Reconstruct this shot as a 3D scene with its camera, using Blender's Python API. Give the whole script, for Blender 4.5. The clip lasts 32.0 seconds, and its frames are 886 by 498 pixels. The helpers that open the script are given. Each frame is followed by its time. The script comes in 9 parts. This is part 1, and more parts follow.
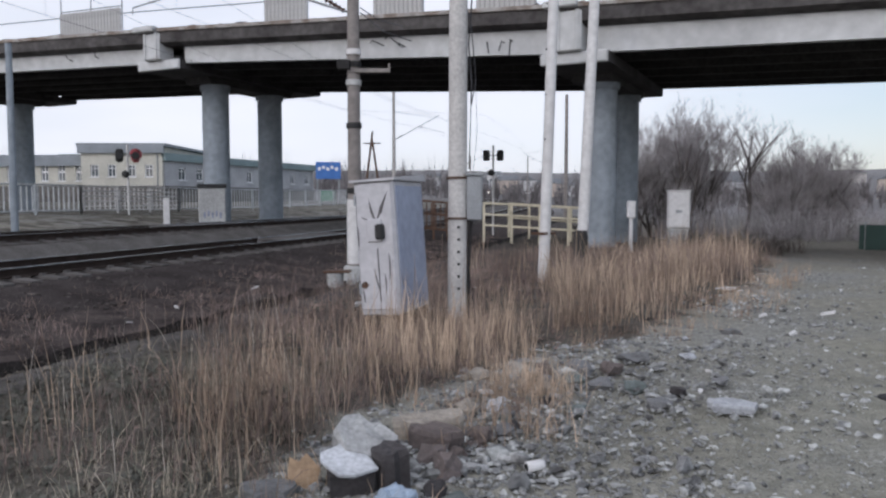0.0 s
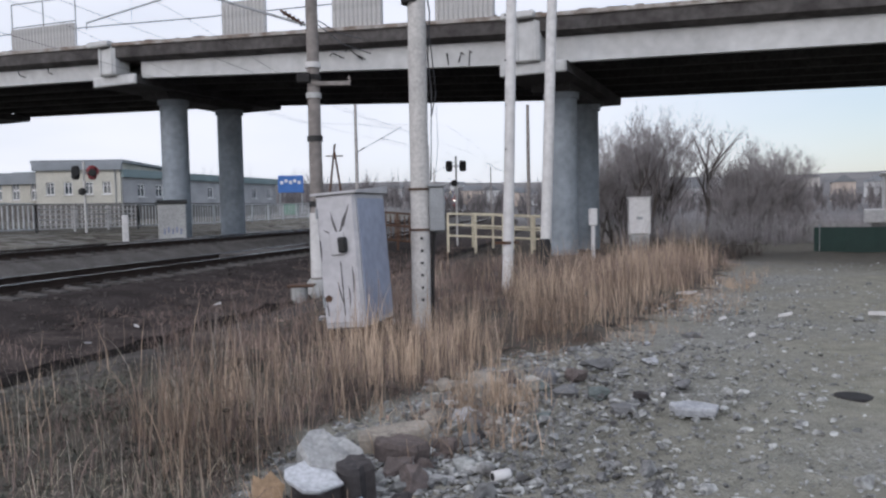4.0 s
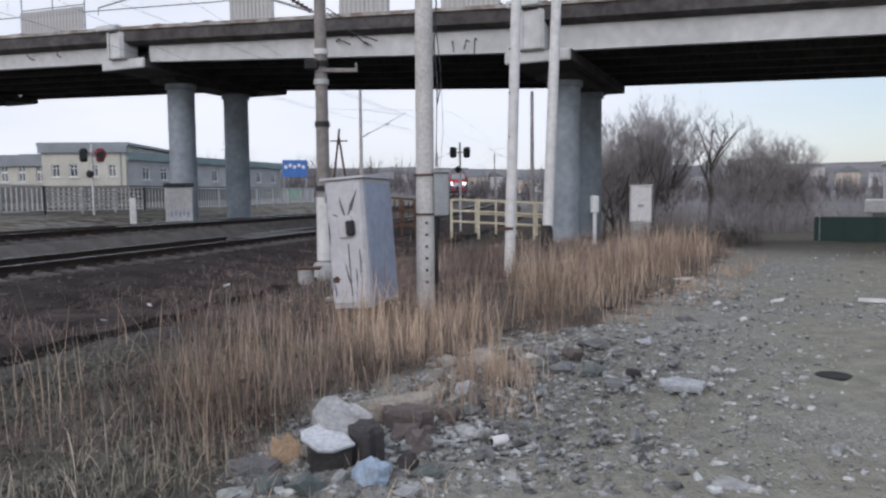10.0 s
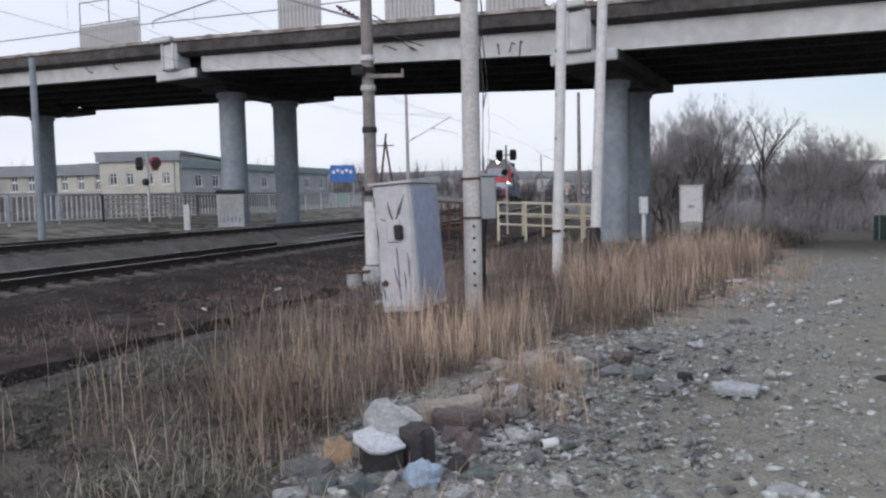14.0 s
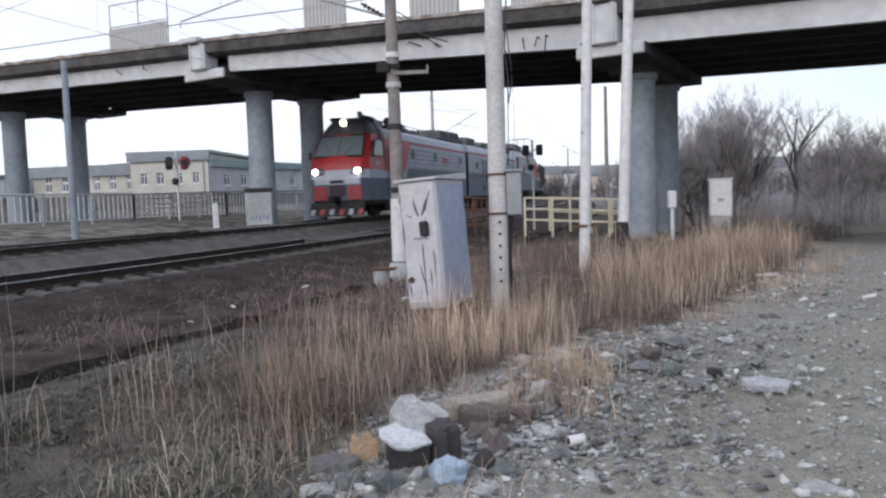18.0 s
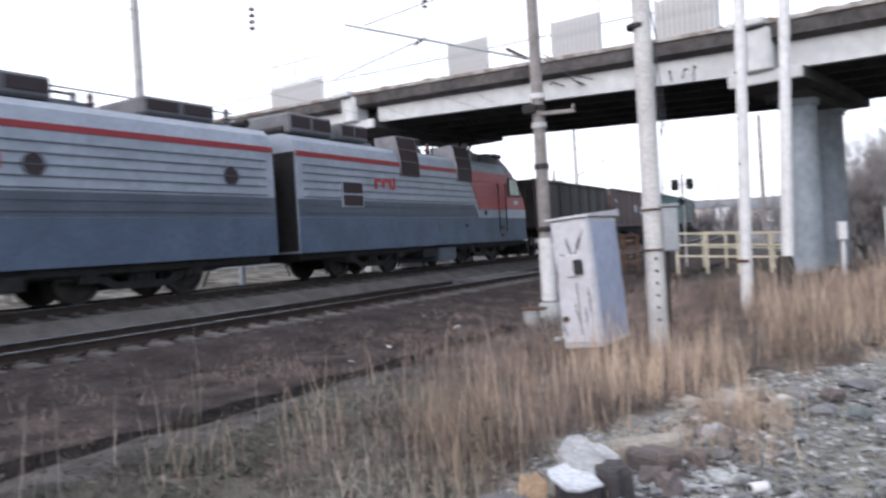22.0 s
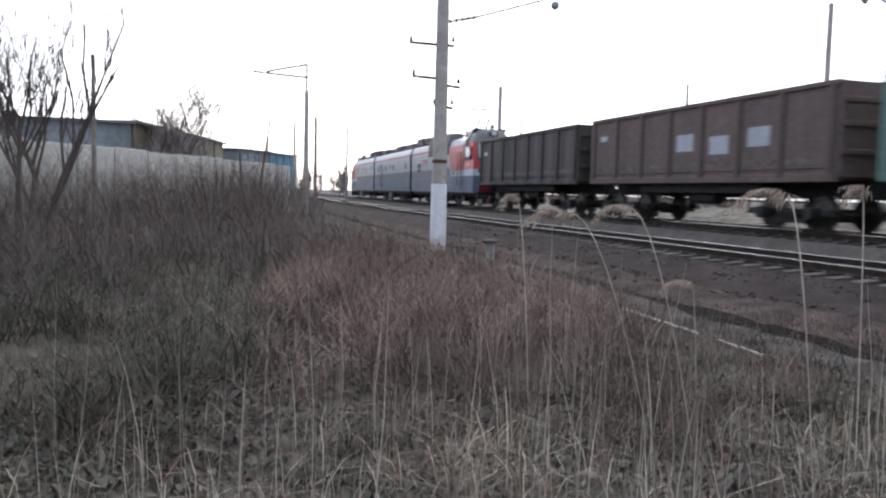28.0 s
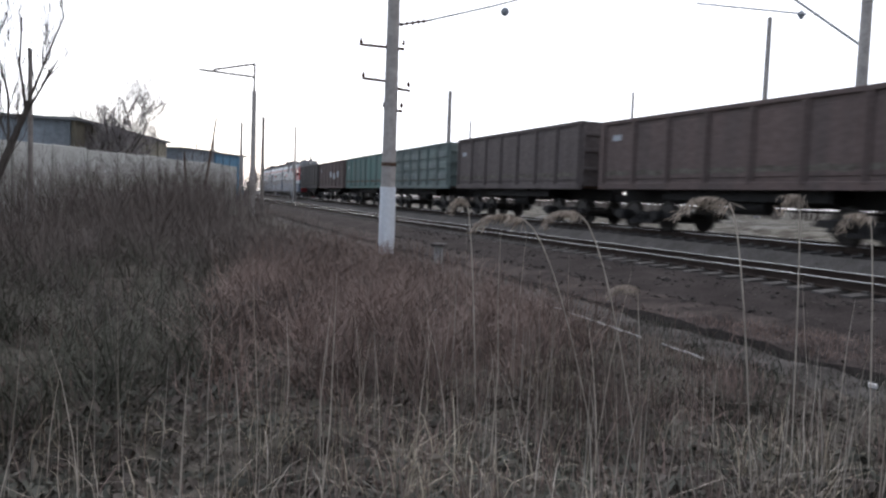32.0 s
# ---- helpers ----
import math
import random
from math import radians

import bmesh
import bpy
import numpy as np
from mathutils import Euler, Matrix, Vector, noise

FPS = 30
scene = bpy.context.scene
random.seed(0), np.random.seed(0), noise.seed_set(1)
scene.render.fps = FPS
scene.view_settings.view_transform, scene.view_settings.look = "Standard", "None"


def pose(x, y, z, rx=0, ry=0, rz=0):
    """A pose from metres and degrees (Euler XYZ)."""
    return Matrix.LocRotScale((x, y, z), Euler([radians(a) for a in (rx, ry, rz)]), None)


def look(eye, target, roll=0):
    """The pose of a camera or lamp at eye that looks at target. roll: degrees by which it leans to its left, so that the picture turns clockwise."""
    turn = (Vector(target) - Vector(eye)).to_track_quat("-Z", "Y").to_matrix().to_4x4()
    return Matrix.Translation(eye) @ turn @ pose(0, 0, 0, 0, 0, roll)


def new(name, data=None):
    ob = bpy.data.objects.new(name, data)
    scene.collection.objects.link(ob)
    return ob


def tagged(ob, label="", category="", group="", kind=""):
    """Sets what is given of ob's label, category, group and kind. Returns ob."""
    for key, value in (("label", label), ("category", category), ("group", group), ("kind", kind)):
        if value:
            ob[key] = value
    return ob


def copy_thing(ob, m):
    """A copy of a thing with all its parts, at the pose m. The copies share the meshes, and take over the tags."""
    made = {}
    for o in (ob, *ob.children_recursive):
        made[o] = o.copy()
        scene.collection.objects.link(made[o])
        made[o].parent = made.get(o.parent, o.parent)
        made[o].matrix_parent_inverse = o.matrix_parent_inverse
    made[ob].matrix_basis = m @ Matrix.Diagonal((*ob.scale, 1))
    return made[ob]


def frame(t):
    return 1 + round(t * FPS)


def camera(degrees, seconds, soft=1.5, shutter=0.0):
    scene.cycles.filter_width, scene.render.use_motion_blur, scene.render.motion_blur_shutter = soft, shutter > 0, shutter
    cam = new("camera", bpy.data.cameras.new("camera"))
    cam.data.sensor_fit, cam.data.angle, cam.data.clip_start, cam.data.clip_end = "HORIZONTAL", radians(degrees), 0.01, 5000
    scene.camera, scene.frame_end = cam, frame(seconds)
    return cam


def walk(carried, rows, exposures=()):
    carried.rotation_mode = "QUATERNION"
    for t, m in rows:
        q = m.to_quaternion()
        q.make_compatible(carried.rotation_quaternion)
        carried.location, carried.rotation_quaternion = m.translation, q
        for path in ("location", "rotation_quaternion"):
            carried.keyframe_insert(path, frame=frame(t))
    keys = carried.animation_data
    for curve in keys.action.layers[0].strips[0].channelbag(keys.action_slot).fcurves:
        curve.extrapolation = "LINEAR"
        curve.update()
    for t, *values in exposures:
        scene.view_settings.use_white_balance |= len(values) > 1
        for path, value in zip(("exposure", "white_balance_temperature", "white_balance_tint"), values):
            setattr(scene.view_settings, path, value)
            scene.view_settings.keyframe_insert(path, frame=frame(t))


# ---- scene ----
cam = camera(60.9, 32.0, soft=2.4, shutter=0.6)


def view(x, y, z, yaw, pitch, roll):
    """Camera pose: yaw to the left, pitch up, roll about the line of sight."""
    return pose(x, y, z, 90 + pitch, 0, yaw) @ pose(0, 0, 0, 0, 0, -roll)


PATH = [
    (0.0, view(0.039, 0.451, 1.660, -0.25, -3.71, 0.04)),
    (0.5, view(0.039, 0.449, 1.661, -0.28, -4.04, 0.21)),
    (1.0, view(0.039, 0.447, 1.661, 0.09, -3.93, 0.68)),
    (1.5, view(0.044, 0.443, 1.660, -0.34, -4.09, 0.71)),
    (2.0, view(0.047, 0.445, 1.658, -0.49, -3.62, 1.07)),
    (2.5, view(0.052, 0.447, 1.658, -1.47, -3.56, 0.91)),
    (3.0, view(0.055, 0.445, 1.661, -1.77, -2.49, 1.36)),
    (3.5, view(0.060, 0.444, 1.663, -2.41, -2.57, 1.36)),
    (5.5, view(0.069, 0.451, 1.659, -3.88, -4.01, 0.79)),
    (6.0, view(0.070, 0.454, 1.660, -4.41, -3.84, 0.68)),
    (6.5, view(0.072, 0.451, 1.660, -4.38, -3.96, 0.57)),
    (7.0, view(0.071, 0.448, 1.659, -4.05, -4.11, 0.33)),
    (7.5, view(0.069, 0.446, 1.658, -3.72, -4.32, 0.42)),
    (8.0, view(0.034, 0.061, 1.670, -3.86, -4.55, 0.83)),
    (8.5, view(0.044, 0.067, 1.664, -3.82, -3.71, 1.42)),
    (9.0, view(0.042, 0.069, 1.667, -3.62, -3.91, 1.41)),
    (9.5, view(0.041, 0.071, 1.663, -3.35, -4.08, 1.71)),
    (10.0, view(0.032, 0.078, 1.654, -2.66, -3.96, 0.62)),
    (10.5, view(0.040, 0.070, 1.649, -2.47, -3.70, 0.42)),
    (11.0, view(0.044, 0.062, 1.651, -1.15, -4.16, 0.64)),
    (11.5, view(0.050, 0.061, 1.657, 0.09, -4.34, 1.01)),
    (12.0, view(0.044, 0.066, 1.656, -0.37, -4.14, 2.23)),
    (12.5, view(0.027, 0.053, 1.654, 0.67, -4.29, 1.81)),
    (13.0, view(0.023, 0.035, 1.660, 1.16, -4.34, 1.80)),
    (13.5, view(0.025, 0.022, 1.665, 1.32, -3.89, 1.37)),
    (14.0, view(0.021, 0.035, 1.664, 0.90, -3.67, 1.35)),
    (14.5, view(0.023, 0.039, 1.666, 1.07, -3.64, 1.55)),
    (15.0, view(0.027, 0.036, 1.667, 1.67, -3.63, 1.90)),
    (15.5, view(0.027, 0.033, 1.671, 2.30, -3.96, 1.97)),
    (17.5, view(0.036, 0.045, 1.662, 2.94, -4.44, 2.10)),
    (18.0, view(0.036, 0.044, 1.662, 2.96, -3.90, 1.94)),
    (18.5, view(0.035, 0.038, 1.664, 3.35, -3.63, 1.78)),
    (19.0, view(0.032, 0.042, 1.665, 3.26, -3.48, 2.11)),
    (19.5, view(0.027, 0.049, 1.662, 3.01, -3.36, 2.24)),
    (20.0, view(0.028, 0.051, 1.661, 2.88, -3.17, 2.42)),
    (20.5, view(0.027, 0.043, 1.663, 3.22, -2.88, 2.10)),
    (21.0, view(0.014, 0.035, 1.661, 4.33, -2.37, 2.36)),
    (21.5, view(-0.018, 0.026, 1.654, 7.61, -1.69, 3.01)),
    (22.0, view(-0.091, -0.007, 1.654, 13.65, -0.29, 3.52)),
    (22.4, view(-0.146, -0.034, 1.648, 19.73, 1.33, 3.52)),
    (22.5, view(-0.158, -0.042, 1.647, 22.23, 1.96, 3.53)),
    (23.0, view(-0.250, -0.119, 1.636, 31.30, 3.98, 3.87)),
    (23.4, view(-0.295, -0.178, 1.632, 40.12, 4.22, 4.30)),
    (23.5, view(-0.304, -0.191, 1.632, 42.02, 4.47, 4.35)),
    (23.7, view(-0.329, -0.224, 1.634, 48.26, 4.47, 4.55)),
    (24.0, view(-0.385, -0.304, 1.646, 60.40, 5.25, 2.81)),
    (24.2, view(-0.403, -0.363, 1.657, 72.30, 5.13, 1.84)),
    (24.4, view(-0.396, -0.413, 1.659, 86.00, 4.79, 0.70)),
    (24.5, view(-0.388, -0.433, 1.656, 93.40, 3.72, 0.66)),
    (24.6, view(-0.380, -0.451, 1.651, 100.50, 2.46, 0.34)),
    (24.7, view(-0.371, -0.466, 1.646, 107.10, -0.52, -0.51)),
    (24.8, view(-0.364, -0.481, 1.641, 110.85, -1.24, -1.55)),
    (24.9, view(-0.358, -0.494, 1.637, 113.80, -1.88, -1.80)),
    (25.0, view(-0.352, -0.507, 1.635, 117.6, -2.7, -1.7)),
    (25.2, view(-0.341, -0.530, 1.638, 122.25, -3.04, -2.14)),
    (25.5, view(-0.322, -0.553, 1.646, 128.24, -3.15, -2.1)),
    (26.0, view(-0.250, -0.590, 1.642, 134.45, -4.45, -1.9)),
    (26.5, view(-0.200, -0.605, 1.645, 141.61, -3.26, -1.6)),
    (28.5, view(-0.170, -0.619, 1.652, 142.72, -4.38, -1.36)),
    (29.0, view(-0.179, -0.632, 1.660, 141.96, -4.04, -1.41)),
    (29.5, view(-0.186, -0.638, 1.663, 141.55, -3.73, -1.80)),
    (30.0, view(-0.187, -0.640, 1.665, 140.75, -3.58, -2.32)),
    (30.5, view(-0.169, -0.619, 1.653, 140.91, -2.63, -2.06)),
    (31.0, view(-0.167, -0.605, 1.649, 140.37, -2.95, -1.98)),
    (31.5, view(-0.176, -0.610, 1.653, 139.47, -3.44, -1.77)),
    (32.0, view(-0.179, -0.624, 1.654, 138.80, -3.94, -2.09)),
]
EXPOSURES = [(0.0, -0.42, 6280, 14), (17.0, -0.42, 6280, 14), (18.0, -0.16, 6280, 14), (19.0, -0.11, 6280, 14), (20.0, -0.08, 6280, 14), (21.0, -0.1, 6280, 14), (22.0, 0.34, 6280, 15), (23.2, 0.22, 6280, 15), (24.0, 0.22, 6280, 16), (24.7, 0.5, 6280, 14), (25.0, 1.0, 6310, 14), (25.3, 1.0, 6330, 14), (25.6, 0.75, 6330, 15), (26.0, 0.7, 6350, 15), (26.5, 0.45, 6360, 15), (28.5, 0.2, 6400, 13), (29.5, 0.02, 6420, 13), (30.1, -0.08, 6420, 13), (31.0, -0.92, 6420, 13), (32.0, -0.2, 6420, 13)]
walk(cam, PATH, EXPOSURES)

# ---- daylight: late overcast afternoon, the bright part of the sky lies south of the camera ----
SUN_AZ, SUN_EL = radians(150), radians(22)   # yaw to the left from +y
SUN_DIR = Vector((-math.sin(SUN_AZ) * math.cos(SUN_EL), math.cos(SUN_AZ) * math.cos(SUN_EL), math.sin(SUN_EL)))
world = bpy.data.worlds.new("world")
scene.world = world
world.use_nodes = True
wn, wl = world.node_tree.nodes, world.node_tree.links
wn.clear()
wout = wn.new("ShaderNodeOutputWorld")
wbg = wn.new("ShaderNodeBackground")
wsky = wn.new("ShaderNodeTexSky")
wsky.sky_type, wsky.sun_disc = "NISHITA", False
wsky.sun_elevation = SUN_EL
wsky.sun_rotation = math.atan2(SUN_DIR.x, SUN_DIR.y)
wsky.dust_density, wsky.air_density, wsky.ozone_density = 1.0, 1.2, 3.0
wbg.inputs["Strength"].default_value = 0.12
# thin cloud deck: long streaks of grey-white over the blue
wco = wn.new("ShaderNodeTexCoord")
wmap = wn.new("ShaderNodeMapping")
wmap.inputs["Scale"].default_value = (1.0, 1.0, 4.0)
wnoi = wn.new("ShaderNodeTexNoise")
wnoi.inputs["Scale"].default_value, wnoi.inputs["Detail"].default_value = 2.2, 5.0
wramp = wn.new("ShaderNodeValToRGB")
wramp.color_ramp.elements[0].position, wramp.color_ramp.elements[1].position = 0.30, 0.62
wramp.color_ramp.elements[0].color, wramp.color_ramp.elements[1].color = (0.75, 0.75, 0.75, 1), (0.98, 0.98, 0.98, 1)
wmix = wn.new("ShaderNodeMixRGB")
wmix.inputs["Color2"].default_value = (8.7, 9.0, 9.6, 1)
wl.new(wco.outputs["Generated"], wmap.inputs["Vector"])
wl.new(wmap.outputs["Vector"], wnoi.inputs["Vector"])
wl.new(wnoi.outputs["Fac"], wramp.inputs["Fac"])
# the deck thins out towards the east, where the sky turns blue-grey
wsep = wn.new("ShaderNodeSeparateXYZ")
wthin = wn.new("ShaderNodeMapRange")
wthin.inputs["From Min"].default_value, wthin.inputs["From Max"].default_value = 0.2, 0.62
wthin.inputs["To Min"].default_value, wthin.inputs["To Max"].default_value = 1.0, 0.34
wmul = wn.new("ShaderNodeMath")
wmul.operation = "MULTIPLY"
wl.new(wco.outputs["Generated"], wsep.inputs["Vector"])
wl.new(wsep.outputs["X"], wthin.inputs["Value"])
wl.new(wthin.outputs["Result"], wmul.inputs[0])
wl.new(wramp.outputs["Color"], wmul.inputs[1])
wl.new(wmul.outputs["Value"], wmix.inputs["Fac"])
wl.new(wsky.outputs["Color"], wmix.inputs["Color1"])
wl.new(wmix.outputs["Color"], wbg.inputs["Color"])
# the veiled sun brightens the southern half of the deck
wgrad = wn.new("ShaderNodeMapRange")
wgrad.interpolation_type = "SMOOTHSTEP"
wgrad.inputs["From Min"].default_value, wgrad.inputs["From Max"].default_value = -0.85, 0.35
wgrad.inputs["To Min"].default_value, wgrad.inputs["To Max"].default_value = 0.26, 0.142
wl.new(wsep.outputs["Y"], wgrad.inputs["Value"])
wl.new(wgrad.outputs["Result"], wbg.inputs["Strength"])
wl.new(wbg.outputs["Background"], wout.inputs["Surface"])
sun = new("sun", bpy.data.lights.new("sun", "SUN"))
sun.data.energy, sun.data.angle, sun.data.color = 0.7, radians(14), (1.0, 0.93, 0.84)
sun.matrix_world = look(SUN_DIR * 300, (0, 0, 0))

# ---- materials ----
def mat(name, col, rough=0.7, metal=0.0, var=0.25, scale=3.0, bump=0.15, col2=None, fine=40.0, spec=0.4, island=False, objrand=0.0, streak=False):
    """A surface in two scales: broad blotches towards col2 and fine grain, with relief from both."""
    m = bpy.data.materials.new(name)
    m.use_nodes = True
    n, l = m.node_tree.nodes, m.node_tree.links
    b = n["Principled BSDF"]
    b.inputs["Roughness"].default_value, b.inputs["Metallic"].default_value = rough, metal
    b.inputs["Specular IOR Level"].default_value = spec
    tc = n.new("ShaderNodeTexCoord")
    mp = n.new("ShaderNodeMapping")
    l.new(tc.outputs["Object"], mp.inputs["Vector"])
    if streak:
        mp.inputs["Scale"].default_value = (1, 1, 0.12)
    if objrand:
        oi = n.new("ShaderNodeObjectInfo")
        add = n.new("ShaderNodeVectorMath")
        sc = n.new("ShaderNodeMath")
        sc.operation, sc.inputs[1].default_value = "MULTIPLY", 57.0
        l.new(oi.outputs["Random"], sc.inputs[0])
        l.new(tc.outputs["Object"], add.inputs[0])
        l.new(sc.outputs[0], add.inputs[1])
        l.new(add.outputs[0], mp.inputs["Vector"])
    big, small = n.new("ShaderNodeTexNoise"), n.new("ShaderNodeTexNoise")
    big.inputs["Scale"].default_value, big.inputs["Detail"].default_value = scale, 6
    small.inputs["Scale"].default_value, small.inputs["Detail"].default_value = fine, 3
    l.new(mp.outputs["Vector"], big.inputs["Vector"])
    l.new(tc.outputs["Object"], small.inputs["Vector"])
    ramp = n.new("ShaderNodeValToRGB")
    ramp.color_ramp.elements[0].position, ramp.color_ramp.elements[1].position = 0.36, 0.64
    c2 = col2 or tuple(c * (1 - var) for c in col)
    ramp.color_ramp.elements[0].color, ramp.color_ramp.elements[1].color = (*c2, 1), (*col, 1)
    l.new(big.outputs["Fac"], ramp.inputs["Fac"])
    last = ramp.outputs["Color"]
    hsv = n.new("ShaderNodeHueSaturation")
    mr = n.new("ShaderNodeMapRange")
    mr.inputs["From Min"].default_value, mr.inputs["From Max"].default_value = 0.3, 0.7
    mr.inputs["To Min"].default_value, mr.inputs["To Max"].default_value = 1 - var * 0.7, 1 + var * 0.7
    l.new(small.outputs["Fac"], mr.inputs["Value"])
    val = mr.outputs["Result"]
    if island or objrand:
        src = n.new("ShaderNodeNewGeometry").outputs["Random Per Island"] if island else oi.outputs["Random"]
        m2 = n.new("ShaderNodeMapRange")
        k = objrand or (0.35 if island is True else island)
        m2.inputs["To Min"].default_value, m2.inputs["To Max"].default_value = 1 - k, 1 + k
        l.new(src, m2.inputs["Value"])
        mu = n.new("ShaderNodeMath")
        mu.operation = "MULTIPLY"
        l.new(val, mu.inputs[0])
        l.new(m2.outputs["Result"], mu.inputs[1])
        val = mu.outputs[0]
    l.new(val, hsv.inputs["Value"])
    l.new(last, hsv.inputs["Color"])
    l.new(hsv.outputs["Color"], b.inputs["Base Color"])
    if bump:
        bp = n.new("ShaderNodeBump")
        bp.inputs["Strength"].default_value, bp.inputs["Distance"].default_value = bump, 0.02
        ad = n.new("ShaderNodeMath")
        l.new(big.outputs["Fac"], ad.inputs[0])
        l.new(small.outputs["Fac"], ad.inputs[1])
        l.new(ad.outputs[0], bp.inputs["Height"])
        l.new(bp.outputs["Normal"], b.inputs["Normal"])
    return m


def glow(name, col, power):
    m = bpy.data.materials.new(name)
    m.use_nodes = True
    b = m.node_tree.nodes["Principled BSDF"]
    b.inputs["Base Color"].default_value = (*col, 1)
    b.inputs["Emission Color"].default_value, b.inputs["Emission Strength"].default_value = (*col, 1), power
    return m


def glassy(name, col, rough=0.06):
    m = bpy.data.materials.new(name)
    m.use_nodes = True
    b = m.node_tree.nodes["Principled BSDF"]
    b.inputs["Base Color"].default_value, b.inputs["Roughness"].default_value = (*col, 1), rough
    b.inputs["Specular IOR Level"].default_value = 0.8
    return m


M_CONC = mat("weathered_concrete", (0.40, 0.40, 0.39), 0.85, var=0.22, scale=0.7, fine=14, bump=0.25)
M_CONC_D = mat("dark_stained_concrete", (0.20, 0.195, 0.19), 0.9, var=0.3, scale=0.8, fine=12, bump=0.25)
M_GIRDER = mat("pale_girder_concrete", (0.52, 0.52, 0.515), 0.85, var=0.16, scale=0.6, fine=2.5, bump=0.06, streak=True)
M_COLUMN = mat("blue_grey_column_concrete", (0.265, 0.295, 0.325), 0.85, var=0.2, scale=0.9, fine=4, bump=0.08)
M_SLEEPER = mat("sleeper_concrete", (0.115, 0.107, 0.102), 0.9, var=0.35, scale=3, fine=30, bump=0.3, objrand=0.25, spec=0.08)
M_RAILSIDE = mat("rusty_rail", (0.045, 0.034, 0.029), 0.9, var=0.3, scale=4, spec=0.1)
M_RAILTOP = mat("polished_rail_head", (0.42, 0.415, 0.41), 0.26, metal=1.0, var=0.1, scale=2, bump=0)
M_RUST = mat("rust", (0.10, 0.055, 0.035), 0.85, var=0.4, scale=6)
M_DARK = mat("black_dirty_steel", (0.03, 0.028, 0.028), 0.7, metal=0.4, var=0.4, scale=5)
M_STEEL = mat("grey_painted_steel", (0.30, 0.31, 0.32), 0.55, var=0.2, scale=4)
M_WHITE = mat("dirty_white_paint", (0.60, 0.585, 0.575), 0.65, var=0.13, scale=4, fine=7)
M_POLEGREY = mat("grey_pole_concrete", (0.40, 0.375, 0.36), 0.85, var=0.2, scale=2.5, fine=8)
M_POLEDARK = mat("dark_pole_concrete", (0.24, 0.215, 0.20), 0.85, var=0.25, scale=2.5, fine=8)
M_BLACKPAINT = mat("black_tar_paint", (0.02, 0.02, 0.02), 0.6, var=0.3)
M_YELLOW = mat("faded_cream_paint", (0.62, 0.56, 0.42), 0.6, var=0.25, scale=6)
M_CABFRONT = mat("cabinet_light_grey_paint", (0.47, 0.46, 0.475), 0.5, var=0.12, scale=2.5, fine=12, bump=0.08)
M_INSUL = mat("brown_ceramic", (0.09, 0.05, 0.035), 0.25, var=0.2)
M_WIRE = mat("dark_wire", (0.05, 0.05, 0.055), 0.6, metal=0.5, var=0.1)
M_GLASS = glassy("dark_window_glass", (0.06, 0.075, 0.085))


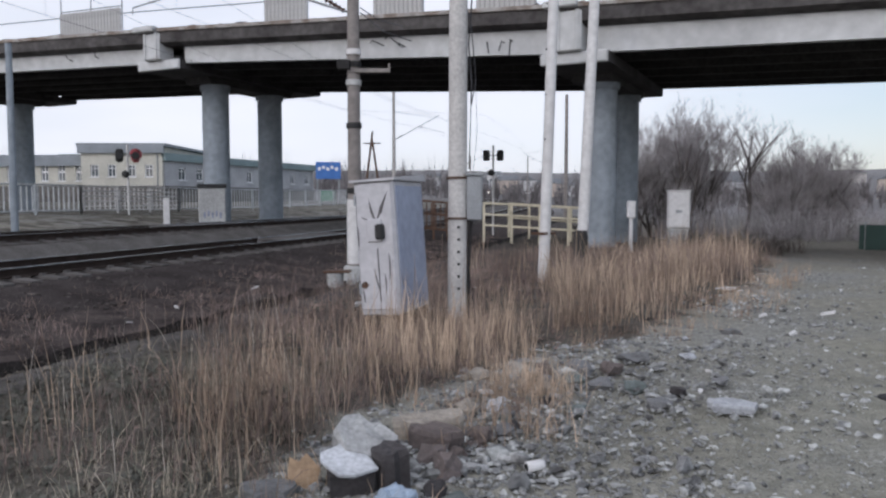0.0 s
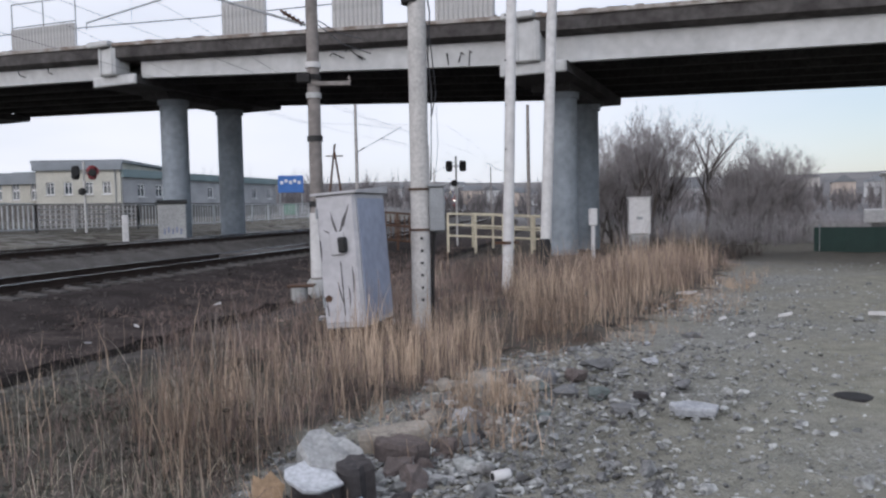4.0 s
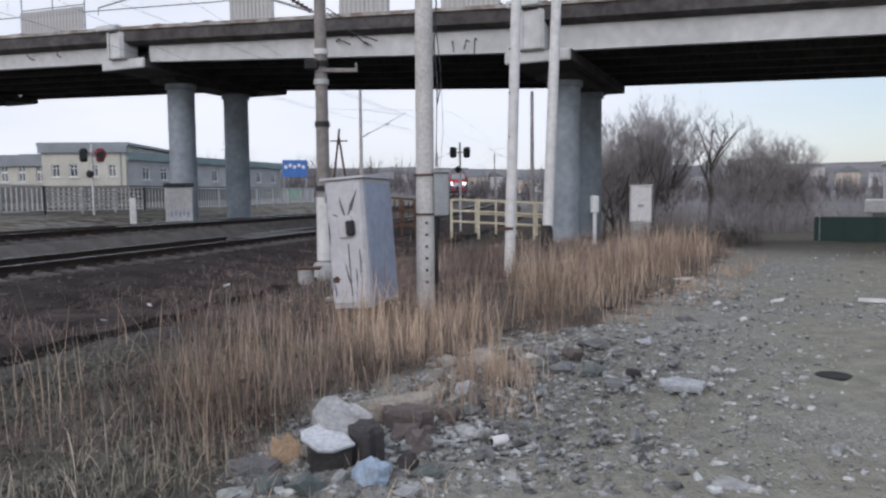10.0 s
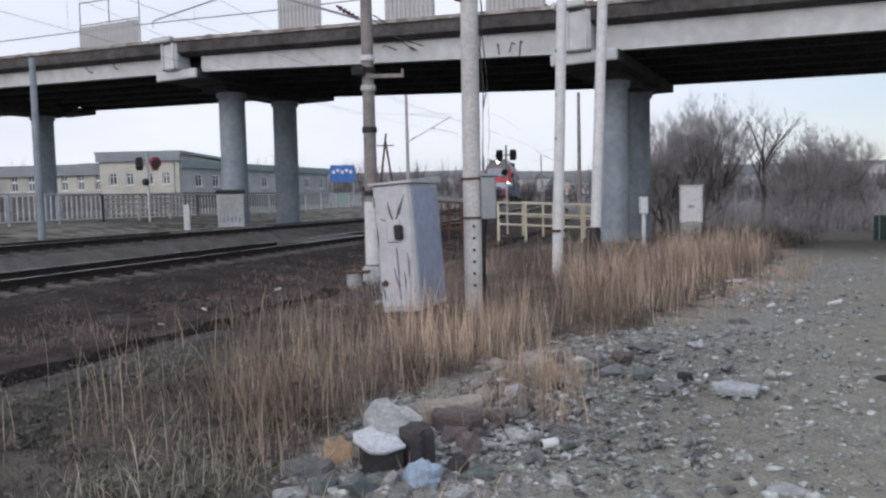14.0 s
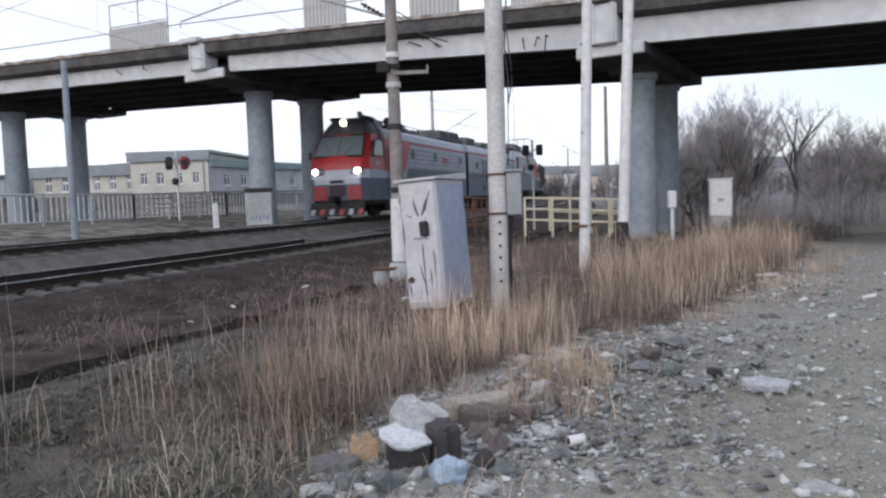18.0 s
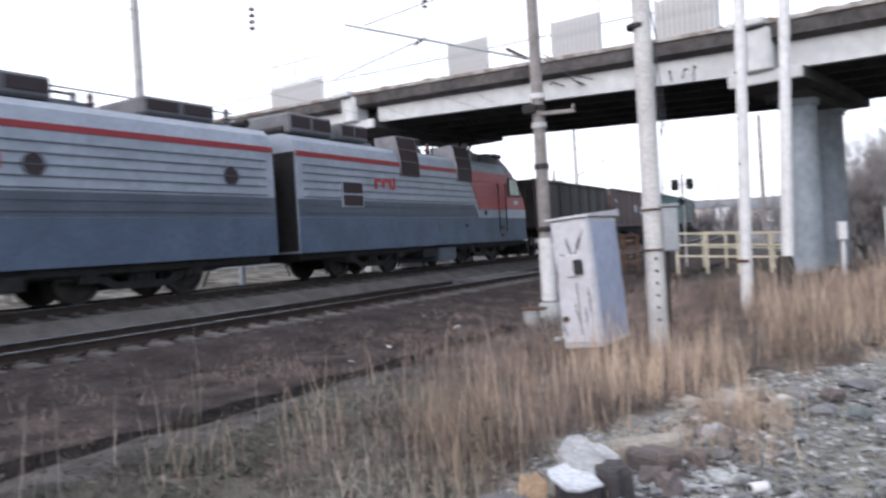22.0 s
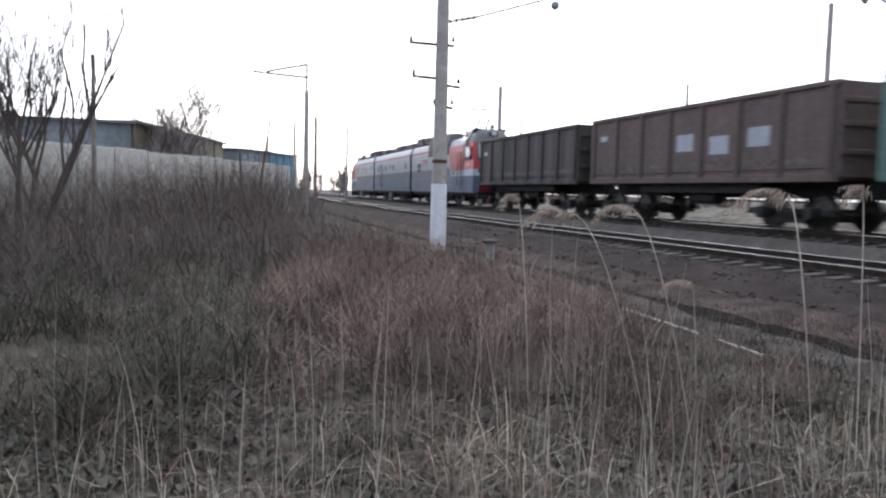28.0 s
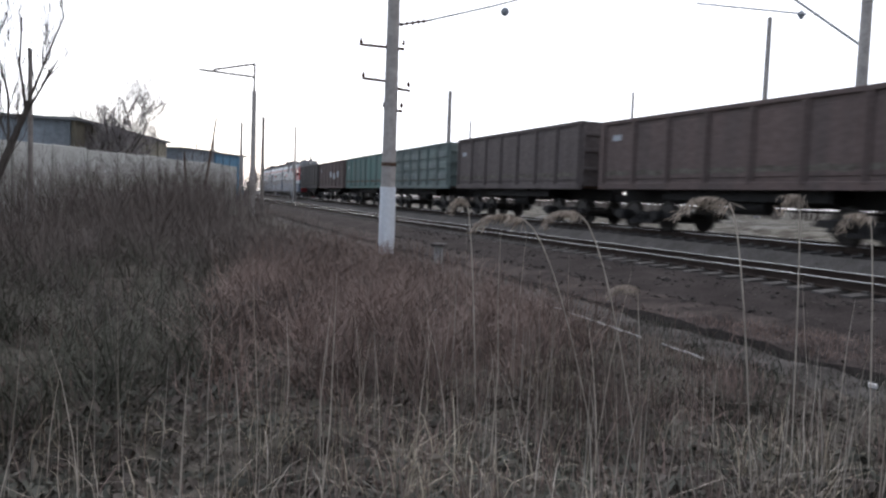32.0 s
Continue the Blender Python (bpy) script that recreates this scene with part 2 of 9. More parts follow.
# ---- mesh tools ----
class Geo:
    """Collects vertices and faces of one mesh."""

    def __init__(self):
        self.v, self.f = [], []

    def add(self, vs, fs):
        o = len(self.v)
        self.v += [tuple(p) for p in vs]
        self.f += [tuple(o + i for i in f) for f in fs]
        return self

    def box(self, c, s, rz=0.0, m=None, b=0.0):
        """Box of size s at centre c, turned rz degrees about z, with edges chamfered by b."""
        hx, hy, hz = s[0] / 2, s[1] / 2, s[2] / 2
        r = m or (Matrix.Translation(c) @ Matrix.Rotation(radians(rz), 4, "Z"))
        if b <= 0:
            vs = [(x, y, z) for x in (-hx, hx) for y in (-hy, hy) for z in (-hz, hz)]
            fs = [(0, 1, 3, 2), (4, 6, 7, 5), (0, 4, 5, 1), (2, 3, 7, 6), (0, 2, 6, 4), (1, 5, 7, 3)]
            return self.add([r @ Vector(p) for p in vs], fs)
        vs, idx = [], {}
        for sx in (-1, 1):
            for sy in (-1, 1):
                for sz in (-1, 1):
                    for a in range(3):
                        h = [hx - b, hy - b, hz - b]
                        h[a] += b
                        idx[sx, sy, sz, a] = len(vs)
                        vs.append((sx * h[0], sy * h[1], sz * h[2]))
        fs = []
        for a in range(3):
            p, q = (a + 1) % 3, (a + 2) % 3
            for sa in (-1, 1):
                ring = []
                for sp, sq in ((-1, -1), (1, -1), (1, 1), (-1, 1)):
                    k = [0, 0, 0]
                    k[a], k[p], k[q] = sa, sp, sq
                    ring.append(idx[(*k, a)])
                fs.append(tuple(ring if sa > 0 else ring[::-1]))
            for sp in (-1, 1):
                for sq in (-1, 1):
                    k0, k1 = [0, 0, 0], [0, 0, 0]
                    k0[a], k1[a] = -1, 1
                    k0[p] = k1[p] = sp
                    k0[q] = k1[q] = sq
                    quad = (idx[(*k0, p)], idx[(*k1, p)], idx[(*k1, q)], idx[(*k0, q)])
                    fs.append(quad if sp * sq < 0 else quad[::-1])
        for sx in (-1, 1):
            for sy in (-1, 1):
                for sz in (-1, 1):
                    t = tuple(idx[sx, sy, sz, a] for a in range(3))
                    fs.append(t if sx * sy * sz > 0 else t[::-1])
        return self.add([r @ Vector(p) for p in vs], fs)

    def tube(self, p0, p1, r0, r1=None, n=10, caps=True):
        """Round bar from p0 to p1."""
        r1 = r0 if r1 is None else r1
        p0, p1 = Vector(p0), Vector(p1)
        q = (p1 - p0).to_track_quat("Z", "Y")
        vs = []
        for p, r in ((p0, r0), (p1, r1)):
            for i in range(n):
                a = 2 * math.pi * i / n
                vs.append(p + q @ Vector((math.cos(a) * r, math.sin(a) * r, 0)))
        fs = [(i, (i + 1) % n, n + (i + 1) % n, n + i) for i in range(n)]
        if caps:
            fs += [tuple(range(n - 1, -1, -1)), tuple(range(n, 2 * n))]
        return self.add(vs, fs)

    def lathe(self, prof, c=(0, 0, 0), n=14, axis="Z"):
        """Body of revolution from (radius, height) pairs."""
        vs = []
        for r, h in prof:
            for i in range(n):
                a = 2 * math.pi * i / n
                p = (math.cos(a) * r, math.sin(a) * r, h)
                if axis == "X":
                    p = (p[2], p[0], p[1])
                elif axis == "Y":
                    p = (p[0], p[2], p[1])
                vs.append((p[0] + c[0], p[1] + c[1], p[2] + c[2]))
        k = len(prof)
        fs = [(j * n + i, j * n + (i + 1) % n, (j + 1) * n + (i + 1) % n, (j + 1) * n + i) for j in range(k - 1) for i in range(n)]
        fs += [tuple(range(n - 1, -1, -1)), tuple(range((k - 1) * n, k * n))]
        return self.add(vs, fs)

    def prism(self, poly, h0, h1, fn):
        """Polygon (a, b) swept from h0 to h1; fn(a, b, h) gives the point."""
        n = len(poly)
        vs = [fn(a, b, h0) for a, b in poly] + [fn(a, b, h1) for a, b in poly]
        fs = [(i, (i + 1) % n, n + (i + 1) % n, n + i) for i in range(n)] + [tuple(range(n - 1, -1, -1)), tuple(range(n, 2 * n))]
        return self.add(vs, fs)

    def sweep(self, poly, path, closed=True):
        """Closed polygon swept along a list of frames fn(a, b) -> point."""
        n, o = len(poly), []
        for fn in path:
            o += [fn(a, b) for a, b in poly]
        fs = []
        for j in range(len(path) - 1):
            for i in range(n if closed else n - 1):
                fs.append((j * n + i, j * n + (i + 1) % n, (j + 1) * n + (i + 1) % n, (j + 1) * n + i))
        if closed:
            fs += [tuple(range(n - 1, -1, -1)), tuple(range((len(path) - 1) * n, len(path) * n))]
        return self.add(o, fs)

    def cable(self, pts, r, n=5):
        """Round cable through the points, one closed skin."""
        pts = [Vector(p) for p in pts]
        path = []
        for i, p in enumerate(pts):
            q = (pts[min(i + 1, len(pts) - 1)] - pts[max(i - 1, 0)]).to_track_quat("Z", "Y")
            path.append(lambda a, b, p=p, q=q: p + q @ Vector((a, b, 0)))
        ring = [(math.cos(2 * math.pi * i / n) * r, math.sin(2 * math.pi * i / n) * r) for i in range(n)]
        return self.sweep(ring, path)

    def mesh(self, name, smooth=False):
        me = bpy.data.meshes.new(name)
        me.from_pydata(self.v, [], self.f)
        me.update()
        bm = bmesh.new()
        bm.from_mesh(me)
        bmesh.ops.recalc_face_normals(bm, faces=bm.faces)
        bm.to_mesh(me)
        bm.free()
        if smooth:
            me.shade_smooth()
            me.set_sharp_from_angle(angle=radians(38))
        return me


def thing(name, label, category, m=None, group="", kind=""):
    ob = new(name)
    ob.empty_display_size = 0.2
    if m is not None:
        ob.matrix_basis = m
    return tagged(ob, label, category, group, kind)


def part(name, geo, material, parent=None, label="", smooth=False, m=None):
    me = geo if isinstance(geo, bpy.types.Mesh) else geo.mesh(name, smooth)
    if not me.materials:
        me.materials.append(material)
    ob = new(name, me)
    ob.parent = parent
    if m is not None:
        ob.matrix_basis = m
    if label:
        ob["label"] = label
    return ob


def solid(name, geo, material, label, category, m=None, group="", kind="", smooth=False):
    """A thing of a single mesh."""
    ob = part(name, geo, material, None, "", smooth, m)
    return tagged(ob, label, category, group, kind)


# ---- the railway line: s metres along (trains run towards +s), u metres to the camera's side ----
S_KNOT = (-520, -150, -125, -110, -95, -75, -60, -50, -40, -20, 0, 20, 40, 60, 400)
H_KNOT = (176.6, 177.0, 178.0, 175.8, 173.8, 169.2, 165.9, 165.7, 165.4, 163.26, 161.07, 159.74, 158.56, 157.87, 157.84)
S_AX = np.arange(-520.0, 320.01, 0.5)
PSI = np.radians(np.interp(S_AX, S_KNOT, H_KNOT))
_X = np.concatenate([[0], np.cumsum(-np.sin(PSI[:-1]) * 0.5)])
_Y = np.concatenate([[0], np.cumsum(np.cos(PSI[:-1]) * 0.5)])
_I0 = int(np.argmin(abs(S_AX)))
TX, TY = _X - _X[_I0] - 16.06, _Y - _Y[_I0] + 3.94
Z_FAR, Z_NEAR, GAP = 0.83, 0.45, 4.1      # rail-top heights of the far and the near track, and their distance


def psi_at(s):
    return float(np.interp(s, S_AX, PSI))


def rise(s):
    """The line climbs gently to the north."""
    return 0.011 * np.clip(-np.asarray(s) - 45, 0, 110)


def on_line(s, u=0.0, z=0.0):
    p = psi_at(s)
    z = z + float(rise(s))
    return Vector((float(np.interp(s, S_AX, TX)) - math.cos(p) * u, float(np.interp(s, S_AX, TY)) - math.sin(p) * u, z))


def su_of(x, y):
    """s and u of ground points (arrays)."""
    x, y = np.asarray(x, float).ravel(), np.asarray(y, float).ravel()
    sx, sy, sp, ss = TX[::4], TY[::4], PSI[::4], S_AX[::4]
    s, u = np.empty(len(x)), np.empty(len(x))
    for a in range(0, len(x), 4000):
        xs, ys = x[a:a + 4000], y[a:a + 4000]
        d = (xs[:, None] - sx) ** 2 + (ys[:, None] - sy) ** 2
        j = d.argmin(1)
        s[a:a + 4000] = ss[j] - (xs - sx[j]) * np.sin(sp[j]) + (ys - sy[j]) * np.cos(sp[j])
        u[a:a + 4000] = -(xs - sx[j]) * np.cos(sp[j]) - (ys - sy[j]) * np.sin(sp[j])
    return s, u


DITCH_S = (-200, -60, -30, -14, -4, 6, 20, 60, 200)
DITCH_U = (9.2, 9.5, 9.9, 9.95, 9.85, 9.5, 9.1, 9.0, 9.0)
BANK_W = (-0.75, -0.52, -0.28, -0.12, 0.0)      # across the ditch, from its outer wall to the lip
BANK_Z = (-0.14, -0.60, -0.58, -0.22, -0.08)


def height(x, y):
    """Ground height (arrays): two track beds, the ditch, the verge and the gravel lot."""
    s, u = su_of(x, y)
    e = np.interp(s, DITCH_S, DITCH_U)
    pu = [-400, -60, -9, -6, -3.4, -2.3, 1.75, 2.4, 5.95, 7.5]
    pz = [1.6, 1.5, 1.05, 0.95, 0.66, 0.58, 0.58, 0.22, 0.19, -0.06]
    z = np.interp(u, pu, pz)
    t = np.clip((u - 7.5) / np.maximum(e - 0.75 - 7.5, 0.2), 0, 1)
    z = np.where(u > 7.5, -0.06 - 0.08 * t, z)
    z = np.where(u > e - 0.75, np.interp(u - e, BANK_W, BANK_Z), z)
    t = np.clip((u - e) / 4.0, 0, 1)
    z = np.where(u > e, -0.08 + 0.08 * t, z)
    z = z + rise(s) * np.exp(-(u / 45) ** 2)
    d = np.hypot(np.asarray(x, float).ravel(), np.asarray(y, float).ravel())
    east = np.clip((np.asarray(x, float).ravel() - 6) / 8, 0, 1) * (np.asarray(y, float).ravel() > 0)
    return z - np.clip((d - 24) / 34, 0, 1) * 1.1 * east


def ground_z(x, y):
    return float(height([x], [y])[0])
# ---- ground ----
def axis(n, a, far):
    k = far / math.sinh(a)
    return np.array([k * math.sinh(a * i / n) for i in range(-n, n + 1)])


GRAVEL_Y = (-60, -6, -1, 2, 4.5, 6.2, 6.9, 8.6, 9.4, 13, 19, 30, 45, 400)
GRAVEL_X = (14, 5, 1.5, -0.4, -0.95, -0.6, -0.1, 1.1, 2.4, 4.9, 8.3, 12, 14, 40)


def gravel_at(x, y):
    """1 on the gravel lot, 0 on the grass verge."""
    return np.clip((np.asarray(x) - np.interp(y, GRAVEL_Y, GRAVEL_X)) / 0.9 + 0.5, 0, 1)


def build_ground():
    ax = axis(250, 7.6, 1700)
    gx, gy = np.meshgrid(ax, ax, indexing="ij")
    s, u = su_of(gx, gy)
    z = height(gx, gy)
    e = np.interp(s, DITCH_S, DITCH_U)
    z = z - 0.16 * ((u > -3.1) & (u < 7.3))
    z = np.where((u > 7.3) & (u < e + 0.6) & (s > -70) & (s < 60), np.minimum(z, -0.1) - 0.5, z)
    x, y = gx.ravel(), gy.ravel()
    d = np.hypot(x, y)
    g = gravel_at(x, y)
    rng = np.random.default_rng(5)
    z = z + rng.normal(0, 0.012, len(z)) * (d < 60) * (u > 7.5) + 0.05 * np.sin(x * 0.9 + 1.3 * np.sin(y * 0.5)) * np.sin(y * 0.7) * np.clip((u - e - 1.1) / 2, 0, 1) * (d < 80)
    # far rise with the town to the north and east
    z = z + np.clip((d - 160) / 500, 0, 1) ** 1.5 * 26 * np.clip((y + 0.2 * x) / np.maximum(d, 1) * 2.0, 0, 1)
    n = len(ax)
    idx = np.arange(n * n).reshape(n, n)
    quads = np.stack([idx[:-1, :-1], idx[1:, :-1], idx[1:, 1:], idx[:-1, 1:]], -1).reshape(-1, 4)
    me = bpy.data.meshes.new("ground")
    me.from_pydata(np.stack([x, y, z], 1).tolist(), [], quads.tolist())
    at = me.color_attributes.new("surface", "FLOAT_COLOR", "POINT")
    soil = np.clip((u > 5) * np.clip((np.interp(s, DITCH_S, DITCH_U) + 0.1 - u) / 0.4, 0, 1), 0, 1)
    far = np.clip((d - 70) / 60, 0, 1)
    soil = np.where((u < -3) & (d < 90), 0.0, soil)
    g = np.where(u < -3, 0.48, g)
    # bare dark earth at the far end of the lot
    soil = np.maximum(soil, 0.6 * np.clip((y - 18 - 2.5 * np.sin(x * 0.35)) / 6, 0, 1) * np.clip((x - 4) / 3, 0, 1) * (y < 70))
    # trodden olive dirt further out on the lot
    olive = np.clip((x - np.interp(y, GRAVEL_Y, GRAVEL_X) - 1.2) / 3.5, 0, 1)
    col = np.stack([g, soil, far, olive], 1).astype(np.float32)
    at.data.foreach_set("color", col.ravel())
    me.shade_smooth()
    m = bpy.data.materials.new("ground_surface")
    m.use_nodes = True
    nd, l = m.node_tree.nodes, m.node_tree.links
    b = nd["Principled BSDF"]
    b.inputs["Roughness"].default_value, b.inputs["Specular IOR Level"].default_value = 0.95, 0.04
    tc = nd.new("ShaderNodeTexCoord")
    sep = nd.new("ShaderNodeSeparateColor")
    atn = nd.new("ShaderNodeVertexColor")
    atn.layer_name = "surface"
    l.new(atn.outputs["Color"], sep.inputs["Color"])

    def tex(scale, det=6):
        t = nd.new("ShaderNodeTexNoise")
        t.inputs["Scale"].default_value, t.inputs["Detail"].default_value = scale, det
        l.new(tc.outputs["Object"], t.inputs["Vector"])
        return t.outputs["Fac"]

    def ramp(fac, stops):
        r = nd.new("ShaderNodeValToRGB")
        for i, (p, c) in enumerate(stops):
            e = r.color_ramp.elements[i] if i < 2 else r.color_ramp.elements.new(p)
            e.position, e.color = p, (*c, 1)
        l.new(fac, r.inputs["Fac"])
        return r.outputs["Color"]

    def mix(f, a, c):
        x_ = nd.new("ShaderNodeMixRGB")
        l.new(f, x_.inputs["Fac"])
        l.new(a, x_.inputs["Color1"])
        l.new(c, x_.inputs["Color2"])
        return x_.outputs["Color"]

    grass = ramp(tex(2.3), [(0.32, (0.045, 0.039, 0.034)), (0.52, (0.115, 0.102, 0.088)), (0.72, (0.10, 0.097, 0.077))])
    vor = nd.new("ShaderNodeTexVoronoi")
    vor.inputs["Scale"].default_value = 38.0
    l.new(tc.outputs["Object"], vor.inputs["Vector"])
    stone = ramp(vor.outputs["Color"], [(0.1, (0.12, 0.122, 0.118)), (0.6, (0.25, 0.252, 0.243)), (0.95, (0.44, 0.44, 0.425))])
    mud = ramp(tex(0.45), [(0.44, (0.95, 0.95, 0.95)), (0.66, (0.2, 0.2, 0.2))])
    dirt = ramp(tex(9.0), [(0.3, (0.165, 0.157, 0.133)), (0.7, (0.29, 0.278, 0.237))])
    gravel = mix(mud, stone, dirt)
    moss = ramp(tex(3.2, 8), [(0.3, (0.155, 0.152, 0.122)), (0.5, (0.24, 0.234, 0.187)), (0.72, (0.325, 0.31, 0.255))])
    om = nd.new("ShaderNodeMath")
    om.operation = "MULTIPLY"
    l.new(atn.outputs["Alpha"], om.inputs[0])
    l.new(ramp(tex(0.7, 5), [(0.38, (0.35, 0.35, 0.35)), (0.58, (0.9, 0.9, 0.9))]), om.inputs[1])
    gravel = mix(om.outputs[0], gravel, moss)
    soilc = ramp(tex(5.0), [(0.3, (0.04, 0.033, 0.03)), (0.6, (0.075, 0.061, 0.054)), (0.8, (0.105, 0.086, 0.076))])
    # distance haze painted into the ground colour, paler and greyer far out
    far_haze = ramp(tex(0.02, 8), [(0.35, (0.15, 0.148, 0.15)), (0.65, (0.22, 0.212, 0.21))])
    edge = nd.new("ShaderNodeMath")
    edge.operation = "ADD"
    ns = nd.new("ShaderNodeMapRange")
    ns.inputs["From Min"].default_value, ns.inputs["From Max"].default_value = 0.3, 0.7
    ns.inputs["To Min"].default_value, ns.inputs["To Max"].default_value = -0.35, 0.35
    l.new(tex(1.6), ns.inputs["Value"])
    l.new(sep.outputs[0], edge.inputs[0])
    l.new(ns.outputs["Result"], edge.inputs[1])
    sharp = nd.new("ShaderNodeMapRange")
    sharp.inputs["From Min"].default_value, sharp.inputs["From Max"].default_value = 0.35, 0.65
    l.new(edge.outputs[0], sharp.inputs["Value"])
    c = mix(sharp.outputs["Result"], grass, gravel)
    c = mix(sep.outputs[1], c, soilc)
    c = mix(sep.outputs[2], c, far_haze)
    l.new(c, b.inputs["Base Color"])
    bp = nd.new("ShaderNodeBump")
    bp.inputs["Strength"].default_value, bp.inputs["Distance"].default_value = 0.7, 0.03
    add = nd.new("ShaderNodeMath")
    l.new(vor.outputs["Distance"], add.inputs[0])
    l.new(tex(14.0), add.inputs[1])
    l.new(add.outputs[0], bp.inputs["Height"])
    l.new(bp.outputs["Normal"], b.inputs["Normal"])
    me.materials.append(m)
    tagged(new("ground", me), "gravel lot, dry grass verge and dark ditch beside the railway", "ground", kind="structure")


build_ground()

# ---- track bed, rails, sleepers ----
M_BALLAST = mat("oily_ballast", (0.052, 0.044, 0.042), 0.95, var=0.45, scale=1.2, fine=22, bump=0.9, col2=(0.03, 0.025, 0.024), spec=0.04)
M_DITCHSOIL = mat("red_brown_ditch_soil", (0.076, 0.062, 0.057), 0.95, var=0.5, scale=1.6, fine=18, bump=1.0, col2=(0.03, 0.025, 0.024), spec=0.04)
# trench soil, its shade painted in as a near-black colour
M_DITCHSHADE = mat("shade_black_soil", (0.034, 0.028, 0.025), 0.8, var=0.6, scale=4, fine=20, bump=0.6, spec=0.15)
M_LIPSOIL = mat("grey_trodden_soil", (0.10, 0.092, 0.086), 0.95, var=0.4, scale=2.2, fine=16, bump=0.9, col2=(0.05, 0.045, 0.042), spec=0.04)


def build_bed():
    g = Geo()
    prof = [(-3.3, 0.60), (-2.3, 0.59), (-1.0, 0.60), (1.0, 0.60), (1.75, 0.585), (2.4, 0.215), (3.2, 0.225), (5.0, 0.22), (5.95, 0.195), (7.0, 0.04), (7.7, -0.11)]
    ss = [-520 + 4 * i for i in range(110)] + [-80 + 1.0 * i for i in range(150)] + [70 + 5 * i for i in range(46)]
    path = []
    for s in ss:
        path.append(lambda a, b, s=s: on_line(s, a, b + 0.03 * noise.noise((s * 0.8, a * 0.9, 0)) - (0.05 if a in (7.7, -3.3) else 0)))
    g.sweep(prof, path, closed=False)
    solid("ballast_bed", g, M_BALLAST, "oily brown-grey crushed stone bed under two railway tracks", "track bed", kind="structure", smooth=True)


build_bed()


def ditch_edge(s):
    """Uneven line of the lip."""
    return float(np.interp(s, DITCH_S, DITCH_U)) + 0.12 * noise.noise((s * 0.8, 3.1, 0)) + 0.08 * noise.noise((s * 2.6, 7.7, 0))


def bank_strip(name, material, label, offs, from_line=False):
    """Strip along the ditch; offs are metres from the lip (the first few from the track where from_line)."""
    ss = np.arange(-68, 58, 0.3)
    vs = []
    for s in ss:
        e = ditch_edge(s)
        for i, o in enumerate(offs):
            u = o if from_line and o > 3 else e + o
            w = u - e
            if w > 0:
                z = -0.08 + 0.02 * min(w, 1) + 0.035 * min(w * 4, 1)
                if i == len(offs) - 1:
                    z -= 0.12
            elif w < -0.75:
                z = float(np.interp(u, (6.9, 7.5, e - 0.75), (0.03, -0.05, -0.14)))
                if u < 7.3:
                    z -= 0.05
            else:
                z = float(np.interp(w, BANK_W, BANK_Z))
            z += 0.06 * noise.noise((s * 1.1, u * 1.3, 2)) + 0.035 * noise.noise((s * 3.6, u * 4.0, 5))
            vs.append(on_line(s, u, z))
    n = len(offs)
    fs = [(j * n + i, j * n + i + 1, (j + 1) * n + i + 1, (j + 1) * n + i) for j in range(len(ss) - 1) for i in range(n - 1)]
    solid(name, Geo().add(vs, fs), material, label, "ditch", kind="structure", smooth=True)


bank_strip("ditch_slope", M_DITCHSOIL, "red-brown bare soil between the ballast and the ditch", (7.1, 7.4, 7.8, 8.3, -0.95, -0.74), True)
bank_strip("ditch_bottom", M_DITCHSHADE, "soil wall and bottom of the ditch, coloured near black for shade", (-0.75, -0.7, -0.6, -0.5, -0.4, -0.28, -0.2))
bank_strip("ditch_lip", M_LIPSOIL, "grey trodden soil along the lip of the ditch", (-0.2, -0.1, 0.0, 0.12, 0.35, 0.65, 1.1))
M_PALEBALLAST = mat("dusty_pale_ballast", (0.112, 0.105, 0.1), 0.95, var=0.35, scale=2.0, fine=26, bump=0.8, col2=(0.08, 0.075, 0.07), spec=0.04)
g = Geo()
g.sweep([(1.5, 0.605), (1.8, 0.598), (2.38, 0.245), (2.62, 0.242)], [lambda a, b, s=s: on_line(s, a, b + 0.012 * noise.noise((s * 1.1, a, 3))) for s in [-200 + 1.5 * i for i in range(230)]], closed=False)
solid("ballast_shoulder", g, M_PALEBALLAST, "dusty pale crushed stone between the two tracks", "track bed", kind="structure", smooth=True)

RAIL = [(-0.075, 0.0), (0.075, 0.0), (0.075, 0.018), (0.01, 0.04), (0.01, 0.14), (0.036, 0.15), (0.036, 0.172), (-0.036, 0.172), (-0.036, 0.15), (-0.01, 0.14), (-0.01, 0.04), (-0.075, 0.018)]


def sleeper_mesh():
    g = Geo()
    prof = [(-1.35, 0.0), (-1.35, 0.17), (-0.9, 0.2), (-0.35, 0.15), (0.35, 0.15), (0.9, 0.2), (1.35, 0.17), (1.35, 0.0)]
    g.prism(prof, -0.13, 0.13, lambda a, b, h: (h, a, b))
    for u in (-0.76, 0.76):
        for k in (-1, 1):
            g.box((0, u + k * 0.12, 0.215), (0.12, 0.07, 0.05))
    return g.mesh("sleeper")


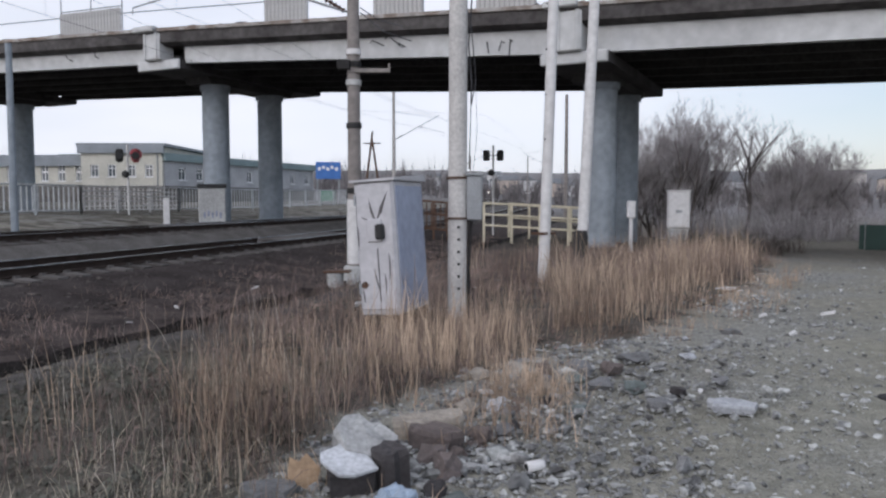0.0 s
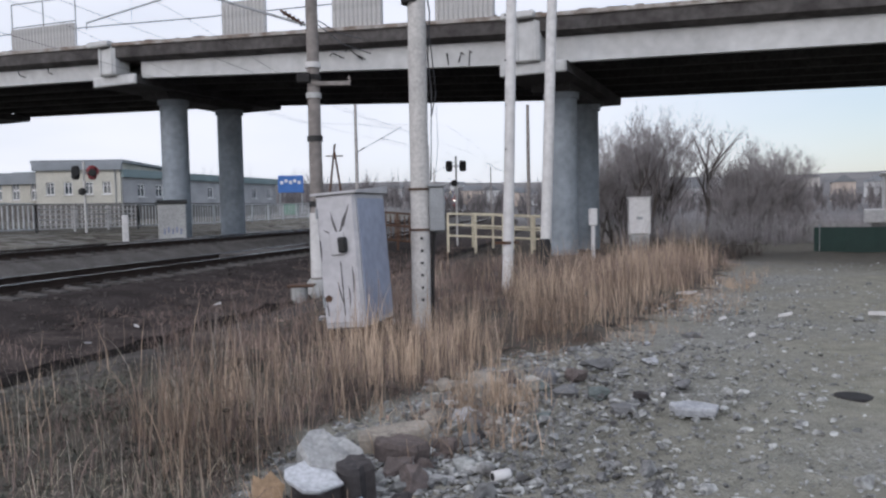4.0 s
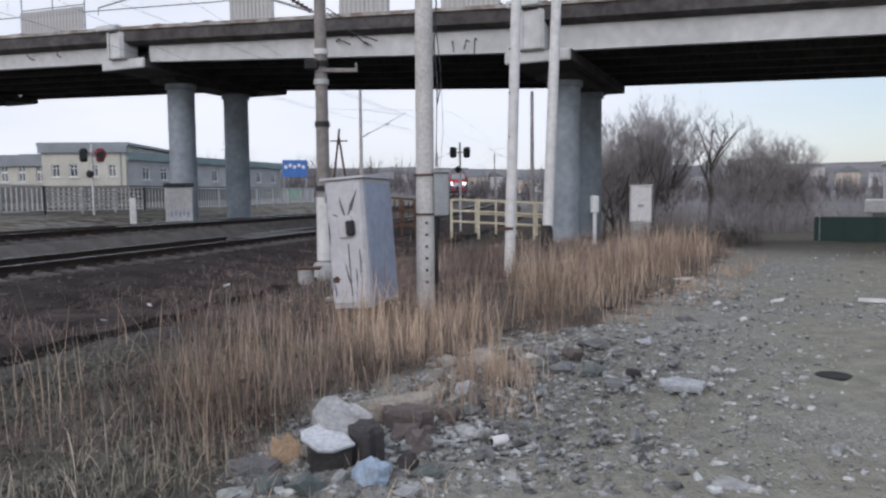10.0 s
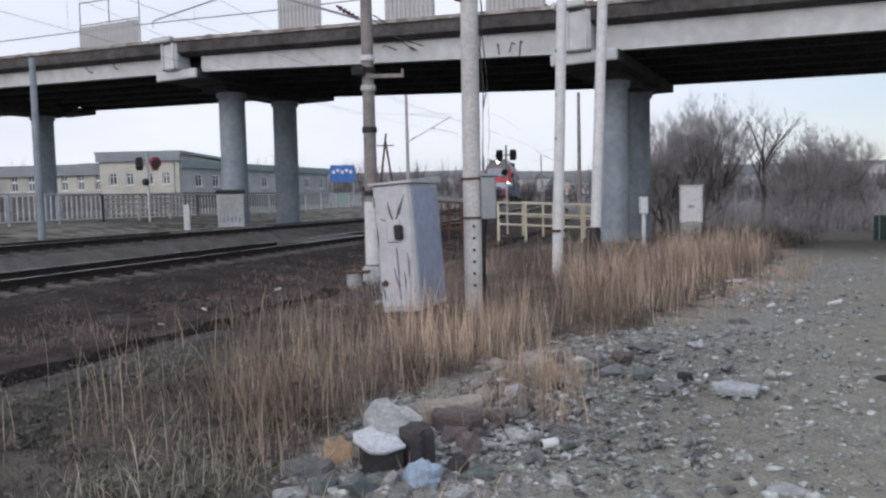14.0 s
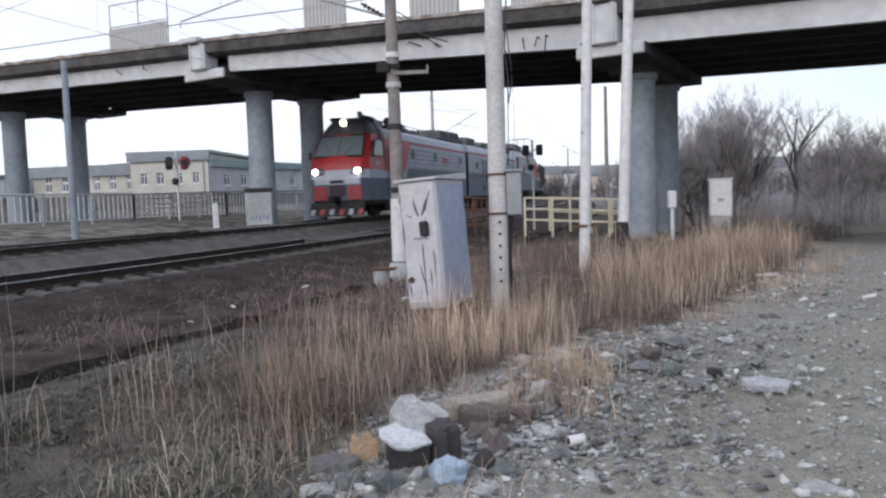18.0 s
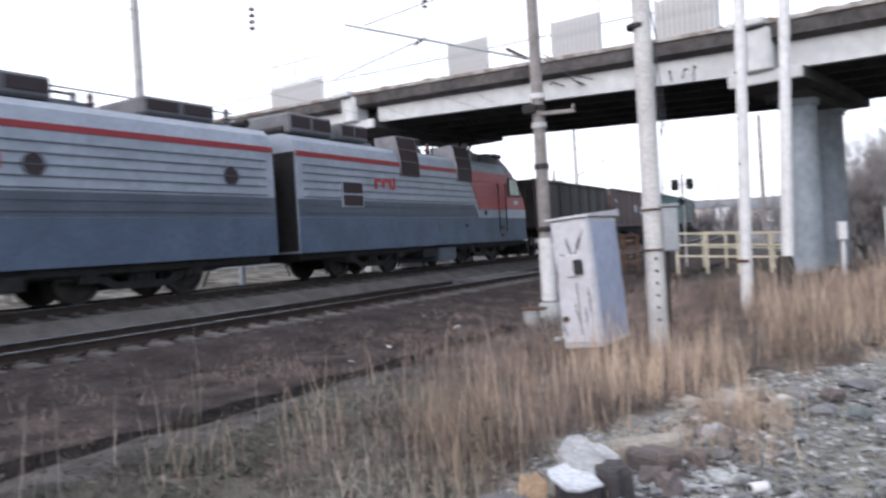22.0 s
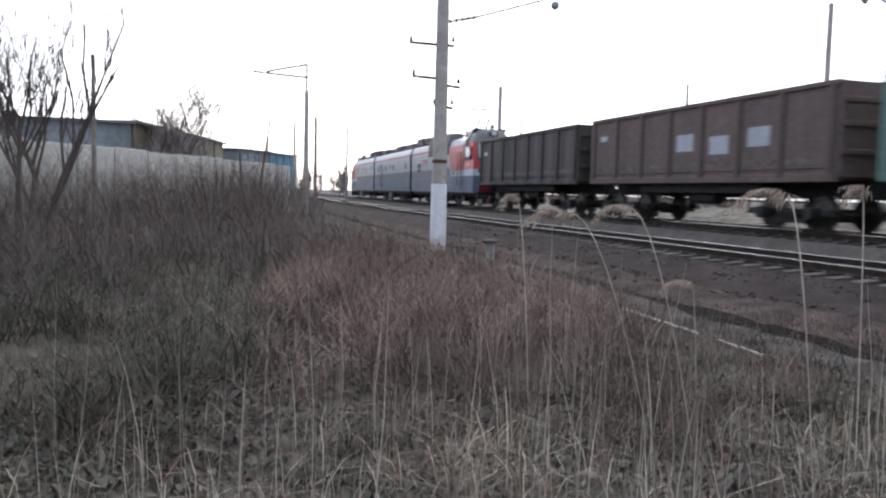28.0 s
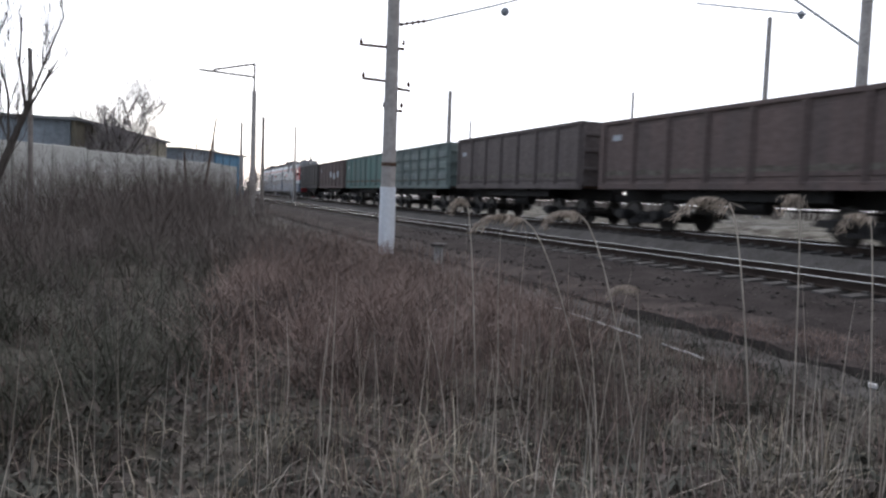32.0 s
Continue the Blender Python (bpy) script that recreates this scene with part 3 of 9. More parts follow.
def build_track(u0, ztop, label):
    tr = thing("railway_track", label, "railway track", kind="structure")
    ss = [-520 + 5 * i for i in range(88)] + [-80 + 1.5 * i for i in range(101)] + [76 + 5 * i for i in range(44)]
    for r in (-0.76, 0.76):
        g, h = Geo(), Geo()
        g.sweep(RAIL, [lambda a, b, s=s: on_line(s, u0 + r + a, ztop - 0.18 + b) for s in ss])
        rail = part("rail", g, M_RAILSIDE, tr)
        h.sweep([(-0.034, 0.0), (0.034, 0.0), (0.03, 0.008), (-0.03, 0.008)], [lambda a, b, s=s: on_line(s, u0 + r + a, ztop - 0.008 + b) for s in ss])
        part("rail_head", h, M_RAILTOP, rail, "shiny worn running surface")
    me = sleeper_mesh()
    rest = Geo()
    i = 0
    s = -200.0
    while s < 200:
        m = Matrix.Translation(on_line(s, u0, ztop - 0.18 - 0.2)) @ Matrix.Rotation(psi_at(s) + math.pi / 2, 4, "Z")
        if -28 < s < 52:
            part("sleeper", me, M_SLEEPER, tr, m=m)
        else:
            rest.box(None, (0.26, 2.7, 0.17), m=m @ Matrix.Translation((0, 0, 0.1)))
        s += 0.58
    ob = part("sleepers", rest, M_SLEEPER, tr)
    ob["kind"] = "stuff"


build_track(0.0, Z_FAR, "railway track on concrete sleepers that the train runs on")
build_track(GAP, Z_NEAR, "empty railway track on concrete sleepers beside the ditch")

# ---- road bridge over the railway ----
# sooty concrete; the shade under the deck is put into its colour
M_UNDER = mat("sooty_shaded_underside", (0.062, 0.058, 0.058), 0.95, var=0.35, scale=0.8, fine=9, bump=0.2)
# stains and the shade of the overhang share this dark tone
M_DECKEDGE = mat("stained_shaded_deck_edge", (0.085, 0.078, 0.075), 0.9, var=0.35, scale=1.5, fine=5, bump=0.15, col2=(0.04, 0.035, 0.034))
M_COPING = mat("rust_stained_coping", (0.34, 0.32, 0.30), 0.9, var=0.3, scale=2.2, fine=6, bump=0.2, col2=(0.17, 0.13, 0.105))
B_ORG, B_DIR, B_NRM = Vector((5.1, 27.5, 0)), Vector((-0.930, 0.368, 0)), Vector((0.368, 0.930, 0))
B_M = Matrix(((B_DIR.x, B_NRM.x, 0, B_ORG.x), (B_DIR.y, B_NRM.y, 0, B_ORG.y), (0, 0, 1, 0), (0, 0, 0, 1)))
SPAN = 16.1


def b_low(x):
    """Seat level of the deck above bridge station x."""
    return 6.34 + 0.021 * x + 0.22 * min(max(x / 16, 0), 1)


def g_low(x):
    """Underside of the girders: they get shallower beyond the main pier."""
    return b_low(x) + 0.2 * min(max(x / 16, 0), 1)


def build_bridge():
    br = thing("road_bridge", "weathered grey concrete road bridge on round columns over the railway", "bridge", B_M, kind="structure")
    y0, y1 = -2.75, 6.1
    for k in range(-3, 6):
        xa, xb = k * SPAN + 0.45, (k + 1) * SPAN - 1.0
        za, zb = b_low(xa), b_low(xb)
        oa, ob_ = g_low(xa) - za, g_low(xb) - zb
        for j in range(6):
            y = y0 + 0.12 + j * (y1 - y0 - 0.24) / 5
            g = Geo()
            prof = [(-0.12, 0.0), (0.12, 0.0), (0.12, 0.22), (0.08, 0.3), (0.08, 0.8), (-0.08, 0.8), (-0.08, 0.3), (-0.12, 0.22)]
            if j in (0, 5):
                prof = [(-0.13, 0.0), (0.13, 0.0), (0.13, 0.8), (-0.13, 0.8)]
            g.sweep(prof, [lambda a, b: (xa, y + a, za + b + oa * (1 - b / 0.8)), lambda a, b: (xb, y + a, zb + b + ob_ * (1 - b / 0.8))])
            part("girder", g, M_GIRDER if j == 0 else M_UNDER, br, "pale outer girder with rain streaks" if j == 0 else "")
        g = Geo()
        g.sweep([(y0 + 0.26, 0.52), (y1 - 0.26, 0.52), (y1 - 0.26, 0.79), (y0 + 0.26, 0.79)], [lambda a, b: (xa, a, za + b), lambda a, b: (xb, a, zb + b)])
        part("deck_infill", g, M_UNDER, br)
    for k in range(-3, 6):
        xa, xb = k * SPAN + 0.01, (k + 1) * SPAN - 0.01
        za, zb = b_low(xa), b_low(xb)
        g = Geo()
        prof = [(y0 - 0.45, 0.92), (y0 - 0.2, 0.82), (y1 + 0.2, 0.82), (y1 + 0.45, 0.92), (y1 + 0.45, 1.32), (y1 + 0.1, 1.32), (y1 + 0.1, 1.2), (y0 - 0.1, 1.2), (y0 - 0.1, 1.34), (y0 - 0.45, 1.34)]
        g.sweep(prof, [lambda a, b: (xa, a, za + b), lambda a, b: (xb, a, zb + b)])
        part("deck_slab", g, M_DECKEDGE, br, "stained deck edge, darkened for the shade of its overhang")
        g = Geo()
        g.sweep([(y0 - 0.52, 1.345), (y0 - 0.05, 1.345), (y0 - 0.05, 1.47), (y0 - 0.52, 1.47)], [lambda a, b: (xa, a, za + b), lambda a, b: (xb, a, zb + b)])
        part("coping", g, M_COPING, br, "chipped rust-stained coping")
    for k in range(-2, 5):
        x = k * SPAN
        zl = b_low(x) + 0.27 * min(max(x / 16, 0), 1)
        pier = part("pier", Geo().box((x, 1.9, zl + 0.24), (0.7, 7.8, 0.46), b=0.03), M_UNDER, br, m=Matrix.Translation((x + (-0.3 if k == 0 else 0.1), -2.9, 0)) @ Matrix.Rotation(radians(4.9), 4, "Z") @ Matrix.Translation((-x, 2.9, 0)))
        # cap sides near black for shade, only its end face keeps pale concrete
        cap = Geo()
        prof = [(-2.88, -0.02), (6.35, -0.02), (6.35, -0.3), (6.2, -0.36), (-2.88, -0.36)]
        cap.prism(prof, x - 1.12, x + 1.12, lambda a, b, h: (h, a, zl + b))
        part("pier_cap", cap, M_UNDER, pier, "soot-stained cap slab with the deck's shade in its colour")
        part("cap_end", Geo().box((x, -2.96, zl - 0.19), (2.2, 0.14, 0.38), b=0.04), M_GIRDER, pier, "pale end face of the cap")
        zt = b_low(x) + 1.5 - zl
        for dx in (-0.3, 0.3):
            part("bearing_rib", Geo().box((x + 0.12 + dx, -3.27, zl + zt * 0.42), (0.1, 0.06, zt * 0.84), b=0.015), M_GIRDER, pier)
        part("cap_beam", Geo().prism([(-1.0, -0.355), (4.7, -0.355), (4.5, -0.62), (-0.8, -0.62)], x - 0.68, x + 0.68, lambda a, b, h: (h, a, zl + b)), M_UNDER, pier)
        part("bearing_block", Geo().box((x + 0.12, -2.84, zl + zt * 0.42 - 0.01), (0.86, 0.8, zt * 0.84), b=0.05), M_GIRDER, pier)
        part("coping_bracket", Geo().box((x + 0.35, -3.3, zl + zt - 0.06), (1.1, 0.34, 0.22), b=0.04), M_GIRDER, pier, "chipped bracket at the coping")
        for yy in (0.0, 3.6):
            c = Geo()
            zz = ground_z(*(B_M @ Vector((x, yy, 0))).xy) - 0.4
            c.lathe([(0.56, zz), (0.56, zl - 0.84), (0.64, zl - 0.82), (0.64, zl - 0.61)], (x - 0.14, yy, 0), n=28)
            part("column", c, M_COLUMN, pier, "round column with peeling paint", smooth=True)
    # slack cable along the near edge
    part("edge_cable", Geo().cable([(x, y0 - 0.28, 6.34 + 0.021 * x + 2.42 + 0.03 * math.sin(x * 0.4)) for x in [-48 + 4 * i for i in range(36)]], 0.02, 5), M_WIRE, br, "thin dark cable above the coping")
    # flakes and rubble left along the coping
    rng = random.Random(12)
    for i in range(46):
        x = rng.uniform(-4, 30)
        w = rng.uniform(0.1, 0.5)
        part("coping_chip", Geo().box((x, y0 - 0.4 + rng.uniform(0, 0.2), b_low(x) + 1.47 + 0.025), (w, 0.12, rng.uniform(0.04, 0.1)), b=0.015), M_COPING if i % 3 else M_DECKEDGE, br)
    # broken wires and rods that stick out of the girder face
    for x, z, dx, dz in ((2.62, 0.4, -0.12, -0.36), (2.05, 0.42, 0.1, -0.3), (1.78, 0.46, 0.02, -0.5), (7.0, 0.62, -0.7, -0.2), (6.4, 0.75, -0.8, -0.42), (5.9, 0.5, -0.4, -0.14), (20.9, 0.5, 0.1, 0.2), (19.5, 0.55, -0.1, 0.18)):
        g = Geo().cable([(x, y0 - 0.0, b_low(x) + z), (x + dx * 0.3, y0 - 0.22, b_low(x) + z + 0.03), (x + dx, y0 - 0.3, b_low(x) + z + dz)], 0.022, 5)
        part("broken_rod", g, M_DARK, br, "dark bent rod")
    # corrugated screens above the wires
    for xa, xb, low, high in ((17.85, 21.1, 0.0, 0.9), (9.3, 11.1, 0.0, 1.2), (4.8, 6.65, 0.0, 1.25), (0.9, 2.9, 0.0, 1.25)):
        zb = b_low((xa + xb) / 2) + 1.46
        scr = part("safety_screen", Geo().box(((xa + xb) / 2, y0 - 0.34, zb + 0.2), (xb - xa, 0.03, 0.05)), M_STEEL, br, "grey corrugated safety screen")
        n = max(6, int((xb - xa) / 0.16))
        w = (xb - xa) / n
        me = Geo().prism([(-w * 0.5, 0), (-w * 0.22, 0.05), (w * 0.22, 0.05), (w * 0.5, 0), (w * 0.5, 0.012), (w * 0.22, 0.062), (-w * 0.22, 0.062), (-w * 0.5, 0.012)], low, high, lambda a, b, h: (a, -b, h)).mesh("screen_rib")
        for i in range(n):
            part("screen_rib", me, M_SCREEN, scr, m=Matrix.Translation((xa + (i + 0.5) * w, y0 - 0.42, zb)))
        fr = Geo()
        for x in (xa, xb, (xa + xb) / 2) if xb - xa > 3 else (xa, xb):
            fr.tube((x, y0 - 0.36, zb), (x, y0 - 0.36, zb + 1.95), 0.025, n=6)
        if xb - xa > 3:
            fr.tube((xa, y0 - 0.36, zb + 1.93), (xb, y0 - 0.36, zb + 1.93), 0.025, n=6)
            fr.tube((xa, y0 - 0.36, zb + 1.0), (xb, y0 - 0.36, zb + 1.0), 0.025, n=6)
        part("screen_frame", fr, M_STEEL, scr)


M_SCREEN = mat("screen_sheet_metal", (0.46, 0.45, 0.44), 0.6, var=0.2, scale=2)
build_bridge()
# ---- the train ----
M_RED = mat("locomotive_red", (0.40, 0.032, 0.036), 0.4, var=0.18, scale=1.2, fine=8, bump=0.03)
M_GREYUP = mat("locomotive_light_grey", (0.29, 0.32, 0.365), 0.45, var=0.15, scale=1.0, fine=7, bump=0.04)
M_GREYMID = mat("locomotive_mid_grey", (0.078, 0.092, 0.118), 0.5, var=0.2, scale=1.2, fine=8, bump=0.04)
M_BLUEGREY = mat("locomotive_blue_grey", (0.074, 0.102, 0.15), 0.5, var=0.22, scale=1.2, fine=8, bump=0.04)
M_STRIPE = mat("locomotive_dark_red_stripe", (0.26, 0.03, 0.035), 0.45, var=0.15)
M_LOCOWHITE = mat("locomotive_bluish_white", (0.40, 0.435, 0.50), 0.45, var=0.14, scale=2)
M_FRAMEWHITE = mat("clean_white_paint", (0.72, 0.72, 0.72), 0.5, var=0.08)
M_CABROOF = mat("cab_roof_grey", (0.11, 0.115, 0.128), 0.5, var=0.25, scale=1.5)
M_ROOF = mat("sooty_roof", (0.13, 0.13, 0.137), 0.7, var=0.35, scale=1.5)
M_LOUVRE = mat("louvre_dark", (0.03, 0.018, 0.02), 0.6, var=0.3)
M_LOUVREBOX = mat("dirty_louvre_box", (0.2, 0.195, 0.205), 0.7, var=0.3, scale=3)
M_HEAD = glow("headlight", (1.0, 0.86, 0.68), 14.0)
M_HEADTOP = glow("top_headlight", (1.0, 0.78, 0.5), 10.0)
L0, L1 = 0.45, 17.05    # body ends within a 17.5 m section, measured from the cab coupler
SILL, SHO = 0.84, 3.86


def wheelset(r):
    g = Geo()
    for u in (-0.76, 0.76):
        k = 1 if u > 0 else -1
        g.lathe([(r * 0.25, u - 0.09 * k), (r * 0.6, u - 0.05 * k), (r * 0.88, u - 0.07 * k), (r + 0.03, u - 0.075 * k), (r, u - 0.04 * k), (r - 0.01, u + 0.06 * k), (r * 0.86, u + 0.065 * k), (r * 0.8, u + 0.02 * k), (r * 0.3, u + 0.05 * k)], n=26, axis="Y")
    g.tube((0, -0.9, 0), (0, 0.9, 0), 0.09, n=10)
    return g.mesh("wheelset", True)


M_WHEEL = mat("oily_wheel_steel", (0.05, 0.044, 0.041), 0.55, metal=0.5, var=0.35, scale=3)
WHEEL_L, WHEEL_W = wheelset(0.6), wheelset(0.475)


def bogie_frame(half, r, loco):
    g = Geo()
    for u in (-1, 1):
        y = u * 1.06
        g.prism([(-half - 0.75, r * 0.9), (-half - 0.6, r * 1.25), (-half + 0.3, r * 1.3), (-0.7, r * 0.72), (0.7, r * 0.72), (half - 0.3, r * 1.3), (half + 0.6, r * 1.25), (half + 0.75, r * 0.9), (half - 0.2, r * 0.85), (0.7, r * 0.45), (-0.7, r * 0.45), (-half + 0.2, r * 0.85)], y - 0.07, y + 0.07, lambda a, b, h: (a, h, b))
        for x in (-half, half):
            g.box((x, y + u * 0.1, r), (0.42, 0.26, 0.34), b=0.04)
            g.tube((x, y + u * 0.22, r), (x, y + u * 0.27, r), 0.15, n=12)
            if loco:
                for dx in (-0.42, 0.42):
                    g.lathe([(0.1, r * 1.15), (0.13, r * 1.2), (0.1, r * 1.25), (0.13, r * 1.3), (0.1, r * 1.35), (0.13, r * 1.42), (0.1, r * 1.46)], (x + dx, y + u * 0.1, 0), n=10)
        for k in range(4 if not loco else 3):
            g.tube((-0.24 + 0.16 * k, y + u * 0.06, r * 0.62), (-0.24 + 0.16 * k, y + u * 0.06, r * 1.1), 0.06, n=8)
    g.box((0, 0, r * 0.95), (0.6, 2.1, 0.3))
    if loco:
        for k in (-1, 1):
            g.box((k * (half - 0.62), 0, 0.62), (0.9, 1.3, 0.72), b=0.12)
            g.box((k * (half + 0.85), 0.9, 0.82), (0.3, 0.34, 0.5), b=0.04).box((k * (half + 0.85), -0.9, 0.82), (0.3, 0.34, 0.5), b=0.04)
            for u in (-1, 1):
                g.tube((k * (half + 0.8), u * 0.8, 0.6), (k * (half + 0.62), u * 0.76, 0.12), 0.03, n=6)
                g.box((k * (half - 0.72), u * 0.78, 0.55), (0.14, 0.12, 0.5), b=0.03)
                g.tube((k * 0.35, u * 1.2, 0.95), (k * (half - 0.3), u * 1.2, 0.7), 0.04, n=6)
                g.box((k * 0.95, u * 1.12, 0.98), (0.5, 0.16, 0.34), b=0.03)
    return g.mesh("bogie_frame")


BOG_L, BOG_W = bogie_frame(1.45, 0.6, True), bogie_frame(0.925, 0.475, False)


def bogie(parent, x, mesh, wheel, half, r):
    b = part("bogie", mesh, M_DARK, parent, "grimy black bogie", m=Matrix.Translation((x, 0, 0)))
    for dx in (-half, half):
        part("wheelset", wheel, M_WHEEL, b, m=Matrix.Translation((dx, 0, r)))


def side_plate(g, poly, u, t=0.012):
    """Flat plate on the side wall; poly in (x, z), u the outer face."""
    k = 1 if u > 0 else -1
    return g.prism(poly, u - k * 0.01, u + k * t, lambda a, b, h: (a, h, b))


def loco_section(name, label, cab, raised=False):
    """Local x runs from 0 at one coupler to -17.5 at the other; the cab, if any, is at x near 0."""
    sec = thing(name, label, "locomotive", group="locomotive sections")
    W = 1.5
    x1 = -L1
    x0 = -2.7 if cab else -L0
    cross = [(-W, SILL), (W, SILL), (W, SHO - 0.12), (W - 0.03, SHO), (W - 0.11, SHO + 0.28), (W - 0.28, SHO + 0.45), (W - 0.6, SHO + 0.51), (-W + 0.6, SHO + 0.51), (-W + 0.28, SHO + 0.45), (-W + 0.11, SHO + 0.28), (-W + 0.03, SHO), (-W, SHO - 0.12)]
    body = part("body", Geo().sweep(cross, [lambda a, b: (x0, a, b), lambda a, b: (x1, a, b)]), M_GREYUP, sec, "light grey ribbed body side")
    part("underframe", Geo().box(((-L0 + x1) / 2, 0, SILL - 0.08), (L1 - L0 - 0.3, 2.6, 0.2)), M_DARK, sec)
    for u in (-W, W):
        k = 1 if u > 0 else -1
        g = Geo()
        side_plate(g, [(x0 if not cab else -2.73, SILL), (x0 if not cab else -2.73, 1.88), (x1, 1.88), (x1, SILL)], u)
        part("lower_panel", g, M_BLUEGREY, body, "blue-grey lower side")
        g = Geo()
        if cab:
            side_plate(g, [(-5.6, 1.89), (-5.95, 2.42), (x1, 2.42), (x1, 1.89)], u, 0.010)
        else:
            side_plate(g, [(x0, 1.89), (x0, 2.42), (x1, 2.42), (x1, 1.89)], u, 0.010)
        part("middle_panel", g, M_GREYMID, body, "dark grey middle band")
        g = Geo()
        xs = -6.4 if cab else x0
        side_plate(g, [(xs, SHO - 0.19), (xs, SHO - 0.04), (x1, SHO - 0.04), (x1, SHO - 0.19)], u, 0.014)
        part("red_stripe", g, M_STRIPE, body)
        if cab:
            g = Geo()
            side_plate(g, [(-2.73, 2.24), (-2.73, SHO - 0.03), (-6.35, SHO - 0.03), (-6.22, 3.4), (-5.48, 2.24)], u, 0.012)
            part("red_panel", g, M_RED, body, "red side by the cab")
            g = Geo()
            side_plate(g, [(-2.73, 1.89), (-2.73, 2.235), (-2.99, 2.235), (-2.99, 1.89)], u, 0.012)
            part("white_band", g, M_LOCOWHITE, body)
        for i in range(7):
            z = 2.02 + i * 0.235
            if z > SHO - 0.25:
                break
            xa = (-3.98 if z > 2.2 else -5.9) if cab else (x0 - 0.5)
            part("rib", Geo().box(((xa + x1 + 0.3) / 2, u + k * 0.016, z), (abs(x1 + 0.3 - xa), 0.03, 0.024)), M_GREYMID, body)
        # entry door with hand rails
        dx = (-3.03, -3.76) if cab else (-4.1, -4.9)
        g = Geo()
        door = part("door", Geo().box(((dx[0] + dx[1]) / 2, u + k * 0.004, 2.9 if cab else 2.55), (0.6, 0.03, 1.3 if cab else 2.2), b=0.01), M_RED if cab else M_GREYUP, body, "side door")
        for x in dx:
            part("handrail", Geo().tube((x, u + k * 0.09, 1.3), (x, u + k * 0.09, 3.35), 0.028, n=8).tube((x, u, 1.3), (x, u + k * 0.09, 1.3), 0.02, n=6).tube((x, u, 3.35), (x, u + k * 0.09, 3.35), 0.02, n=6), M_DARK, door)
        for z in (1.12, 1.45):
            part("step", Geo().box(((dx[0] + dx[1]) / 2, u + k * 0.02, z), (0.34, 0.03, 0.12), b=0.01), M_LOUVRE, door)
        # louvres on one side, round windows on the other
        if cab and k > 0:
            for x in (-6.7, -10.6, -15.8):
                ph = part("porthole", Geo().tube((x, u - k * 0.02, 3.2), (x, u + k * 0.025, 3.2), 0.22, n=20), M_LOUVRE, body, "round window")
                part("porthole_rim", Geo().lathe([(0.22, u + k * 0.005), (0.26, u + k * 0.012), (0.26, u + k * 0.03), (0.22, u + k * 0.03)], (x, 0, 3.2), n=20, axis="Y"), M_GREYMID, ph)
        elif cab:
            for xa, xb in ((-6.1, -7.39), (-10.27, -11.55)):
                lv = part("roof_louvre", Geo().prism([(W - 0.02, 3.36), (W + 0.06, 3.36), (W + 0.05, 3.95), (W - 0.12, 4.78), (0.5, 4.78), (0.5, 4.0)], xa, xb, lambda a, b, h, k=k: (h, a * k, b)), M_LOUVREBOX, body, "tall roof louvre box")
                for za, zb, ya, yb in ((3.38, 3.86, W + 0.07, W + 0.066), (3.89, 4.29, W + 0.066, W - 0.004), (4.32, 4.74, W - 0.012, W - 0.092)):
                    g = Geo()
                    g.add([(xa - 0.05, k * ya, za), (xb + 0.05, k * ya, za), (xb + 0.05, k * yb, zb), (xa - 0.05, k * yb, zb), (xa - 0.05, k * (ya - 0.05), za), (xb + 0.05, k * (ya - 0.05), za), (xb + 0.05, k * (yb - 0.05), zb), (xa - 0.05, k * (yb - 0.05), zb)], [(0, 1, 2, 3), (7, 6, 5, 4), (0, 4, 5, 1), (2, 6, 7, 3), (1, 5, 6, 2), (0, 3, 7, 4)])
                    part("slat_panel", g, M_LOUVRE, lv)
            lv = part("window_louvre", Geo().box((-14.42, u + k * 0.02, 2.62), (1.15, 0.05, 0.84), b=0.015), M_GREYUP, body)
            for z in (2.42, 2.82):
                part("slat_panel", Geo().box((-14.42, u + k * 0.045, z), (1.02, 0.03, 0.34), b=0.01), M_LOUVRE, lv)
            part("oval_grip", Geo().lathe([(0.02, u - k * 0.01), (0.11, u - k * 0.005), (0.11, u + k * 0.02), (0.02, u + k * 0.025)], (-4.94, 0, 2.1), n=14, axis="Y"), M_LOUVRE, body, "dark round filler cap")
            part("side_hatch", Geo().box((-8.85, u + k * 0.018, 1.52), (0.34, 0.03, 0.34), b=0.012), M_GREYMID, body, "small square hatch")
            part("socket", Geo().box((-6.73, u + k * 0.02, 1.56), (0.26, 0.04, 0.1), b=0.015), M_LOUVRE, body)
            part("brake_hose", Geo().cable([(-7.1 + 0.02 * math.sin(i), u * 0.93, 0.8 - 0.3 * math.sin(math.pi * i / 8)) if i < 9 else (-7.1, u * 0.93, 0.8) for i in range(9)] + [(-6.95, u * 0.93, 0.42), (-6.82, u * 0.93, 0.66), (-6.9, u * 0.93, 0.82)], 0.025, 6), M_BLACKPAINT, sec)
        else:
            for x in (-2.6, -6.6, -10.3, -15.5):
                part("porthole", Geo().tube((x, u - k * 0.02, 2.95), (x, u + k * 0.025, 2.95), 0.24, n=20), M_LOUVRE, body, "round window")
        # railway emblem as a plain shape
        lx = -12.54 if cab else -9.0
        em = part("emblem", Geo().box((lx - 0.55, u + k * 0.022, 3.02), (0.14, 0.012, 0.38), b=0.004), M_RED, body, "red emblem of plain bars")
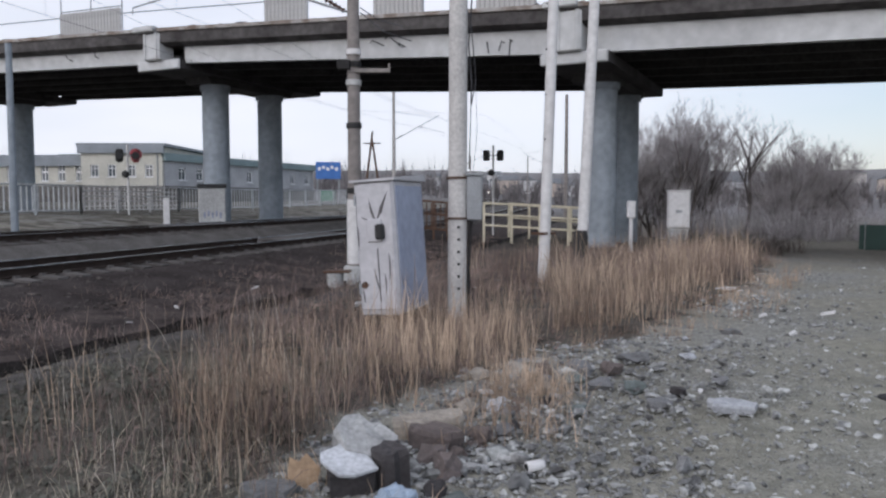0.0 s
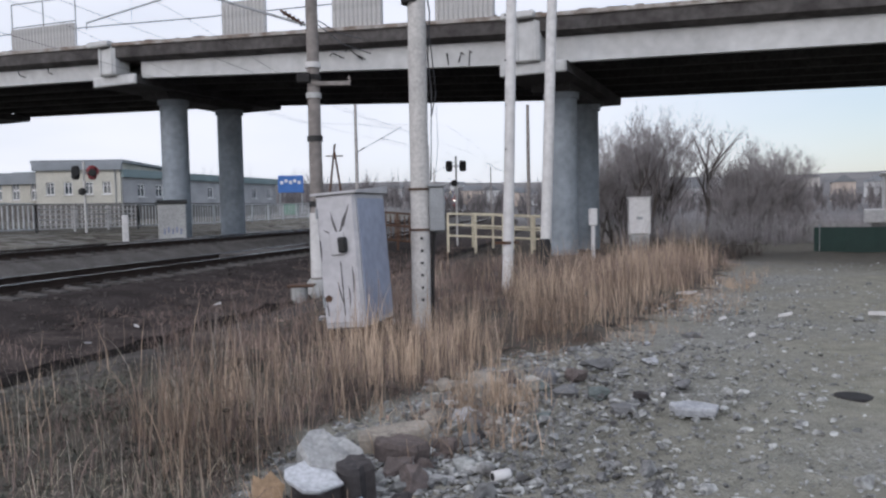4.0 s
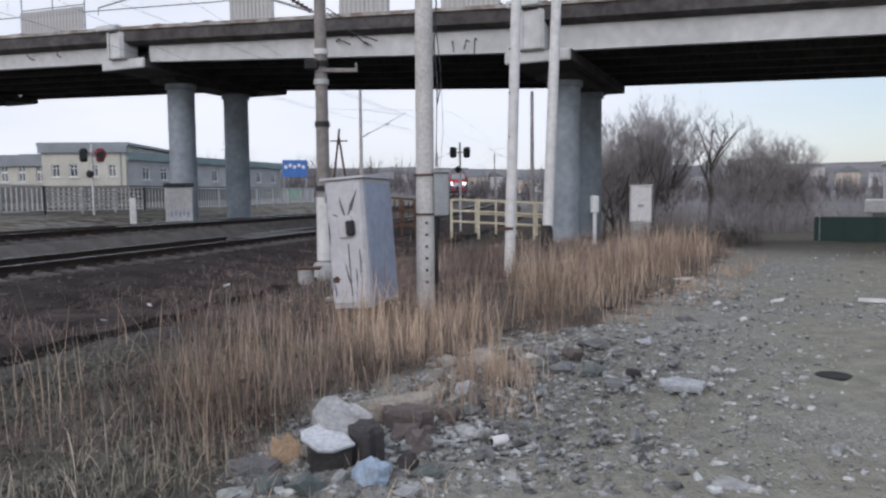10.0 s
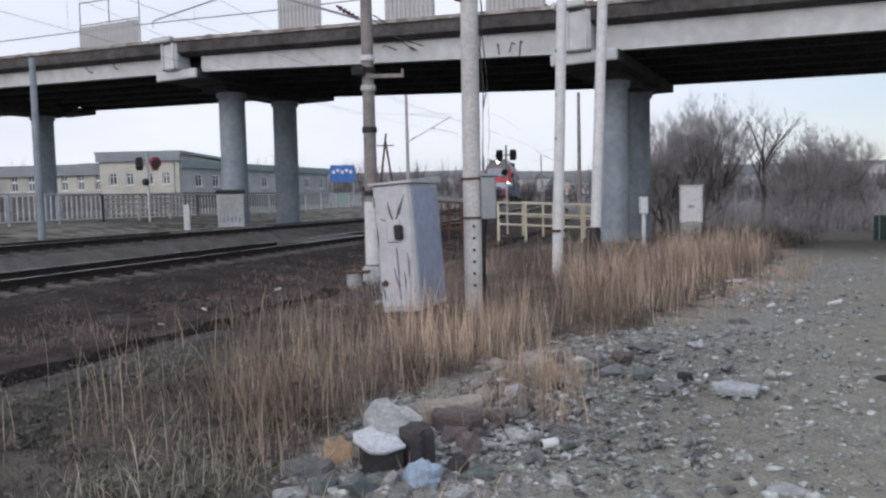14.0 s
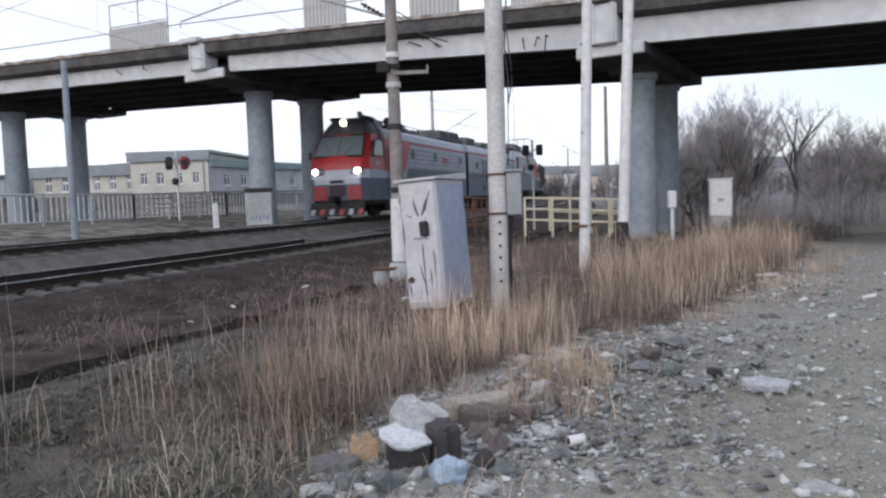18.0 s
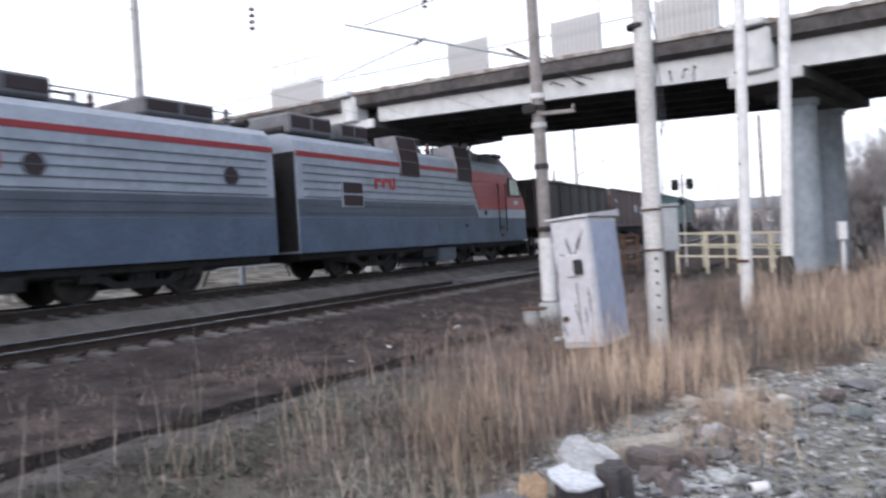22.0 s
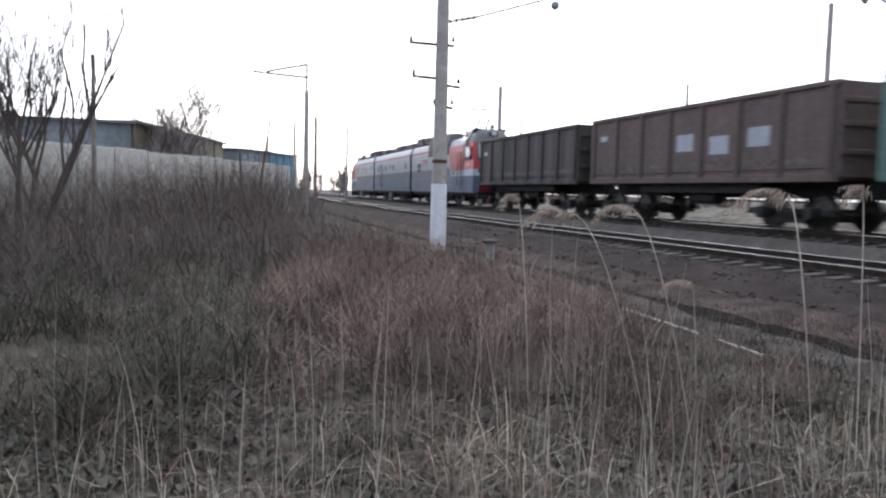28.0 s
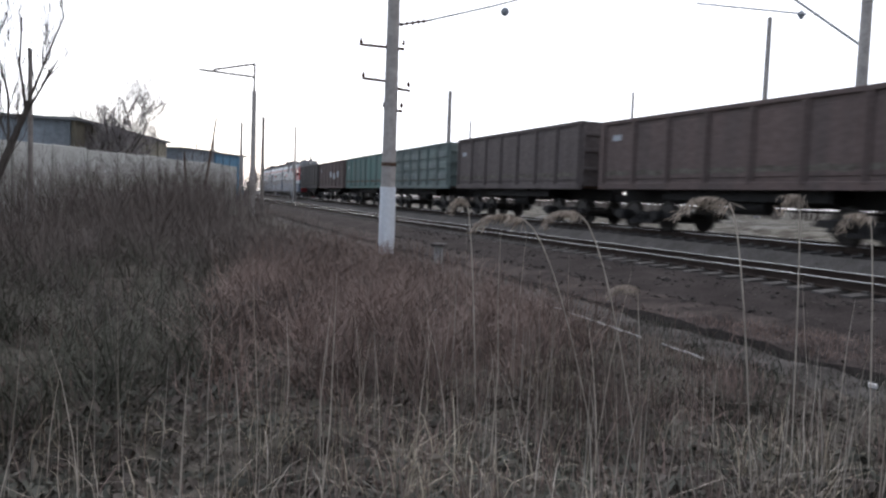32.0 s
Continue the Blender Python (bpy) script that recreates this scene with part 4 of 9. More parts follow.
        for dxx, dz, w, h in ((-0.34, 0.12, 0.24, 0.13), (-0.1, 0.0, 0.14, 0.3), (0.14, 0.1, 0.26, 0.13), (0.34, 0.0, 0.14, 0.34), (0.58, 0.05, 0.12, 0.38), (0.46, -0.13, 0.2, 0.1)):
            part("emblem_bar", Geo().box((lx + dxx, u + k * 0.022, 3.02 + dz), (w, 0.013, h), b=0.004), M_RED, em)
    # roof equipment
    roof = part("roof", Geo().sweep([(-W + 0.6, SHO + 0.50), (W - 0.6, SHO + 0.50), (W - 0.7, SHO + 0.56), (-W + 0.7, SHO + 0.56)], [lambda a, b: (x0 - 0.3, a, b), lambda a, b: (x1 + 0.2, a, b)]), M_ROOF, sec, "sooty roof walk")
    zr = SHO + 0.56
    rnd = random.Random(3 if cab else 4)
    boxes = ((-13.6, 1.5, 2.3, 0.55), (-15.8, 2.0, 2.3, 0.6)) if cab else ((-3.0, 2.2, 2.0, 0.5), (-7.0, 1.2, 1.8, 0.4), (-10.0, 2.2, 2.0, 0.5), (-14.5, 2.2, 1.9, 0.45))
    for x, lx_, wy, h in boxes:
        rb = part("resistor_box", Geo().box((x, 0, zr + h / 2), (lx_, wy, h), b=0.06), M_ROOF, roof, "sooty roof resistor box")
        for u in (-1, 1):
            for q in (-0.25, 0.25):
                part("side_grille", Geo().box((x + q * lx_, u * wy / 2, zr + h * 0.56), (lx_ * 0.42, 0.05, h * 0.58), b=0.01), M_LOUVRE, rb)
        part("lifting_lug", Geo().box((x, 0, zr + h + 0.04), (0.3, wy * 0.5, 0.1), b=0.02), M_DARK, rb)
    for x in ((-5.95, -8.02, -8.43, -9.0, -9.45, -12.05, -13.2, -14.9) if cab else (-1.2, -4.6, -5.2, -8.2, -8.6, -12.2, -12.6, -16.4)):
        g = Geo()
        y = rnd.uniform(-0.7, 0.7)
        tall = 0.14 * rnd.random()
        g.lathe([(0.16, zr), (0.13, zr + 0.05), (0.07, zr + 0.1), (0.12, zr + 0.15), (0.07, zr + 0.2), (0.12, zr + 0.25), (0.06, zr + 0.3), (0.08, zr + 0.42), (0.05, zr + 0.46 + tall)], (x, y, 0), n=10)
        part("insulator", g, M_ROOF if rnd.random() < 0.6 else M_INSUL, roof)
        if rnd.random() < 0.5:
            part("bus_bar", Geo().tube((x - 0.05, y, zr + 0.44), (x + rnd.uniform(0.4, 0.6), y, zr + 0.44), 0.035, n=6), M_DARK, roof)
        part("roof_box", Geo().box((x + 0.45, -y, zr + 0.12), (rnd.uniform(0.3, 0.7), 0.5, 0.24), b=0.03), M_ROOF, roof)
    part("roof_bus_bar", Geo().cable([(x0 - 1.2, 0.5, zr + 0.42), (-9.5, 0.4, zr + 0.48), (x1 + 0.4, 0.5, zr + 0.42)], 0.02), M_WIRE, roof)
    for dx in (-0.5, -16.9):
        part("air_tank", Geo().tube((dx * 0 + (x1 + 0.3 if dx < -1 else x0 - 0.6), -0.9, zr + 0.12), ((x1 + 0.3 if dx < -1 else x0 - 0.6), 0.9, zr + 0.12), 0.11, n=12), M_DARK, roof)
    if cab:
        build_cab(sec)
        pan = part("pantograph", Geo(), M_DARK, sec, "raised pantograph" if raised else "folded pantograph")
        b0, el, hd = ((-4.5, 0, zr + 0.15), (-3.3, 0, zr + 1.08), (-4.62, 0, zr + 1.86)) if raised else ((-5.9, 0, zr + 0.2), (-4.2, 0, zr + 0.34), (-5.9, 0, zr + 0.5))
        for y in (-0.25, 0.25):
            part("lower_arm", Geo().tube((b0[0], y * 1.6, b0[2]), (el[0], y * 1.2, el[2]), 0.05, n=6), M_DARK, pan)
            part("upper_arm", Geo().tube((el[0], y * 1.2, el[2]), (hd[0], y * 1.6, hd[2]), 0.03, n=6), M_DARK, pan)
            part("thrust_rod", Geo().tube((b0[0] - 0.4, y, b0[2]), (el[0] - 0.1, y, el[2] - 0.06), 0.02, n=6), M_DARK, pan)
        part("arm_axle", Geo().tube((el[0], -0.4, el[2]), (el[0], 0.4, el[2]), 0.03, n=6), M_DARK, pan)
        for dx in (0.1, -0.12):
            part("collector_head", Geo().tube((hd[0] + dx, -0.85, hd[2]), (hd[0] + dx, 0.85, hd[2]), 0.04, n=6), M_DARK, pan)
        for k in (-1, 1):
            part("pantograph_horn", Geo().cable([(hd[0], k * 0.8, hd[2]), (hd[0], k * 1.0, hd[2] - 0.06), (hd[0], k * 1.12, hd[2] - 0.22)], 0.03, 5), M_DARK, pan)
        for dx, dy in ((-0.5, -0.5), (-0.5, 0.5), (0.7, -0.5), (0.7, 0.5)):
            part("base_insulator", Geo().lathe([(0.07, zr), (0.12, zr + 0.06), (0.07, zr + 0.1), (0.12, zr + 0.16), (0.06, zr + 0.2)], (b0[0] + dx, dy, 0), n=10), M_INSUL, pan)
        part("arrester", Geo().lathe([(0.08, zr), (0.1, zr + 0.25), (0.17, zr + 0.27), (0.17, zr + 0.62), (0.05, zr + 0.66)], (-5.4, 0.6, 0), n=12), M_GREYMID, roof)
        part("radio_mast", Geo().tube((-6.2, 0.2, zr), (-6.2, 0.2, zr + 0.72), 0.025, n=6).tube((-6.2, 0.2, zr + 0.7), (-8.3, 0.2, zr + 0.7), 0.018, n=5), M_WIRE, roof)
        part("air_horn", Geo().lathe([(0.03, -0.4), (0.05, 0.1), (0.14, 0.34), (0.15, 0.36)], (-2.95, 0.3, 5.0), n=12, axis="X").tube((-2.95, 0.3, 4.8), (-2.95, 0.3, 4.98), 0.03, n=6), M_STEEL, roof)
        part("pantograph_base", Geo().box((b0[0] + 0.2, 0, zr + 0.1), (1.2, 1.2, 0.16), b=0.03), M_RUST, pan)
    else:
        end_wall(sec, -L0, 1)
    end_wall(sec, x1, -1)
    part("underframe", Geo().box((-8.75, 0, SILL - 0.12), (16.0, 2.3, 0.26), b=0.03), M_DARK, sec, "grimy black underframe")
    for x in (-4.55, -12.95):
        bogie(sec, x, BOG_L, WHEEL_L, 1.45, 0.6)
    for x, lx_, h in ((-8.2, 1.3, 0.52), (-9.6, 0.9, 0.35)):
        part("equipment_box", Geo().box((x, 0, SILL - 0.1 - h / 2), (lx_, 2.75, h), b=0.03), M_GREYMID if lx_ > 1 else M_DARK, sec)
    for x in (-0.02, -17.48):
        part("coupler", Geo().box((x, 0, 0.9), (0.9, 0.3, 0.3), b=0.05), M_DARK, sec)
    return sec


def end_wall(sec, x, k):
    e = part("end_wall", Geo().box((x + k * 0.02, 0, 2.35), (0.05, 2.9, 2.9), b=0.02), M_DARK, sec)
    part("gangway", Geo().box((x + k * 0.22, 0, 2.1), (0.42, 1.5, 2.3), b=0.08), M_BLACKPAINT, e, "black rubber gangway")


def build_cab(sec):
    """Sloping nose; x from -2.7 (body) to -0.35 (front)."""
    W = 1.5
    prof_side = [(-0.45, SILL), (-0.42, 1.87), (-0.45, 2.26), (-0.55, 2.75), (-1.30, 3.95), (-1.46, 4.32), (-1.85, 4.72), (-2.72, 4.86)]
    # the nose as a lofted shell: for each height the half-width and front position
    vs = []
    for x, z in prof_side:
        hw = W if z < 2.5 else W - 0.10 * (z - 2.5) if z < 3.8 else 1.37 - 0.55 * (z - 3.8)
        fr = hw * 0.80
        vs.append([(-2.72, -hw, z), (x - 0.28, -hw, z), (x, -fr, z), (x + 0.05, 0, z), (x, fr, z), (x - 0.28, hw, z), (-2.72, hw, z)])
    # split by height into painted bands
    bands = ((0, 1, M_BLUEGREY, "lower_nose"), (1, 2, M_LOCOWHITE, "white_nose_band"), (2, 4, M_RED, "red_nose"), (4, 7, M_CABROOF, "cab_roof"))
    for a, b, m_, nm in bands:
        gg = Geo()
        sub = [p for r in vs[a:b + 1] for p in r]
        k = b - a + 1
        ff = [(j * 7 + i, j * 7 + i + 1, (j + 1) * 7 + i + 1, (j + 1) * 7 + i) for j in range(k - 1) for i in range(6)]
        ff += [tuple(range(6, -1, -1)), tuple((k - 1) * 7 + i for i in range(7)), tuple([j * 7 for j in range(k)] + [j * 7 + 6 for j in range(k - 1, -1, -1)])]
        gg.add(sub, ff)
        part(nm, gg, m_, sec, smooth=True)
    # windscreens, lying on the slope between (-0.62, 2.45) and (-1.35, 3.55)
    def on_slope(t, y, off):
        x = -0.55 - 0.75 * t
        z = 2.75 + 1.2 * t
        return (x + 0.05 + 0.83 * off - 0.04 * abs(y), y, z + 0.55 * off)
    q = [(0.06, -1.24), (0.06, 1.24), (0.97, 1.14), (0.97, -1.14)]
    part("windscreen_surround", Geo().add([on_slope(t, y, 0.025) for t, y in q] + [on_slope(t, y, -0.05) for t, y in q], [(0, 1, 2, 3), (7, 6, 5, 4), (0, 4, 5, 1), (1, 5, 6, 2), (2, 6, 7, 3), (3, 7, 4, 0)]), M_BLACKPAINT, sec, "black rubber windscreen surround")
    for y0, y1 in ((-1.18, -0.02), (0.02, 1.18)):
        w = Geo()
        q = [(0.14, y0), (0.14, y1), (0.90, y1 * 0.92), (0.90, y0 * 0.92)]
        w.add([on_slope(t, y, 0.05) for t, y in q] + [on_slope(t, y, -0.03) for t, y in q], [(0, 1, 2, 3), (7, 6, 5, 4), (0, 4, 5, 1), (1, 5, 6, 2), (2, 6, 7, 3), (3, 7, 4, 0)])
        ws = part("windscreen", w, M_SCREENGLASS, sec, "windscreen that mirrors the sky")
        k = (y0 + y1) / 2
        part("wiper", Geo().tube(on_slope(0.12, k * 0.6, 0.07), on_slope(0.55, k * 1.2, 0.07), 0.012, n=4), M_LOUVRE, ws)
    part("nose_band", Geo().box((-0.395, 0, 1.74), (0.05, 2.3, 0.3), b=0.02), M_LOCOWHITE, sec, "greyish white band across the nose")
    for u in (-1, 1):
        hw = 1.5
        side = part("side_window", Geo().prism([(-1.12, 2.86), (-1.58, 3.70), (-2.42, 3.72), (-2.42, 2.86)], u * (hw - 0.03), u * (hw + 0.025) - u * 0.03, lambda a, b, h: (a, h, b)), M_BLACKPAINT, sec, "cab side window")
        part("pane", Geo().prism([(-1.28, 2.93), (-1.64, 3.62), (-1.82, 3.63), (-1.82, 2.93)], u * 1.47, u * 1.502, lambda a, b, h: (a, h, b)), M_SCREENGLASS, side)
        part("pane", Geo().prism([(-1.88, 2.93), (-1.88, 3.63), (-2.35, 3.64), (-2.35, 2.93)], u * 1.47, u * 1.504, lambda a, b, h: (a, h, b)), M_SCREENGLASS, side)
        part("rear_mirror", Geo().box((-0.98, u * 1.6, 3.0), (0.07, 0.14, 0.36), b=0.02), M_BLACKPAINT, sec)
        lamp = part("lamp_housing", Geo().box((-0.42, u * 0.98, 2.2), (0.16, 0.62, 0.3), b=0.05), M_GREYMID, sec)
        part("headlight", Geo().tube((-0.36, u * 1.06, 2.2), (-0.325, u * 1.06, 2.2), 0.14, n=18), M_HEAD, lamp, "lit headlight")
        part("marker_light", Geo().tube((-0.36, u * 0.78, 2.2), (-0.33, u * 0.78, 2.2), 0.08, n=14), M_LOCOWHITE, lamp)
        for dx in (-0.15, 0.0, 0.15):
            part("number_bar", Geo().box((-1.75 + dx, u * 1.505, 2.58), (0.1, 0.012, 0.17)), M_FRAMEWHITE, sec, "plain white bar")
        part("roof_vent", Geo().box((-2.4, u * 0.78, 4.74), (0.8, 0.5, 0.2), b=0.06), M_LOUVRE, sec)
    hump = Geo()
    base = [(-1.34, 3.86), (1.34, 3.86), (0.98, 4.66), (0.8, 4.85), (-0.8, 4.85), (-0.98, 4.66)]
    hump.sweep(base, [lambda a, b: (-2.72, a, b), lambda a, b: (-3.3, a, b - (0.02 if b > 4 else 0)), lambda a, b: (-3.9, a * 0.95, 3.86 + (b - 3.86) * 0.62)])
    part("roof_fairing", hump, M_CABROOF, sec, "rounded grey roof fairing behind the cab")
    part("cooler_box", Geo().box((-4.15, 0, 4.6), (0.7, 1.5, 0.42), b=0.06), M_ROOF, sec)
    top = part("top_light_housing", Geo().box((-1.6, 0, 4.5), (0.5, 0.62, 0.34), b=0.08), M_CABROOF, sec)
    part("top_headlight", Geo().tube((-1.36, 0, 4.5), (-1.33, 0, 4.5), 0.15, n=18), M_HEADTOP, top, "lit top headlight")
    for y in (0.88, -0.88):
        part("lower_red_panel", Geo().box((-0.40, y, 1.2), (0.05, 0.72, 0.66), b=0.02), M_STRIPE, sec)
    part("nose_step", Geo().box((-0.36, 0, 1.72), (0.05, 0.7, 0.14), b=0.01), M_LOUVRE, sec)
    part("grille", Geo().box((-0.37, 0, 1.3), (0.05, 0.8, 0.5), b=0.02), M_LOUVRE, sec)
    pl = part("snow_plough", Geo().prism([(-0.35, 0.78), (-0.15, 0.2), (-0.25, 0.16), (-0.6, 0.78)], -1.35, 1.35, lambda a, b, h: (a, h, b)), M_DARK, sec)
    for i in range(6):
        y = -1.2 + i * 0.48
        part("plough_stripe", Geo().add([(-0.13, y - 0.11, 0.2), (-0.13, y + 0.11, 0.2), (-0.22, y + 0.15, 0.46), (-0.22, y - 0.07, 0.46)], [(0, 1, 2, 3)]), M_STRIPE if i % 2 else M_GREYUP, pl)


M_SCREENGLASS = glassy("sky_mirroring_glass", (0.17, 0.21, 0.225), 0.03)
M_WAG = {
    "grey": mat("wagon_sooty_grey_brown", (0.078, 0.068, 0.065), 0.8, var=0.35, scale=1.2, fine=9, col2=(0.036, 0.032, 0.032), streak=True),
    "brown": mat("wagon_red_brown", (0.135, 0.10, 0.093), 0.75, var=0.3, scale=1.6, fine=9, col2=(0.105, 0.084, 0.08), streak=True, spec=0.12),
    "green": mat("wagon_faded_green", (0.10, 0.185, 0.168), 0.7, var=0.25, scale=1.4, fine=8, col2=(0.115, 0.15, 0.14), streak=True, spec=0.12),
    "panel": mat("wagon_grey_green", (0.15, 0.19, 0.18), 0.7, var=0.3, scale=1.4, fine=8, col2=(0.12, 0.14, 0.135), streak=True, spec=0.12),
    "rust": mat("wagon_rust_brown", (0.128, 0.108, 0.104), 0.75, var=0.3, scale=1.6, fine=9, col2=(0.1, 0.084, 0.082), streak=True, spec=0.12),
}


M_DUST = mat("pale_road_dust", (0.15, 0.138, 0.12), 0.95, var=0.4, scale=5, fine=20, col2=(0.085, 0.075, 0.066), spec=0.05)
M_PLATE = mat("smeared_pale_plate", (0.21, 0.235, 0.235), 0.8, var=0.35, scale=2.5, fine=9, col2=(0.12, 0.15, 0.145), spec=0.1, streak=True)


def wagon(kind, label, marks=0):
    """Open-top freight wagon, 13.92 m over couplers; local x from 0 back to -13.92."""
    wg = thing("gondola_wagon", label, "freight wagon", group="freight wagons")
    m_ = M_WAG[kind]
    xa, xb, W, z0, z1 = -0.6, -13.32, 1.5, 1.46, 3.56 if kind == "brown" and not marks else 3.74
    for u in (-1, 1):
        wall = part("side_wall", Geo().box(((xa + xb) / 2, u * (W - 0.06), (z0 + z1) / 2), (xa - xb, 0.08, z1 - z0)), m_, wg)
        part("top_rail", Geo().box(((xa + xb) / 2, u * (W - 0.03), z1 + 0.03), (xa - xb, 0.16, 0.14), b=0.02), m_, wall)
        part("bottom_sill", Geo().box(((xa + xb) / 2, u * (W - 0.04), z0 - 0.05), (xa - xb, 0.16, 0.22), b=0.02), m_, wall)
        rib = Geo().prism([(-0.11, 0.0), (-0.07, 0.1), (0.07, 0.1), (0.11, 0.0)], z0, z1 - 0.02, lambda a, b, h: (a, b * u, h)).mesh("stanchion")
        nr = 8
        for i in range(nr):
            part("stanchion", rib, m_, wall, m=Matrix.Translation((xa - 0.25 + (xb - xa + 0.5) * i / (nr - 1), u * (W - 0.02), 0)))
        if kind == "panel":
            for i in range(nr - 1):
                for z in (2.0, 2.6, 3.2):
                    x = xa - 0.25 + (xb - xa + 0.5) * (i + 0.5) / (nr - 1)
                    part("panel_plate", Geo().box((x, u * (W + 0.005), z), (1.25, 0.07, 0.36), b=0.03), M_WAG["panel"] if (i + int(z * 3)) % 3 else M_PLATE, wall)
        else:
            for i in range(nr - 1):
                x = xa - 0.25 + (xb - xa + 0.5) * (i + 0.5) / (nr - 1)
                part("side_panel", Geo().box((x, u * (W - 0.015), (z0 + z1) / 2), (1.46, 0.05, z1 - z0 - 0.36), b=0.02), m_, wall)
                if marks and i in (marks, marks + 1, marks + 2):
                    part("paint_mark", Geo().box((x, u * (W + 0.014), 2.45 + 0.15 * (i % 2)), (0.9, 0.01, 0.55)), M_GREYUP, wall, "smeared pale paint")
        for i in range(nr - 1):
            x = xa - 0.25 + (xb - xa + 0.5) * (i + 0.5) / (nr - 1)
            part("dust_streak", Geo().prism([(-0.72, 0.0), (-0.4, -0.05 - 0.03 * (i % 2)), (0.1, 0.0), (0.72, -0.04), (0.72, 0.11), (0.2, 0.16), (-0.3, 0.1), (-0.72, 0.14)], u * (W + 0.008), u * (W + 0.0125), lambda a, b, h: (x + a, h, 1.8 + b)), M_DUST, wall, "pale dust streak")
        part("data_plate", Geo().box((xa - 1.0, u * (W + 0.016), 3.05), (0.5, 0.008, 0.2)), M_GREYUP, wall, "plain pale bar")
    for x in (xa, xb):
        part("end_wall", Geo().box((x, 0, (z0 + z1) / 2 + 0.02), (0.1, 2 * W - 0.02, z1 - z0 + 0.1)), m_, wg)
        for z in (2.05, 2.75, 3.35):
            k = 1 if x == xa else -1
            part("end_beam", Geo().box((x + 0.07 * k, 0, z), (0.1, 2 * W - 0.1, 0.16), b=0.03), m_, wg)
    part("floor", Geo().box(((xa + xb) / 2, 0, z0 - 0.05), (xa - xb - 0.1, 2 * W - 0.2, 0.1)), M_RUST, wg)
    part("centre_sill", Geo().box((-6.96, 0, 1.12), (13.0, 0.45, 0.5)), M_DARK, wg)
    for x in (-4.2, -5.6, -7.0, -8.4, -9.8):
        part("cross_bearer", Geo().prism([(-1.45, 1.36), (1.45, 1.36), (0.3, 0.86), (-0.3, 0.86)], x - 0.06, x + 0.06, lambda a, b, h: (h, a, b)), M_DARK, wg)
    for u in (-1, 1):
        part("hatch_beam", Geo().box((-6.96, u * 1.08, 1.16), (6.4, 0.1, 0.34), b=0.02), M_DARK, wg, "grimy beam of the floor hatches")
    for i in range(7):
        part("floor_hatch", Geo().box((-6.96 + (i - 3) * 0.9, 0, 1.2), (0.82, 2.05, 0.12), b=0.02), M_DARK, wg)
    part("brake_rod", Geo().tube((-11.0, -0.5, 0.78), (-3.0, -0.5, 0.78), 0.03, n=6), M_DARK, wg)
    part("brake_tank", Geo().tube((-7.8, 0.7, 0.85), (-6.4, 0.7, 0.85), 0.22, n=14), M_DARK, wg)
    for x in (-0.05, -13.87):
        part("coupler", Geo().box((x, 0, 1.0), (1.0, 0.26, 0.28), b=0.04), M_DARK, wg)
    for x in (-6.96 + 4.33, -6.96 - 4.33):
        bogie(wg, x, BOG_W, WHEEL_W, 0.925, 0.475)
    return wg


TRAIN = []   # (thing, distance of its leading coupler behind the nose, length, flipped)
TRAIN.append((loco_section("locomotive_section", "red and grey electric locomotive section with lit headlights", True), 0.0, 17.5, False))
TRAIN.append((loco_section("locomotive_section", "grey cabless booster section of an electric locomotive", False), 17.5, 17.5, False))
rear = loco_section("locomotive_section", "red and grey electric locomotive section coupled to the wagons", True, True)
TRAIN.append((rear, 35.0, 17.5, True))
M_HEADOFF = glassy("unlit_headlight", (0.5, 0.5, 0.48), 0.15)
for o in rear.children_recursive:
    if o.name.startswith(("headlight", "top_headlight")):
        o.data.materials[0] = M_HEADOFF
        o["label"] = "unlit headlight"
_first = {}
for i, (k, lab, mk) in enumerate((("grey", "sooty grey-brown open freight wagon", 0), ("brown", "red-brown open freight wagon with pale paint smears", 3), ("green", "faded green open freight wagon", 0), ("panel", "grey-green open freight wagon with pressed panels", 0),
                                  ("rust", "rust-brown open freight wagon", 0), ("brown", "dull red-brown open freight wagon", 0), ("rust", "rust-brown open freight wagon", 0), ("green", "faded green open freight wagon", 0), ("grey", "sooty grey-brown open freight wagon", 0),
                                  ("brown", "dull red-brown open freight wagon", 0), ("green", "faded green open freight wagon", 0), ("rust", "rust-brown open freight wagon", 0), ("grey", "sooty grey-brown open freight wagon", 0), ("brown", "dull red-brown open freight wagon", 0))):
    if (k, mk) in _first:
        w_ = copy_thing(_first[k, mk], Matrix())
    else:
        w_ = _first[k, mk] = wagon(k, lab, mk)
    TRAIN.append((w_, 52.5 + 13.92 * i, 13.92, False))


def nose_s(t):
    slack = float(np.interp(t, (22.5, 24, 24.4, 25, 25.5, 26.0, 26.5), (0, -0.2, -0.5, -1.05, -0.8, -0.2, 0)))
    return 43.04 + 12.57 * (t - 24) + 0.017 * (t - 24) ** 2 + slack


def vehicle_pose(s_lead, length, flipped):
    """Pose of a vehicle whose leading coupler is at s_lead."""
    f, r = on_line(s_lead - length * 0.26, 0, Z_FAR), on_line(s_lead - length * 0.74, 0, Z_FAR)
    d = (f - r).normalized()
    mid = (f + r) / 2
    yaw = math.atan2(d.y, d.x)
    if flipped:
        return Matrix.Translation(mid - d * length / 2) @ Matrix.Rotation(yaw + math.pi, 4, "Z")
    return Matrix.Translation(mid + d * length / 2) @ Matrix.Rotation(yaw, 4, "Z")

